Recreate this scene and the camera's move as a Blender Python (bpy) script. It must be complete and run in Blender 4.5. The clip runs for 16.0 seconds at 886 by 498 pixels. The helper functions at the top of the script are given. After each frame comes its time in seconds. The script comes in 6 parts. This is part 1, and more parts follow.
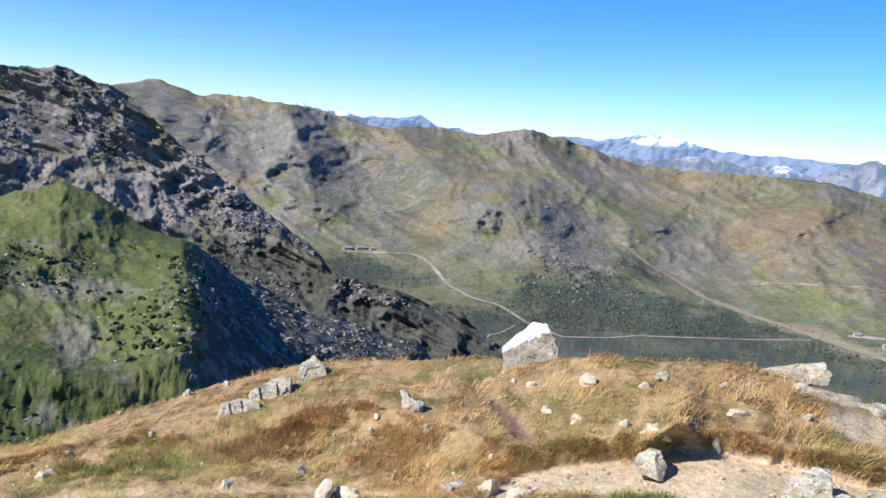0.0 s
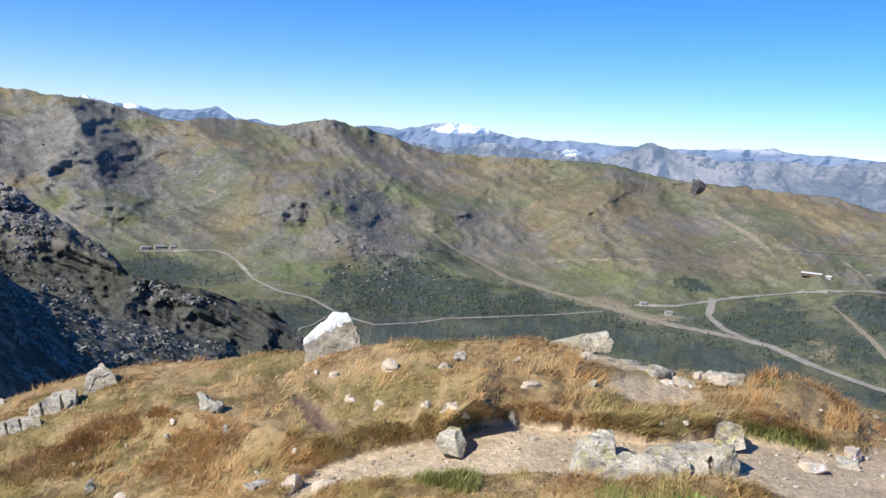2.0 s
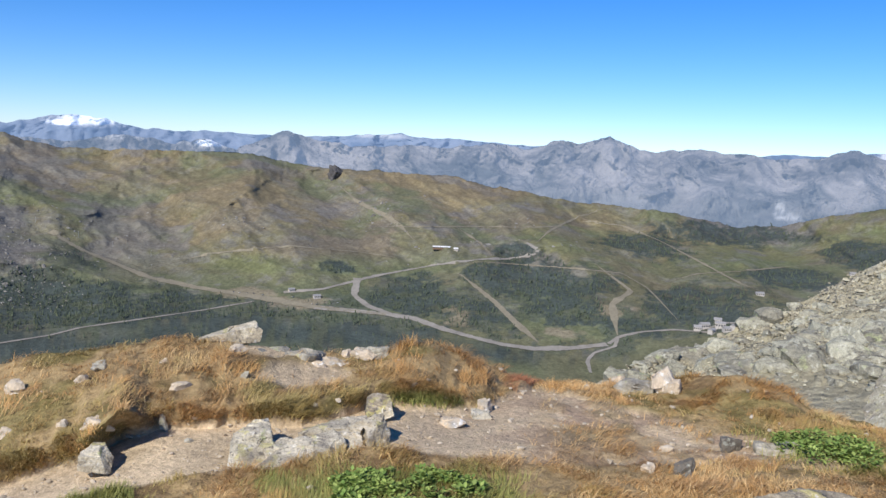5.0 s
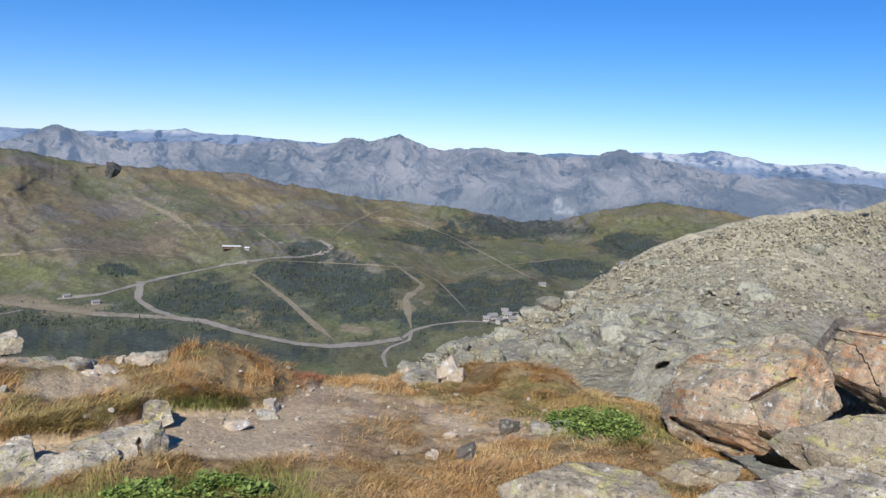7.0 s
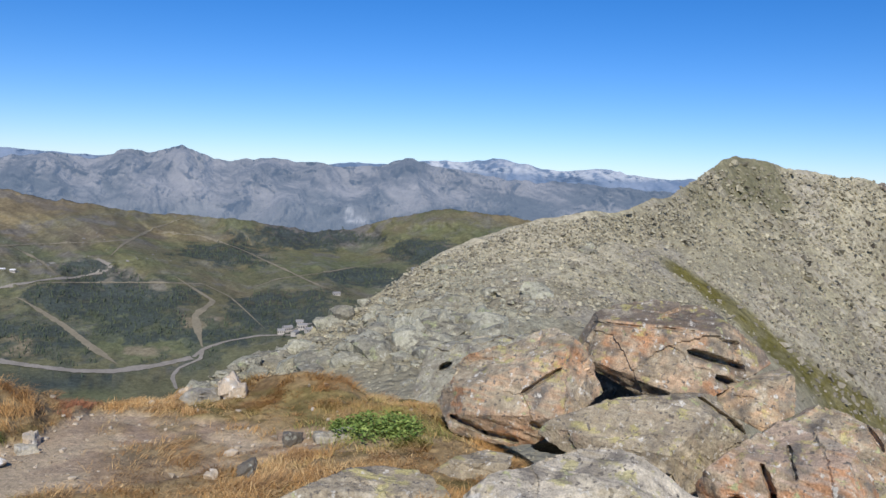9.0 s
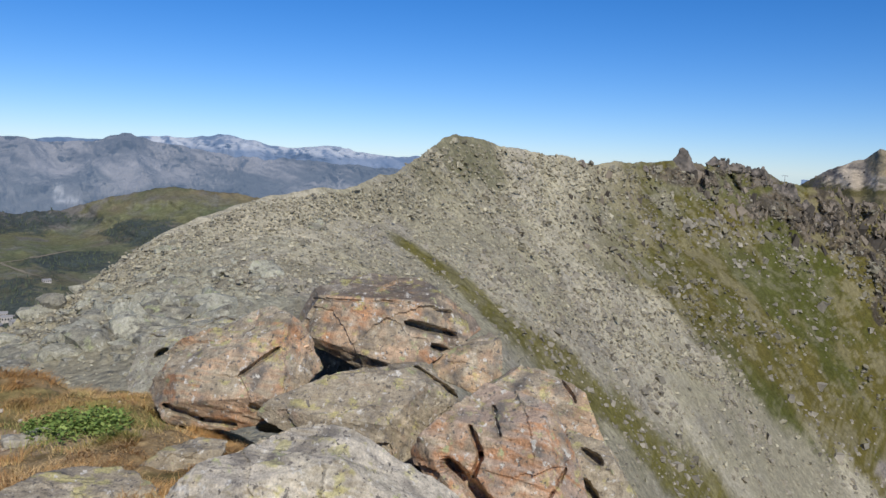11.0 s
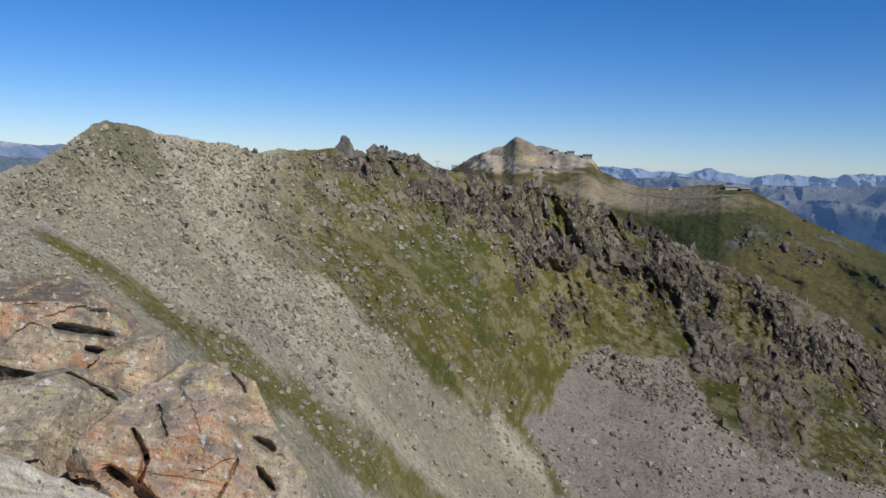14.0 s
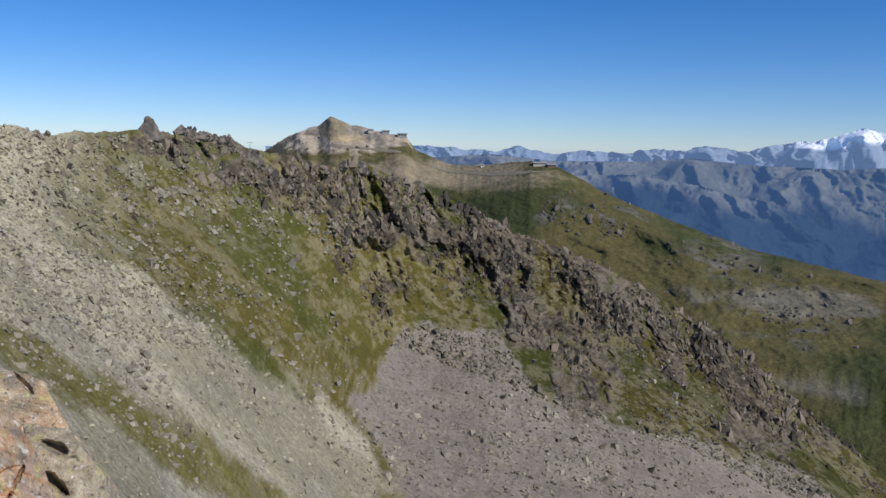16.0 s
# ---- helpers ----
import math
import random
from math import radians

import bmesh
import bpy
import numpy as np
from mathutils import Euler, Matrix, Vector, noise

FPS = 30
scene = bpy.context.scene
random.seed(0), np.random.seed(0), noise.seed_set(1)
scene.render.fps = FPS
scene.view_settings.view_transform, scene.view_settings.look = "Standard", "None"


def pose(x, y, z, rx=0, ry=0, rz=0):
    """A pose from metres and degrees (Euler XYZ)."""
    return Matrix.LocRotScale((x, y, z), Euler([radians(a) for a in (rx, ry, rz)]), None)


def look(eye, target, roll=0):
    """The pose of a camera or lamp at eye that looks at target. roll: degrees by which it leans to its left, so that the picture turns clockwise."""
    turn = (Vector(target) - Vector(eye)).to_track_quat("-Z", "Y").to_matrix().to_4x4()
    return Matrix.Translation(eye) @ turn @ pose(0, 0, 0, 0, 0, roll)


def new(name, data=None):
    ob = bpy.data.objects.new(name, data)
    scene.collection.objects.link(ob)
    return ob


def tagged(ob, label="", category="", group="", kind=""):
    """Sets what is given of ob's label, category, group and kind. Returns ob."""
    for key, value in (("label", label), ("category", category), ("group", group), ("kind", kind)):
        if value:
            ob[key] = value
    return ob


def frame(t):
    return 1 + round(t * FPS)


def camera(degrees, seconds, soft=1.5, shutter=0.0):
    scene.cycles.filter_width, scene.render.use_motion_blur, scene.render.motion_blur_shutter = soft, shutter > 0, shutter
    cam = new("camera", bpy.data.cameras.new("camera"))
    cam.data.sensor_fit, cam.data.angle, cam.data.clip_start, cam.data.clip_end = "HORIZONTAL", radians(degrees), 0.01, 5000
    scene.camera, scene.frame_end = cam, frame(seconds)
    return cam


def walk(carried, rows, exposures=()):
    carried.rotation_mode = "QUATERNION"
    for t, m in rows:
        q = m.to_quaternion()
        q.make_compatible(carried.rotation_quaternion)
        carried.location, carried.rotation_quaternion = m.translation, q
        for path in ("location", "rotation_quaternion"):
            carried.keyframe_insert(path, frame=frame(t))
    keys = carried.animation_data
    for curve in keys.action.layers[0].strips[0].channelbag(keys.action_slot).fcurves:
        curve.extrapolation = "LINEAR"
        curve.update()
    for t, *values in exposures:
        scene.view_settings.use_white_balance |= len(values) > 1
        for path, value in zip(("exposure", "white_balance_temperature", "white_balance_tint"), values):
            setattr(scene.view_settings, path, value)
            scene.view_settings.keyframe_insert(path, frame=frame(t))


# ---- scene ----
# The camera turns on the spot on a summit; eye height 1.6 m over the ground at the feet.
EYE = 1.6
cam = camera(55.12, 16.0)
ROWS = [
    (0.0, 0.000, 0.000, 0.000, -5.80, -7.96, -5.37),
    (0.5, 0.037, 0.006, -0.003, -9.07, -7.88, -4.63),
    (1.0, 0.063, 0.016, -0.002, -13.08, -7.47, -4.45),
    (1.5, 0.087, 0.018, -0.007, -16.26, -7.66, -4.07),
    (2.0, 0.108, 0.012, -0.006, -19.05, -7.53, -4.23),
    (2.5, 0.126, 0.004, -0.010, -22.54, -7.71, -3.82),
    (3.0, 0.124, 0.016, -0.007, -27.65, -7.19, -3.81),
    (3.5, 0.131, 0.022, -0.007, -31.66, -7.08, -3.66),
    (4.0, 0.137, 0.028, -0.008, -35.33, -7.09, -3.07),
    (4.5, 0.135, 0.019, -0.007, -39.42, -7.23, -2.95),
    (5.0, 0.130, 0.002, -0.007, -43.10, -6.84, -2.61),
    (5.2, 0.130, -0.018, -0.000, -44.46, -6.73, -2.38),
    (7.3, 0.186, -0.063, -0.019, -58.83, -6.12, -2.58),
    (7.5, 0.177, -0.072, -0.019, -59.99, -5.93, -2.22),
    (8.0, 0.179, -0.094, -0.016, -63.98, -5.41, -2.25),
    (8.2, 0.185, -0.101, -0.014, -65.68, -5.10, -2.17),
    (10.3, 0.273, -0.303, -0.022, -82.28, -6.08, -2.13),
    (10.5, 0.292, -0.301, -0.023, -84.87, -5.98, -1.98),
    (11.0, 0.308, -0.290, -0.024, -89.15, -5.96, -2.28),
    (11.5, 0.311, -0.277, -0.025, -93.20, -5.92, -2.70),
    (12.0, 0.301, -0.268, -0.026, -96.85, -5.76, -2.51),
    (12.5, 0.289, -0.271, -0.024, -100.43, -5.79, -2.03),
    (13.0, 0.283, -0.285, -0.028, -104.70, -6.05, -1.53),
    (13.5, 0.276, -0.307, -0.030, -108.20, -6.01, -2.02),
    (14.0, 0.272, -0.328, -0.026, -111.40, -5.97, -1.88),
    (14.5, 0.263, -0.344, -0.028, -114.18, -6.07, -1.67),
    (15.0, 0.247, -0.376, -0.027, -117.23, -6.46, -1.48),
    (15.5, 0.225, -0.402, -0.023, -120.64, -6.42, -1.33),
    (16.0, 0.199, -0.429, -0.016, -123.72, -6.99, -1.17),
]
walk(cam, [(t, pose(x, y, EYE + z, 90 + pitch, roll, yaw)) for t, x, y, z, yaw, pitch, roll in ROWS],
     exposures=[(0.0, 0.52), (1.5, 0.34), (3.5, 0.20), (5.0, 0.08), (7.5, -0.16), (10.5, -0.34), (11.5, -0.43), (14.0, -0.50), (16.0, -0.38)])

# ---- light: clear late-summer morning sky, sun behind the left shoulder of a viewer facing the valley ----
SUN_AZ, SUN_EL = -108.0, 38.0
world = bpy.data.worlds.new("sky")
scene.world = world
world.use_nodes = True
wn = world.node_tree
sky = wn.nodes.new("ShaderNodeTexSky")
sky.sky_type, sky.sun_disc = "NISHITA", False
sky.sun_elevation, sky.sun_rotation = radians(SUN_EL), radians(SUN_AZ)
sky.altitude, sky.air_density, sky.dust_density, sky.ozone_density = 2700, 1.0, 0.45, 1.6
cool = wn.nodes.new("ShaderNodeVectorMath")
cool.operation = "MULTIPLY"
cool.inputs[1].default_value = (0.82, 0.945, 1.25)
wn.links.new(sky.outputs[0], cool.inputs[0])
vivid = wn.nodes.new("ShaderNodeHueSaturation")
vivid.inputs["Saturation"].default_value = 1.23
wn.links.new(cool.outputs[0], vivid.inputs["Color"])
wn.links.new(vivid.outputs[0], wn.nodes["Background"].inputs[0])
wn.nodes["Background"].inputs[1].default_value = 0.11
sun_data = bpy.data.lights.new("sun", "SUN")
sun_data.energy, sun_data.angle, sun_data.color = 4.6, radians(0.53), (1.0, 0.95, 0.87)
sun = new("sun", sun_data)
sun_dir = Vector((math.sin(radians(SUN_AZ)) * math.cos(radians(SUN_EL)), math.cos(radians(SUN_AZ)) * math.cos(radians(SUN_EL)), math.sin(radians(SUN_EL))))
sun.matrix_world = look(sun_dir * 100, (0, 0, 0))

# ---- noise ----
LATTICE = np.random.default_rng(5).uniform(-1, 1, 64 ** 3).astype(np.float32)
SPIN = np.array(Euler((0.6, 0.9, 0.4)).to_matrix(), np.float32)


def value_noise(p):
    """Smooth lattice noise of an n x 3 array, -1 to 1."""
    c = np.floor(p)
    f = p - c
    u = f * f * f * (f * (f * 6 - 15) + 10)
    c = c.astype(np.int32)
    x0, y0, z0 = (c[:, 0] & 63) << 12, (c[:, 1] & 63) << 6, c[:, 2] & 63
    x1, y1, z1 = ((c[:, 0] + 1) & 63) << 12, ((c[:, 1] + 1) & 63) << 6, (c[:, 2] + 1) & 63
    ux, uy, uz = u[:, 0], u[:, 1], u[:, 2]

    def edge(x, y):
        lo, hi = LATTICE[x | y | z0], LATTICE[x | y | z1]
        return lo + (hi - lo) * uz
    a, b = edge(x0, y0), edge(x0, y1)
    a += (b - a) * uy
    c, d = edge(x1, y0), edge(x1, y1)
    c += (d - c) * uy
    return a + (c - a) * ux


def fbm(p, size, octaves=4, gain=0.5, ridged=False, seed=0.0):
    q, amp, total, norm = (p / size + seed * 17.31).astype(np.float32), 1.0, 0.0, 0.0
    for _ in range(octaves):
        n = value_noise(q)
        total = total + amp * (1 - 2.2 * np.abs(n) if ridged else n)
        norm += amp
        amp *= gain
        q = (q @ SPIN) * 2.03 + 11.7
    return total / norm


def smooth(a, b, x):
    t = np.clip((x - a) / (b - a), 0, 1)
    return t * t * (3 - 2 * t)


def direction(az, el):
    az, el = np.radians(az), np.radians(el)
    return np.stack([np.sin(az) * np.cos(el), np.cos(az) * np.cos(el), np.sin(el)], -1)


# ---- materials ----
def node(tree, kind, **inputs):
    n = tree.nodes.new(kind)
    for key, value in inputs.items():
        n.inputs[key.replace("_", " ")].default_value = value
    return n


def surface(name, color=None, rough=0.9, grain=((1.0, 0.25),), bump=(0.05, 0.4, 0.3), spec=0.2, haze=None, tint=None, spots=None, sharp=0.5):
    """A stony or earthy surface. color None: the base colour comes from the mesh's cover attribute.
    grain: noise sizes in metres with their strengths; bump: size, strength, distance; spots: (colour, size, threshold)."""
    m = bpy.data.materials.new(name)
    m.use_nodes = True
    t = m.node_tree
    b = t.nodes["Principled BSDF"]
    geo = t.nodes.new("ShaderNodeNewGeometry")
    if color is None:
        base = node(t, "ShaderNodeAttribute")
        base.attribute_name = "cover"
        out = base.outputs["Color"]
    else:
        base = t.nodes.new("ShaderNodeRGB")
        base.outputs[0].default_value = (*color, 1)
        out = base.outputs[0]
    if tint:
        for tone, size, low, high in tint:
            n = node(t, "ShaderNodeTexNoise", Scale=1 / size, Detail=5.0, Roughness=0.62)
            t.links.new(geo.outputs["Position"], n.inputs["Vector"])
            r = node(t, "ShaderNodeMapRange")
            r.inputs["From Min"].default_value, r.inputs["From Max"].default_value = low, high
            t.links.new(n.outputs["Fac"], r.inputs["Value"])
            mix = t.nodes.new("ShaderNodeMix")
            mix.data_type = "RGBA"
            mix.inputs["B"].default_value = (*tone, 1)
            for i in mix.inputs:
                if i.name == "A" and i.type == "RGBA":
                    t.links.new(out, i)
                if i.name == "B" and i.type == "RGBA":
                    i.default_value = (*tone, 1)
            t.links.new(r.outputs[0], mix.inputs["Factor"])
            out = [o for o in mix.outputs if o.type == "RGBA"][0]
    for size, strength in grain:
        n = node(t, "ShaderNodeTexNoise", Scale=1 / size, Detail=6.0, Roughness=0.65)
        t.links.new(geo.outputs["Position"], n.inputs["Vector"])
        r = node(t, "ShaderNodeMapRange")
        r.inputs["From Min"].default_value, r.inputs["From Max"].default_value = 0.3, 0.7
        r.inputs["To Min"].default_value, r.inputs["To Max"].default_value = 1 - strength, 1 + strength
        t.links.new(n.outputs["Fac"], r.inputs["Value"])
        v = t.nodes.new("ShaderNodeVectorMath")
        v.operation = "SCALE"
        t.links.new(out, v.inputs[0])
        t.links.new(r.outputs[0], v.inputs["Scale"])
        out = v.outputs[0]
    t.links.new(out, b.inputs["Base Color"])
    b.inputs["Roughness"].default_value = rough
    b.inputs["Specular IOR Level"].default_value = spec
    if bump:
        n = node(t, "ShaderNodeTexNoise", Scale=1 / bump[0], Detail=7.0, Roughness=0.6)
        t.links.new(geo.outputs["Position"], n.inputs["Vector"])
        bu = node(t, "ShaderNodeBump", Strength=bump[1], Distance=bump[2])
        t.links.new(n.outputs["Fac"], bu.inputs["Height"])
        t.links.new(bu.outputs[0], b.inputs["Normal"])
    # a faint glow of the land itself, standing in for hazy air
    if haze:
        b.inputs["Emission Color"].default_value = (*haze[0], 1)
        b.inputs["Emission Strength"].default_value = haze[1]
    return m


def plain(name, color, rough=0.6, metal=0.0):
    return surface(name, color, rough, ((0.6, 0.12), (0.05, 0.06)), None, 0.3)


KNOLL = surface("alpine_turf", None, 0.95, ((0.5, 0.14), (0.06, 0.28), (0.012, 0.2)), (0.035, 0.8, 0.03), 0.1)
SCREE = surface("scree", None, 0.95, ((6.0, 0.15), (0.9, 0.3), (0.25, 0.25)), (0.7, 0.9, 0.5), 0.1)
SLOPE = surface("mountain_slope", None, 0.95, ((60.0, 0.18), (9.0, 0.28), (2.5, 0.18)), (9.0, 0.6, 6.0), 0.1)
MASSIF = surface("grassy_massif", None, 0.95, ((30.0, 0.15), (5.0, 0.25), (1.2, 0.2)), (4.0, 0.7, 3.0), 0.1)
# the three far materials glow blue in place of haze before them
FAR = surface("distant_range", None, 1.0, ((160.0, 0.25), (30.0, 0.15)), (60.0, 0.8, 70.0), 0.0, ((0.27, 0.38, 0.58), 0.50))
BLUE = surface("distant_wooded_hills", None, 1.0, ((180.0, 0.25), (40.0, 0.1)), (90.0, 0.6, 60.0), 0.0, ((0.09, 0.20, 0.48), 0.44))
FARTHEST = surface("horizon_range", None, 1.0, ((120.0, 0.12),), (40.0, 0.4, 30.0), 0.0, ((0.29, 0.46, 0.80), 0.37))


# ---- meshes ----
def mesh_from(name, verts, faces, material, cover=None, shade=True):
    me = bpy.data.meshes.new(name)
    verts, faces = np.asarray(verts, np.float32), np.asarray(faces, np.int32)
    n = faces.shape[1]
    me.vertices.add(len(verts))
    me.vertices.foreach_set("co", verts.ravel())
    me.loops.add(faces.size)
    me.loops.foreach_set("vertex_index", faces.ravel())
    me.polygons.add(len(faces))
    me.polygons.foreach_set("loop_start", np.arange(0, faces.size, n, dtype=np.int32))
    me.polygons.foreach_set("use_smooth", np.full(len(faces), bool(shade)))
    if cover is not None:
        a = me.attributes.new("cover", "FLOAT_COLOR", "POINT")
        a.data.foreach_set("color", np.concatenate([cover, np.ones((len(verts), 1))], 1).astype(np.float32).ravel())
    me.materials.append(material)
    me.update()
    if shade == "rock":
        me.set_sharp_from_angle(angle=0.5)
    me.validate()
    return me


def sheet(name, az, curves, rows, material, relief, cover, label, closed=False, at=(0, 0)):
    """A stretch of land lofted between curves; each curve gives elevation angle and distance for the azimuths az.
    rows: how many steps between one curve and the next. relief and cover are functions of the points."""
    els, ds = [], []
    for k in range(len(curves) - 1):
        (e0, d0), (e1, d1) = curves[k], curves[k + 1]
        for s in np.arange(rows[k]) / rows[k]:
            els.append(e0 * (1 - s) + e1 * s)
            ds.append(np.exp(np.log(d0) * (1 - s) + np.log(d1) * s))
    els.append(curves[-1][0])
    ds.append(curves[-1][1])
    els, ds = np.array(els), np.array(ds)
    A = np.broadcast_to(az, els.shape)
    p = (direction(A, els) * ds[..., None]).reshape(-1, 3) + (at[0], at[1], EYE)
    info = dict(az=A.ravel(), el=els.ravel(), d=ds.ravel(), top=np.broadcast_to(els.max(0), els.shape).ravel())
    p = relief(p, info)
    n, m = els.shape
    i = np.arange(n - 1)[:, None] * m + np.arange(m if closed else m - 1)[None, :]
    nxt = (i + 1) if not closed else np.arange(n - 1)[:, None] * m + (np.arange(m) + 1)[None, :] % m
    f = np.stack([i, nxt, nxt + m, i + m], -1).reshape(-1, 4)
    v = p - (at[0], at[1], EYE)
    info["el"] = np.degrees(np.arctan2(v[:, 2], np.hypot(v[:, 0], v[:, 1])))
    g = p.reshape(n, m, 3)
    nor = np.cross(np.gradient(g, axis=1), np.gradient(g, axis=0)).reshape(-1, 3)
    nor *= np.sign(nor[:, 2:3] + 1e-9)
    nor /= np.linalg.norm(nor, axis=1)[:, None] + 1e-12
    info["normal"] = nor
    col = np.clip(cover(p, info), 0.005, 0.95)
    ob = new(name, mesh_from(name, p, f, material, col))
    return tagged(ob, label, kind="structure"), info, p, f


def curve(az, pts, spread=2.2):
    """Elevation and distance at the azimuths az from (azimuth, elevation, distance) rows, rounded off over spread degrees."""
    a = np.array(pts, float)
    g = np.arange(a[0, 0], a[-1, 0] + 0.1, 0.2)
    k = np.exp(-0.5 * (np.arange(-40, 41) * 0.2 / spread) ** 2) if spread > 0.2 else np.ones(1)
    k /= k.sum()
    h = len(k) // 2
    rows = [np.convolve(np.pad(np.interp(g, a[:, 0], c), h, mode="edge"), k, "valid") for c in (a[:, 1], np.log(a[:, 2]))]
    return np.interp(az, g, rows[0]), np.exp(np.interp(az, g, rows[1]))


def crest(az, pts, ds):
    a, d = np.array(pts, float), np.array(ds, float)
    return np.interp(az, a[:, 0], a[:, 1]), np.exp(np.interp(az, d[:, 0], np.log(d[:, 1])))


def mixc(a, b, w):
    return a * (1 - w[:, None]) + np.asarray(b) * w[:, None]


def patch(info, az, el, da, de, wob, soft=0.35):
    """An uneven patch of ground, 0 to 1."""
    r = np.hypot((info["az"] - az) / da, (info["el"] - el) / de) + wob
    return 1 - smooth(1 - soft, 1 + soft, r)


# tones
OLIVE, ROCKGREY = np.array((0.13, 0.125, 0.035)), np.array((0.25, 0.235, 0.21))
DIRT, SCREEGREY = np.array((0.60, 0.47, 0.31)), np.array((0.53, 0.475, 0.34))
TAN = np.array((0.21, 0.16, 0.085))

# ---- the far country ----
def jag(az, size, amp, seed, octaves=5):
    """The broken skyline of a range, in degrees."""
    return amp * fbm(np.stack([az, az * 0 + seed, az * 0], 1), size, octaves, 0.6, True, seed) - 0.3 * amp


def outward(p, info, share):
    """Pushes land nearer along the line from the summit by a share of its distance."""
    return p - (p - (0, 0, EYE)) * share[:, None]


def far_relief(amp, size, peaks=(), fan=1.0, slant=0.0):
    """Spurs that fall from the crest; peaks: (azimuth, elevation) of summits that send a buttress down each side."""
    def relief(p, info):
        a, e = info["az"], info["el"]
        warp = 1.1 * fbm(np.stack([a, e * 1.4, a * 0], 1), 2.0, 5, 0.55, False, 5)
        run = np.stack([(a + slant * e + warp) * 70, (e + 0.6 * warp) * 60, a * 0], 1)
        share = amp * (fbm(run, size, 6, 0.52, True, 2) - 0.3)
        for az0, el0 in peaks:
            fall = np.maximum(el0 - e, 0)
            for k in (-0.75, 0.35):
                lean = a - az0 - k * fan * fall + 0.5 * warp
                share = np.maximum(share, share * 0.7 + 0.032 * np.clip(1 - np.abs(lean) / (0.6 + 0.6 * fall), 0, 1) * smooth(0, 0.5, fall))
        return outward(p, info, share)
    return relief


# the horizon ranges pass blue lo and hi tones that stand in for haze
def far_cover(lo, hi, snow=(), pale=()):
    def cover(p, info):
        n = fbm(p, 300, 4, 0.6, False, 3)
        r = np.hypot(p[:, 0], p[:, 1])
        run = np.stack([np.radians(info["az"]) * r, 0.6 * p[:, 2] + 60 * n, 0.4 * r], 1)
        streak = fbm(run, 60, 5, 0.65, True, 4)
        col = mixc(np.broadcast_to(lo, p.shape), hi, smooth(-0.35, 0.35, n + 0.5 * streak - 0.1))
        col = mixc(col, np.array((0.05, 0.06, 0.058)), 0.5 * smooth(-0.6, -2.4, info["el"] + 2.2 * n + 0.6 * streak))
        for az, el, da, de in pale:
            w = patch(info, az, el, da, de, 0.8 * n, 0.5) * smooth(-0.1, 0.45, streak + 0.4 * n)
            col = mixc(col, (0.44, 0.43, 0.41), 0.65 * w)
        for az, el, da, de in snow:
            w = patch(info, az, el, da, de, 0.7 * n + 0.1, 0.3) * smooth(-0.15, 0.2, streak + 0.5 * fbm(p, 25, 4, 0.65, False, 6))
            col = mixc(col, (0.80, 0.82, 0.85), w)
        return col
    return cover


az = np.linspace(-30, 96, 900)
top = crest(az, [(-30, .5), (-8, .3), (-4.9, .5), (-3.8, 1.0), (-1.9, .72), (.3, .35), (2.6, .65), (4.2, 1.0), (5.4, .3), (8.7, 0), (13.9, .4), (16.1, .27), (18.6, .8), (20.6, 1.0), (22, .75), (24, .3), (28, .5), (30.3, .28), (34.7, .4), (39.5, .7), (41.8, .7), (44, .5), (50, .3), (60, .2), (68, .6), (70, .75), (72.2, .9), (75, 1.1), (77.4, .68), (80, .48), (82, .65), (84.4, .33), (87, .2), (96, 0)], [(-30, 4700), (96, 4700)])
top = (top[0] + jag(az, 2.6, 0.2, 3, 3), top[1])
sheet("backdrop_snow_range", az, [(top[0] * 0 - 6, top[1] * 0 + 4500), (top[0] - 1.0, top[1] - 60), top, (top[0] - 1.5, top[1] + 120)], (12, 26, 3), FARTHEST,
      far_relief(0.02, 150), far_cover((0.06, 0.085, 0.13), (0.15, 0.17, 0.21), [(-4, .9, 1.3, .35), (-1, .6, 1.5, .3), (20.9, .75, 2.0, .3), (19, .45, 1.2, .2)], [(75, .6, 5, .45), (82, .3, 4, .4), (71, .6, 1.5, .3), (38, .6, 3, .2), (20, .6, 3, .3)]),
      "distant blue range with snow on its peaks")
az = np.linspace(14, 96, 900)
top = crest(az, [(14, -1.2), (17, -.7), (20, -.4), (23, 0.1), (25.5, -.5), (27.7, -.25), (29.5, -.75), (31.5, .3), (32.6, .7), (34.5, .2), (37, -.3), (40, -.1), (44, .1), (46, .5), (48.6, .2), (50.8, .8), (52.3, .7), (54.1, 1.05), (56, .42), (59.4, .55), (62.9, .4), (64.5, .1), (66.6, .3), (68.8, .98), (70.4, .4), (72.5, .1), (76, -.2), (82, -.6), (96, -1)], [(14, 4000), (96, 4100)])
top = (top[0] + jag(az, 3.0, 0.34, 5), top[1])
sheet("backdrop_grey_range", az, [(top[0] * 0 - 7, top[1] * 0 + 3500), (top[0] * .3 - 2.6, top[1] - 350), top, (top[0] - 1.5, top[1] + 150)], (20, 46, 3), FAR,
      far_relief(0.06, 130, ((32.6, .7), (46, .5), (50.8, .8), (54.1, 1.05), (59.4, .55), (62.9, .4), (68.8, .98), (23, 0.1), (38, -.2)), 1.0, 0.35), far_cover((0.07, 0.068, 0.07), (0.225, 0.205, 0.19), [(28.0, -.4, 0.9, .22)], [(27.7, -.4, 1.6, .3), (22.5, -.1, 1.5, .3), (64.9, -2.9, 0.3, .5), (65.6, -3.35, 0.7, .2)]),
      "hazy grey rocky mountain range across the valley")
az = np.linspace(112, 166, 560)
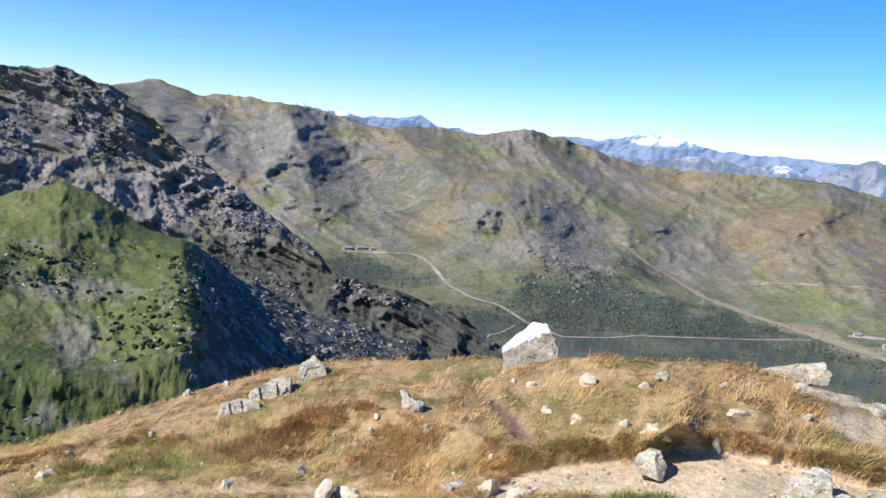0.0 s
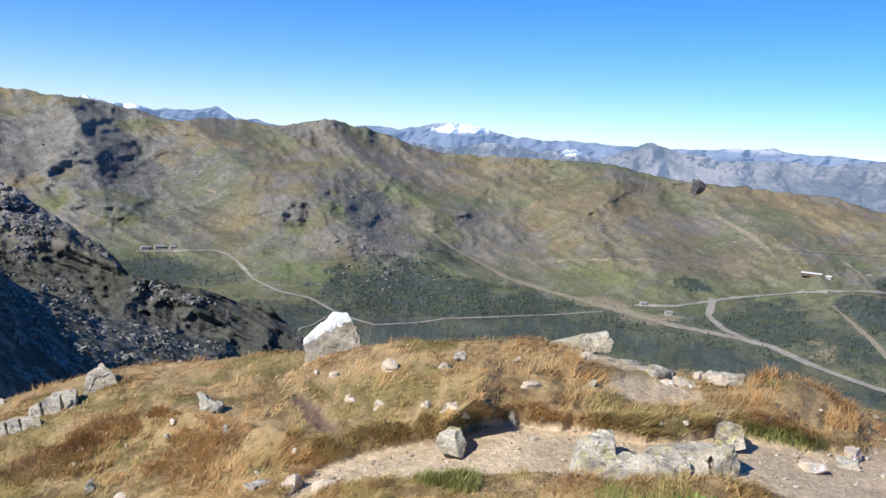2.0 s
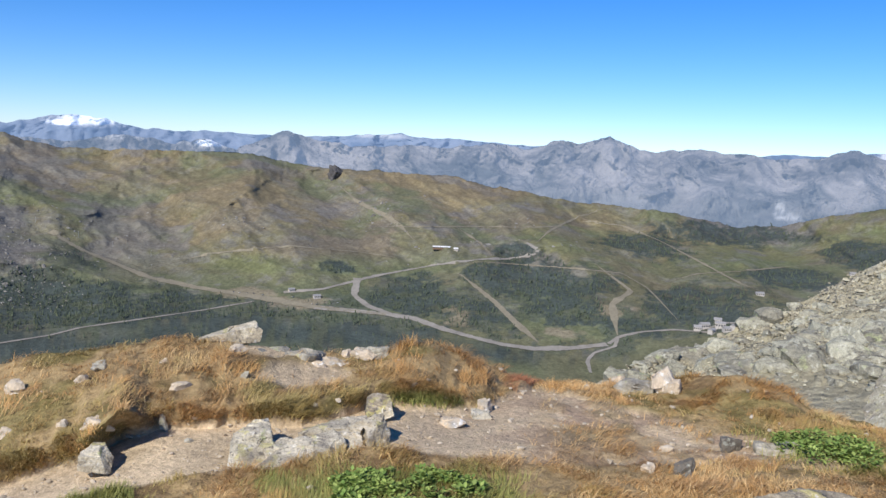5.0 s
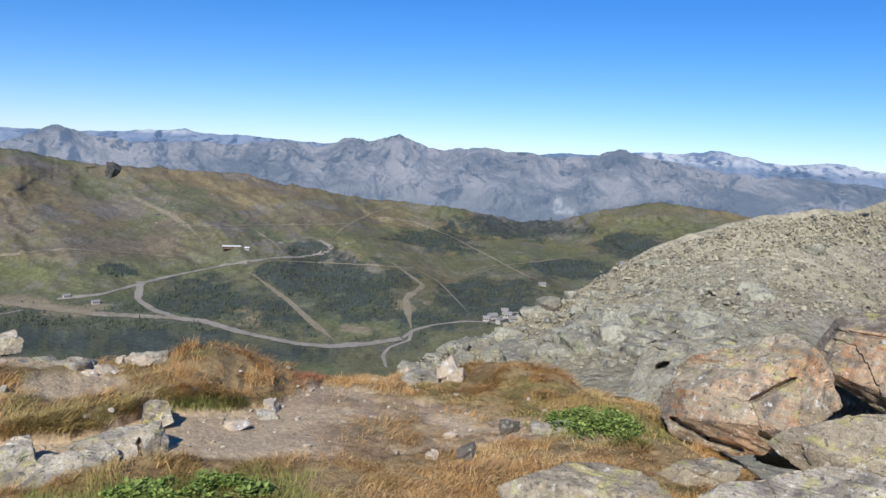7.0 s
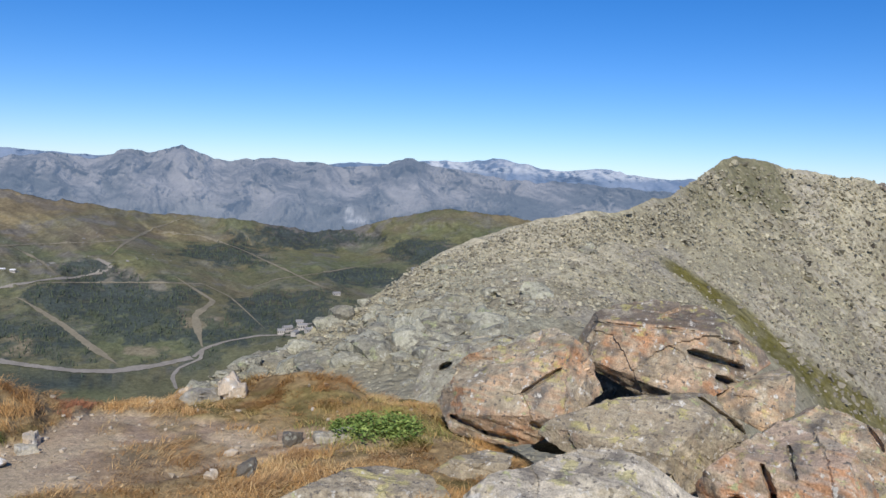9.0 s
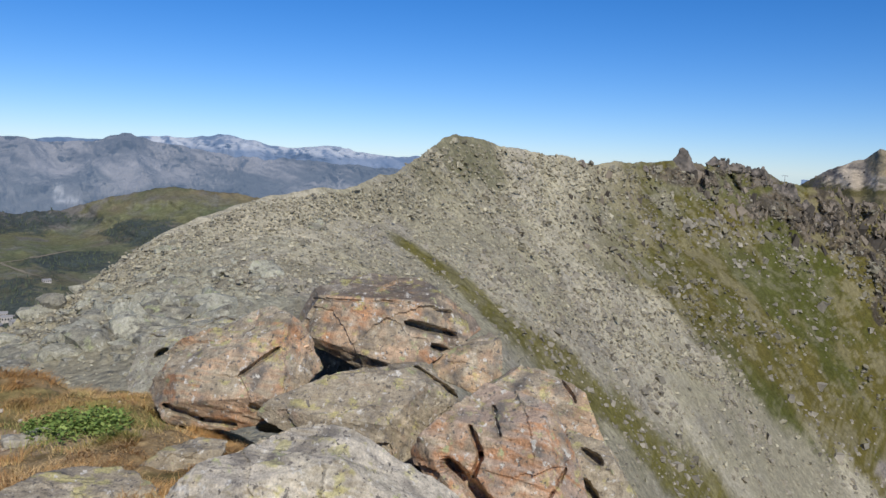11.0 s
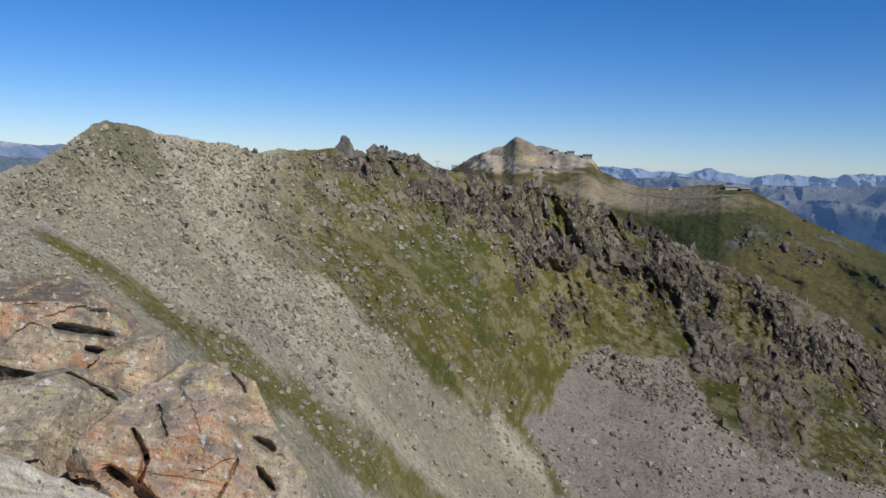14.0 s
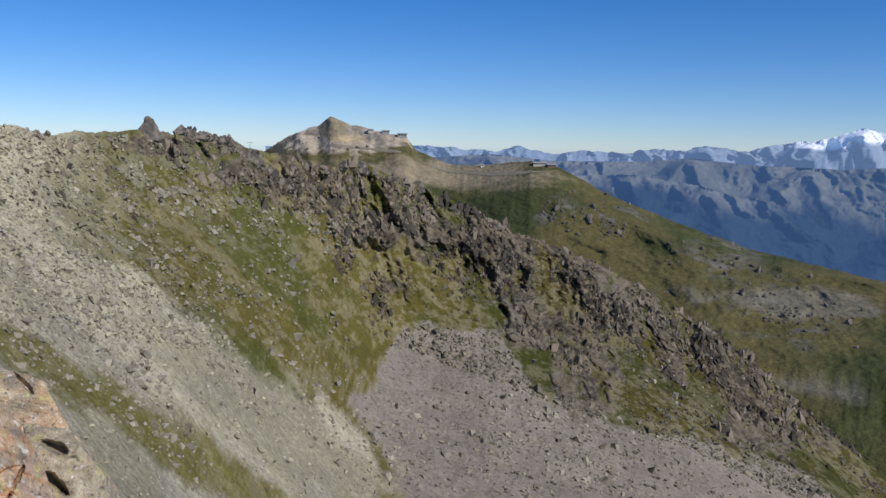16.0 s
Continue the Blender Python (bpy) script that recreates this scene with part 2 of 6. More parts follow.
top = crest(az, [(112, -.3), (122, -.08), (127.4, -.24), (128.5, -.02), (130.4, -.36), (133, -.12), (135.9, -.24), (137.7, .05), (139.5, -.1), (140.8, .28), (142.9, -.1), (145.2, .35), (146.8, .72), (148.4, 1.02), (149.9, 1.5), (151.1, 1.15), (154, .9), (166, .3)], [(112, 4700), (166, 4700)])
top = (top[0] + jag(az, 2.0, 0.26, 7), top[1])
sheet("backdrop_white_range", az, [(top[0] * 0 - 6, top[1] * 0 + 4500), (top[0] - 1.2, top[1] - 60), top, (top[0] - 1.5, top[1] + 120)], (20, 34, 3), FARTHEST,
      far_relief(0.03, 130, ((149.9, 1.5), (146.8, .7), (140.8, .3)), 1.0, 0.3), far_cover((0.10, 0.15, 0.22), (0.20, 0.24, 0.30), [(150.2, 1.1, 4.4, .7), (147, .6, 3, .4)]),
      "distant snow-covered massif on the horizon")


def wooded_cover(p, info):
    """Bare pastures above dark forest, whose tone is turned blue for the haze."""
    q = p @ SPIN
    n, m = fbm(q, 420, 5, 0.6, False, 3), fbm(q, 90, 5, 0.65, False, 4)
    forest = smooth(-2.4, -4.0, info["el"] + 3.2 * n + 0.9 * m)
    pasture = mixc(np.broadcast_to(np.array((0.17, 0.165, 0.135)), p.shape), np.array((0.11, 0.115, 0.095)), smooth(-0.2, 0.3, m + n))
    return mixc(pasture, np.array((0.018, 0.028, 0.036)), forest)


az = np.linspace(112, 166, 620)
top = crest(az, [(112, -1), (122, -.9), (127, -.55), (131, -.9), (136, -.85), (140, -.55), (144, -.9), (149, -1.0), (153, -.7), (166, -1)], [(112, 4000), (166, 4000)])
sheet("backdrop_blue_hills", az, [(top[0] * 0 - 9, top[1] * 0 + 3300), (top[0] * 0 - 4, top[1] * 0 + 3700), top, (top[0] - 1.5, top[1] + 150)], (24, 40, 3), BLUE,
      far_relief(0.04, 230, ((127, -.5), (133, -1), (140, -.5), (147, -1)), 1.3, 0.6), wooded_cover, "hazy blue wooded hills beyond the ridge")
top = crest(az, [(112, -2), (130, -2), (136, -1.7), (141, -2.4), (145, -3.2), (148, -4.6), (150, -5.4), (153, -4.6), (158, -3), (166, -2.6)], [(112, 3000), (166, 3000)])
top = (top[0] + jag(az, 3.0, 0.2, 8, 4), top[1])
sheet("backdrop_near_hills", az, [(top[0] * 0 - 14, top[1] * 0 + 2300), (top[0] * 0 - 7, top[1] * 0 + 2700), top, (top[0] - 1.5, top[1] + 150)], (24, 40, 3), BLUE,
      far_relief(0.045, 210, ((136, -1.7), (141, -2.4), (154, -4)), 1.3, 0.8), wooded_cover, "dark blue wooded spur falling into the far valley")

# ---- the slope across the valley ----
def spur(info, line, left, right):
    """0 to 1: a ridge whose crest follows (azimuth, elevation) points from its top down; left and right: its widths in degrees."""
    e, a = np.array(line)[::-1, 1], np.array(line)[::-1, 0]
    off = info["az"] - np.interp(info["el"], e, a)
    tent = np.clip(1 - np.where(off < 0, -off / left, off / right), 0, 1)
    return tent * smooth(e[0] - 4.0, e[0] + 1.5, info["el"]) * smooth(e[-1] + 1.2, e[-1] - 0.2, info["el"])


def slope_relief(big, fine, size, slant=0.0, stretch=1.0, seed=6, spurs=(), fade=None, step=0.0):
    """Folded land: ridges of the given size (metres across), finer ones on them, and named spurs; they fall to the right by slant and are stretched along."""
    def relief(p, info):
        a, e = info["az"], info["el"]
        k = np.median(info["d"]) * 0.01745
        warp = size * 0.35 * fbm(np.stack([a * k, e * k * 1.5, a * 0], 1), size * 1.6, 4, 0.5, False, seed + 4)
        run = np.stack([(a * k - slant * e * k) / stretch + warp, 1.15 * e * k + slant * a * k + 0.7 * warp, a * 0], 1)
        share = big * (fbm(run, size, 4, 0.5, True, seed) - 0.3) + fine * (fbm(run, size * 0.24, 5, 0.58, True, seed + 1) - 0.3)
        if step:
            share = share + step * np.tanh(6 * fbm(run * (1, 1.8, 1), size * 0.5, 4, 0.55, False, seed + 2))
        if fade is not None:
            share = share * fade(info)
        for line, left, right, amp in spurs:
            wob = dict(info, az=a + 0.012 * warp)
            share = share + amp * spur(wob, line, left, right)
        return outward(p, info, share)
    return relief


VALLEY_SPURS = [
    ([(10.3, -3.4), (12, -5.8), (14.8, -7.0), (18.3, -8.1), (21.7, -9.2)], 7.0, 4.5, 0.048),
    ([(10.3, -3.4), (8.4, -6.0), (7.3, -9.0)], 2.5, 2.0, 0.020),
    ([(11.3, 0.6), (13.5, -1.5), (16, -3.0), (19, -5)], 5, 3.0, 0.050),
    ([(2.2, 0.3), (4.5, -2.0), (6.5, -3.6)], 5, 3.5, 0.050),
    ([(26.2, -0.6), (29.2, -2.0), (32.0, -4.8), (34, -8)], 7, 4.5, 0.065),
    ([(36, -1.6), (39.5, -4), (42.5, -6), (45, -8)], 4, 4, 0.040),
    ([(47.5, -3.4), (51, -5.5), (54, -8.4)], 4, 3.5, 0.040),
    ([(58, -3.6), (61, -6.0), (63.5, -9)], 4, 3.5, 0.040),
    ([(-4.5, 0.6), (-3, -2.6), (-2, -5)], 4, 3, 0.045),
    ([(71.2, -2.5), (74, -5), (76, -8)], 5, 4, 0.040)]


def valley_cover(p, info):
    p = p @ SPIN
    n1, n2, n3 = fbm(p, 420, 5, 0.55, False, 8), fbm(p, 90, 5, 0.6, False, 9), fbm(p, 28, 4, 0.65, False, 10)
    col = mixc(np.broadcast_to(TAN * 0.85, p.shape), np.array((0.125, 0.11, 0.055)), smooth(-0.25, 0.25, n1 + 0.5 * n2))
    low = smooth(-6.5, -9.5, info["el"] + 1.6 * n1)
    col = mixc(col, np.array((0.085, 0.095, 0.045)), 0.75 * low)
    wood = 0.55 * smooth(0.06, 0.14, n2 + 0.4 * n1 + 0.2 * n3) * smooth(-8.6, -10.2, info["el"] + 1.6 * n1)
    for a, e, da, de in ((41.3, -9.9, 3.2, 1.3), (50, -8.7, 4.6, 1.1), (52.5, -10.4, 3, 0.9), (46, -11.0, 2.2, 0.8), (56.4, -11.2, 2, 0.6), (60.8, -9.6, 3.3, 1.4), (57, -6, 2.4, 0.7), (70, -5.4, 2, 0.6), (62, -4.6, 4, 0.6), (48.4, -6.8, 1.2, 0.4), (18, -10.6, 5, 1.8), (24, -11.4, 6, 1.0),
                         (30, -11.7, 3, 0.5), (36.4, -8.4, 1.2, 0.5), (8.5, -12.8, 2.6, 0.8), (12, -12.5, 2, 0.6), (1.2, -9.9, 2.4, 0.7), (26, -10.6, 2.5, 0.5), (5, -13.6, 4, 0.8), (66, -7.2, 2.4, 0.5), (36, -12.6, 6, 0.7)):
        wood = np.maximum(wood, patch(info, a, e, 1.2 * da, 1.2 * de, 0.75 * n2 + 0.7 * n3 + 0.3 * n1, 0.14))
    for a, e, da, de in ((28, -12.9, 6, 0.8), (46, -13.7, 5, 0.6), (20, -13.3, 6, 0.7), (38, -13.2, 6, 0.6)):
        wood = np.maximum(wood, patch(info, a, e, da, de, 0.9 * n2 + 0.9 * n3, 0.14))
    wood *= 0.55 + 0.45 * smooth(-0.3, -0.1, n3)
    info["wood"] = wood
    wood *= 1 - patch(info, 33, -9.2, 7, 0.6, 0.3 * n2)
    rocky = smooth(0.16, 0.4, n2 + 0.6 * n3) * smooth(-10, -5, info["el"])
    col = mixc(col, ROCKGREY * 0.62, 0.35 * rocky)
    for a, e, da, de, w in ((15.5, -6.8, 3.2, 2.2, 0.7), (38.5, -4.4, 4, 1.0, 0.55), (1.5, -3.6, 4, 1.2, 0.35), (30, -5.2, 2, 0.7, 0.5), (13.5, -3.0, 2.4, 0.5, 0.6), (-3, -2.5, 5, 1.3, 0.45)):
        col = mixc(col, np.array((0.15, 0.14, 0.13)), w * patch(info, a, e, da, de, 1.2 * n2 + 0.8 * n3))
    for a, e, da, de, w in ((24.5, -4.2, 4, 1.4, 0.75), (4, -2.6, 3, 1.0, 0.8), (7.5, -6.3, 1.4, 1.6, 0.6), (34, -7.2, 6, 0.8, 0.6), (60, -5.2, 5, 0.7, 0.6), (2, -7.0, 3.5, 0.8, 0.6), (49, -4.8, 6, 0.7, 0.55), (28, -8.6, 4, 0.7, 0.5), (20, -3, 3, 0.8, 0.5)):
        col = mixc(col, np.array((0.19, 0.145, 0.08)), 0.75 * w * patch(info, a, e, da, de, n1 + 0.8 * n2, 0.6))
    for a, e, da, de, w in ((8.8, -8.3, 1.8, 2.2, 0.85), (13, -9.5, 3, 1.2, 0.8), (31, -8.3, 5, 0.9, 0.6), (44, -7.8, 2.5, 0.6, 0.6), (12, -6, 3, 1.6, 0.6), (37, -8.2, 4, 0.7, 0.7), (-1, -5.6, 4, 0.8, 0.7), (52, -6, 6, 0.9, 0.5), (64, -6, 5, 1.2, 0.5), (71, -4.2, 5, 1.2, 0.55)):
        col = mixc(col, np.array((0.105, 0.13, 0.04)), w * patch(info, a, e, da, de, n1 + 0.6 * n2, 0.5))
    heath = smooth(0.0, 0.2, fbm(p, 230, 5, 0.6, False, 5)) * smooth(-9.5, -6.5, info["el"])
    col = mixc(col, np.array((0.125, 0.10, 0.085)), 0.6 * heath)
    moss = smooth(0.05, 0.3, fbm(p, 150, 5, 0.6, False, 4)) * smooth(-3, -6, info["el"])
    col = mixc(col, np.array((0.09, 0.105, 0.045)), 0.5 * moss)
    col = mixc(col, np.array((0.135, 0.122, 0.118)), 0.75 * smooth(0.08, 0.22, fbm(p, 210, 5, 0.62, False, 15)) * smooth(-10, -7, info["el"]))
    col = mixc(col, np.array((0.085, 0.105, 0.042)), 0.65 * smooth(0.02, 0.2, fbm(p, 300, 5, 0.58, False, 16)))
    col = mixc(col, np.array((0.16, 0.115, 0.065)), 0.42 * smooth(0.1, 0.25, fbm(p, 260, 5, 0.58, False, 17)))
    pale = smooth(0.25, 0.4, fbm(p, 55, 5, 0.68, False, 18) + 0.3 * n1)
    col = mixc(col, np.array((0.20, 0.19, 0.17)), 0.3 * pale)
    left = smooth(9, 0, info["az"] + 6 * n1) * smooth(-10, -6, info["el"] + 3 * n1)
    stone_c = mixc(np.broadcast_to(np.array((0.175, 0.165, 0.155)), p.shape), np.array((0.085, 0.082, 0.082)), smooth(-0.2, 0.3, n3 + n2))
    col = mixc(col, stone_c, 0.92 * left * smooth(-0.45, 0.0, n2 + 0.6 * n1))
    spots = smooth(0.22, 0.36, fbm(p, 30, 4, 0.65, False, 7)) * smooth(-0.3, 0.3, n1 + n2)
    col = mixc(col, np.array((0.115, 0.108, 0.10)), 0.6 * spots)
    # lifted and mixed towards grey, in place of haze over the valley
    col = mixc(col * 1.75, np.array((0.24, 0.215, 0.185)), np.full(len(p), 0.28)) * (0.76, 0.79, 0.76) * (1 + 0.2 * fbm(p, 16, 3, 0.6, False, 11) + 0.1 * n2)[:, None]
    for a, e, da, de in ((55.2, -10.1, 1.3, 0.6), (44.8, -11.4, 0.8, 0.45), (34, -10.7, 2.4, 0.4), (30.5, -10.1, 1.6, 0.3), (52, -12, 1.5, 0.3)):
        bare = patch(info, a, e, da, de, n2 + n3, 0.3)
        col = mixc(col, np.array((0.27, 0.225, 0.16)), 0.7 * bare)
        wood = wood * (1 - bare)
    return mixc(col, np.array((0.060, 0.076, 0.070)) * (1 + 0.5 * n3)[:, None], 0.92 * wood)


az = np.concatenate([np.linspace(-34, -10, 60), np.linspace(-9.9, 84, 860)])
SKY_M = [(-34, .6), (-21, .3), (-15.1, .85), (-13, 1.42), (-11.3, 1.1), (-10.6, .72), (-7.4, 1.0), (-4.9, .68), (-2.7, .5), (-.4, .25), (1.9, -.28), (3.4, .15), (6.4, .05), (8.3, -.12), (11.4, .55), (13.5, .22), (14.6, 0), (15.6, -.32), (16.6, -.64), (17.6, -.86), (18.8, -1), (24.5, -1.1), (29.3, -1), (31.4, -1.2), (35, -1.75), (38.7, -1.85), (43.5, -1.9), (47.4, -2.65), (52, -3.2), (58, -3.6), (62, -4.15), (64.6, -4.15), (68.3, -3.1), (71.2, -2.5), (74.2, -2.55), (77, -2.9), (84, -2.9)]
top = crest(az, [(a, e + 0.05) for a, e in SKY_M], [(-34, 3000), (0, 2900), (30, 2800), (50, 2500), (64, 2700), (84, 2500)])
top = (curve(az, [(a, e + 0.05, 1.0) for a, e in SKY_M], 0.4)[0] + jag(az, 2.4, 0.26, 13, 6), top[1])
mid = curve(az, [(-34, -5, 2300), (0, -5.2, 2300), (6, -5.2, 2200), (10.3, -4.3, 2070), (16, -5.6, 2180), (20, -5.5, 2250), (34, -5.6, 2150), (50, -6, 2100), (64, -6.6, 2200), (84, -6, 2100)])
low = curve(az, [(-34, -9.5, 1900), (0, -9, 1950), (7, -10, 1850), (11, -9.2, 1760), (18, -10.4, 1810), (30, -9.4, 1850), (40, -9.5, 1800), (50, -9.6, 1750), (64, -9.3, 1800), (84, -9, 1800)])
floor_c = curve(az, [(-34, -14, 1500), (0, -13, 1550), (15, -12.4, 1600), (30, -11.6, 1650), (45, -12.6, 1550), (56, -13.5, 1500), (70, -12, 1500), (84, -12, 1500)])
near_c = curve(az, [(-34, -21, 1100), (84, -20, 1050)])
rounded = curve(az, [(a, e, 1.0) for a, e in SKY_M], 2.6)[0]
up = (rounded - 1.5, top[1] * 0.93)
VALLEY, v_info, v_pts, v_faces = sheet("valley_slope", az, [near_c, floor_c, low, mid, up, top, (top[0] - 3, top[1] + 250)], (14, 52, 64, 62, 26, 5), SLOPE,
    slope_relief(0.032, 0.009, 190, 0.5, 1.7, 6, VALLEY_SPURS, lambda i: 0.08 + 0.92 * smooth(-11.5, -5.5, i["el"]), 0.001), valley_cover, "brown-green mountain slope across the valley with pistes")

# ---- the shaded rocky mountain and its green shoulder ----
def crag_cover(p, info):
    n1, n2 = fbm(p, 160, 5, 0.55, False, 12), fbm(p, 30, 5, 0.65, False, 13)
    col = mixc(np.broadcast_to(np.array((0.245, 0.228, 0.21)), p.shape), np.array((0.135, 0.128, 0.122)), smooth(-0.3, 0.3, 0.5 * n1 + n2 + 0.7 * fbm(p, 9, 4, 0.65, False, 11)))
    col = mixc(col, np.array((0.165, 0.15, 0.08)), 0.55 * smooth(0.02, 0.25, fbm(p, 150, 5, 0.6, False, 14) + 0.4 * n2))
    # darker foot: dark rock and the shade on it in one tone
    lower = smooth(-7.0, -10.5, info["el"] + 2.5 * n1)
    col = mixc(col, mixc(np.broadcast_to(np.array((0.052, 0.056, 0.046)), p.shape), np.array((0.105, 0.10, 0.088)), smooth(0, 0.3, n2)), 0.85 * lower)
    return col


az = np.linspace(-36, 13, 580)
top = crest(az, [(-36, 1), (-21.5, 1.35), (-19.7, 1.5), (-17.9, 1.75), (-16.6, 1.3), (-15, .8), (-13.2, -.65), (-10.7, -2.76), (-8.2, -4.56), (-5.5, -6.22), (-2.8, -8.27), (-.8, -9.83), (1.6, -10.98), (5.3, -12.58), (8.2, -14.03), (9.1, -15.3), (13, -19)], [(-36, 1700), (-20, 1700), (-8, 1600), (9, 1400), (13, 1350)])
top = (top[0] + jag(az, 5.0, 0.4, 9, 2) * smooth(-22, -14, az) + jag(az, 1.6, 0.3, 10, 5), top[1])
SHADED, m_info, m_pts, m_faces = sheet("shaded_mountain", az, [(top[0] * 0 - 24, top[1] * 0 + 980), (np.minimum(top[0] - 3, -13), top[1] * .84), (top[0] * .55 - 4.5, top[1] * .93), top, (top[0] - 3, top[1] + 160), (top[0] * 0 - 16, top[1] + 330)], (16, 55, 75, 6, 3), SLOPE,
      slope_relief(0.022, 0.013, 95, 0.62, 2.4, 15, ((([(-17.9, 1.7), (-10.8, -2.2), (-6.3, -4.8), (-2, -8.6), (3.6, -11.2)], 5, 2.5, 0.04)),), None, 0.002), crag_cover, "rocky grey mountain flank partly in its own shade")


def shoulder_cover(p, info):
    n1, n2 = fbm(p, 80, 5, 0.55, False, 16), fbm(p, 14, 5, 0.65, False, 17)
    col = mixc(np.broadcast_to(np.array((0.115, 0.135, 0.05)), p.shape), np.array((0.07, 0.092, 0.034)), smooth(-0.3, 0.3, n1 + 0.6 * n2))
    col = mixc(col, np.array((0.15, 0.15, 0.065)), 0.5 * smooth(0, 0.3, fbm(p, 55, 4, 0.6, False, 18)))
    scar = np.maximum(patch(info, -17.5, -11.8, 3.2, 0.7, n1 + n2), patch(info, -17, -15.5, 1.2, 1.8, n1 + n2))
    col = mixc(col, np.array((0.21, 0.20, 0.165)), 0.65 * scar)
    rocky = smooth(0.25, 0.45, n2 + 0.3 * n1)
    col = mixc(col, np.array((0.21, 0.20, 0.165)), 0.6 * rocky)
    # right flank: darker rock, with some of its shade also put into the tone
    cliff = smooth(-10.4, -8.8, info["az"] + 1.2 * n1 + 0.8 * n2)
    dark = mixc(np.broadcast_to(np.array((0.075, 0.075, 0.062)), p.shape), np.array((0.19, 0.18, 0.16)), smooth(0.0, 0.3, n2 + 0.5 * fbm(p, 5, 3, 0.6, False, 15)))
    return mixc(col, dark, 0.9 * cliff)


az = np.linspace(-40, 9, 560)
top = crest(az, [(-40, -7), (-21.4, -6.28), (-19.5, -5.68), (-18, -5.17), (-16, -5.82), (-14.3, -6.96), (-12.6, -7.95), (-10.8, -8.5), (-9.9, -8.95), (-7.1, -10.8), (-5.2, -11.45), (-2.4, -12.95), (-0.1, -13.2), (3.1, -13.95), (5.4, -14.3), (7, -16), (9, -20)], [(-40, 800), (-14, 740), (-10.6, 690), (-9, 705), (-5, 740), (0, 790), (5, 840), (9, 880)])
top = (top[0] + jag(az, 4.0, 0.3, 11, 2), top[1])
m1 = curve(az, [(-40, -12, 560), (-14, -12, 570), (-10.3, -11.2, 550), (-8.8, -12.2, 565), (-5, -14.6, 600), (0, -16, 650), (5, -17, 700), (9, -21, 740)], 0.8)
m2 = curve(az, [(-40, -18, 440), (-12, -17, 440), (-9.6, -15.4, 450), (-8, -16.3, 470), (-5, -18, 505), (0, -20, 560), (5, -21, 610), (9, -24, 660)], 0.8)
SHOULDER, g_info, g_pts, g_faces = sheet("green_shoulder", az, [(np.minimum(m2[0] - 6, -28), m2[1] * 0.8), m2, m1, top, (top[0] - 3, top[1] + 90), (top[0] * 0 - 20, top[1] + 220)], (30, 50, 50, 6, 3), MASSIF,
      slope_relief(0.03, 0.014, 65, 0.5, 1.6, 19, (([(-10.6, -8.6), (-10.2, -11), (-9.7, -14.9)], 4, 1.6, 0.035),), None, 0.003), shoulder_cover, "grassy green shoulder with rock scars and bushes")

# ---- the massif with the cable-car station ----
def station_cover(p, info):
    n1, n2 = fbm(p, 120, 5, 0.55, False, 21), fbm(p, 22, 5, 0.65, False, 22)
    col = mixc(np.broadcast_to(np.array((0.13, 0.112, 0.045)), p.shape), np.array((0.07, 0.08, 0.03)), smooth(-0.3, 0.3, n1 + 0.5 * n2))
    q = p @ SPIN
    n3 = fbm(q, 14, 5, 0.6, False, 27)
    peak = patch(info, 116.5, 0.9, 6.2, 1.45, 0.5 * n3, 0.15)
    col = mixc(col, mixc(np.broadcast_to(np.array((0.50, 0.42, 0.31)), p.shape), np.array((0.34, 0.29, 0.225)), smooth(-.25, .25, n3)), peak)
    col = mixc(col, np.array((0.25, 0.205, 0.12)), 0.8 * patch(info, 116.4, 1.0, 1.0, 0.75, 0.5 * n3, 0.3))
    col = mixc(col, np.array((0.50, 0.38, 0.20)), 0.6 * patch(info, 117.2, 0.25, 1.1, 0.25, 0.6 * n3, 0.4))
    col = mixc(col, np.array((0.11, 0.10, 0.095)), smooth(-0.1, 0.15, n3) * np.maximum(patch(info, 114.6, 0.25, 1.5, 0.5, n3, 0.4), patch(info, 113.2, -0.5, 0.9, 0.4, n3, 0.4)))
    tracks = patch(info, 123, -1.9, 7, 0.9, 0.7 * n2, 0.5)
    col = mixc(col, np.array((0.38, 0.31, 0.21)), 0.75 * tracks)
    crag = smooth(0.05, 0.3, n2 + 0.5 * n1) * np.maximum.reduce([patch(info, 135.4, -4.6, 2.6, 1.5, n2), patch(info, 146, -10, 5, 3, n2), patch(info, 131.5, -4.4, 1.6, 1.4, n2), patch(info, 142, -7, 3, 1.6, n2)])
    col = mixc(col, np.array((0.19, 0.17, 0.15)), 0.8 * crag)
    bare = np.maximum(patch(info, 147, -9.3, 4, 0.7, n1 + n2), patch(info, 149, -14.3, 3, 0.5, n2))
    return mixc(col, np.array((0.24, 0.22, 0.18)), 0.6 * bare)


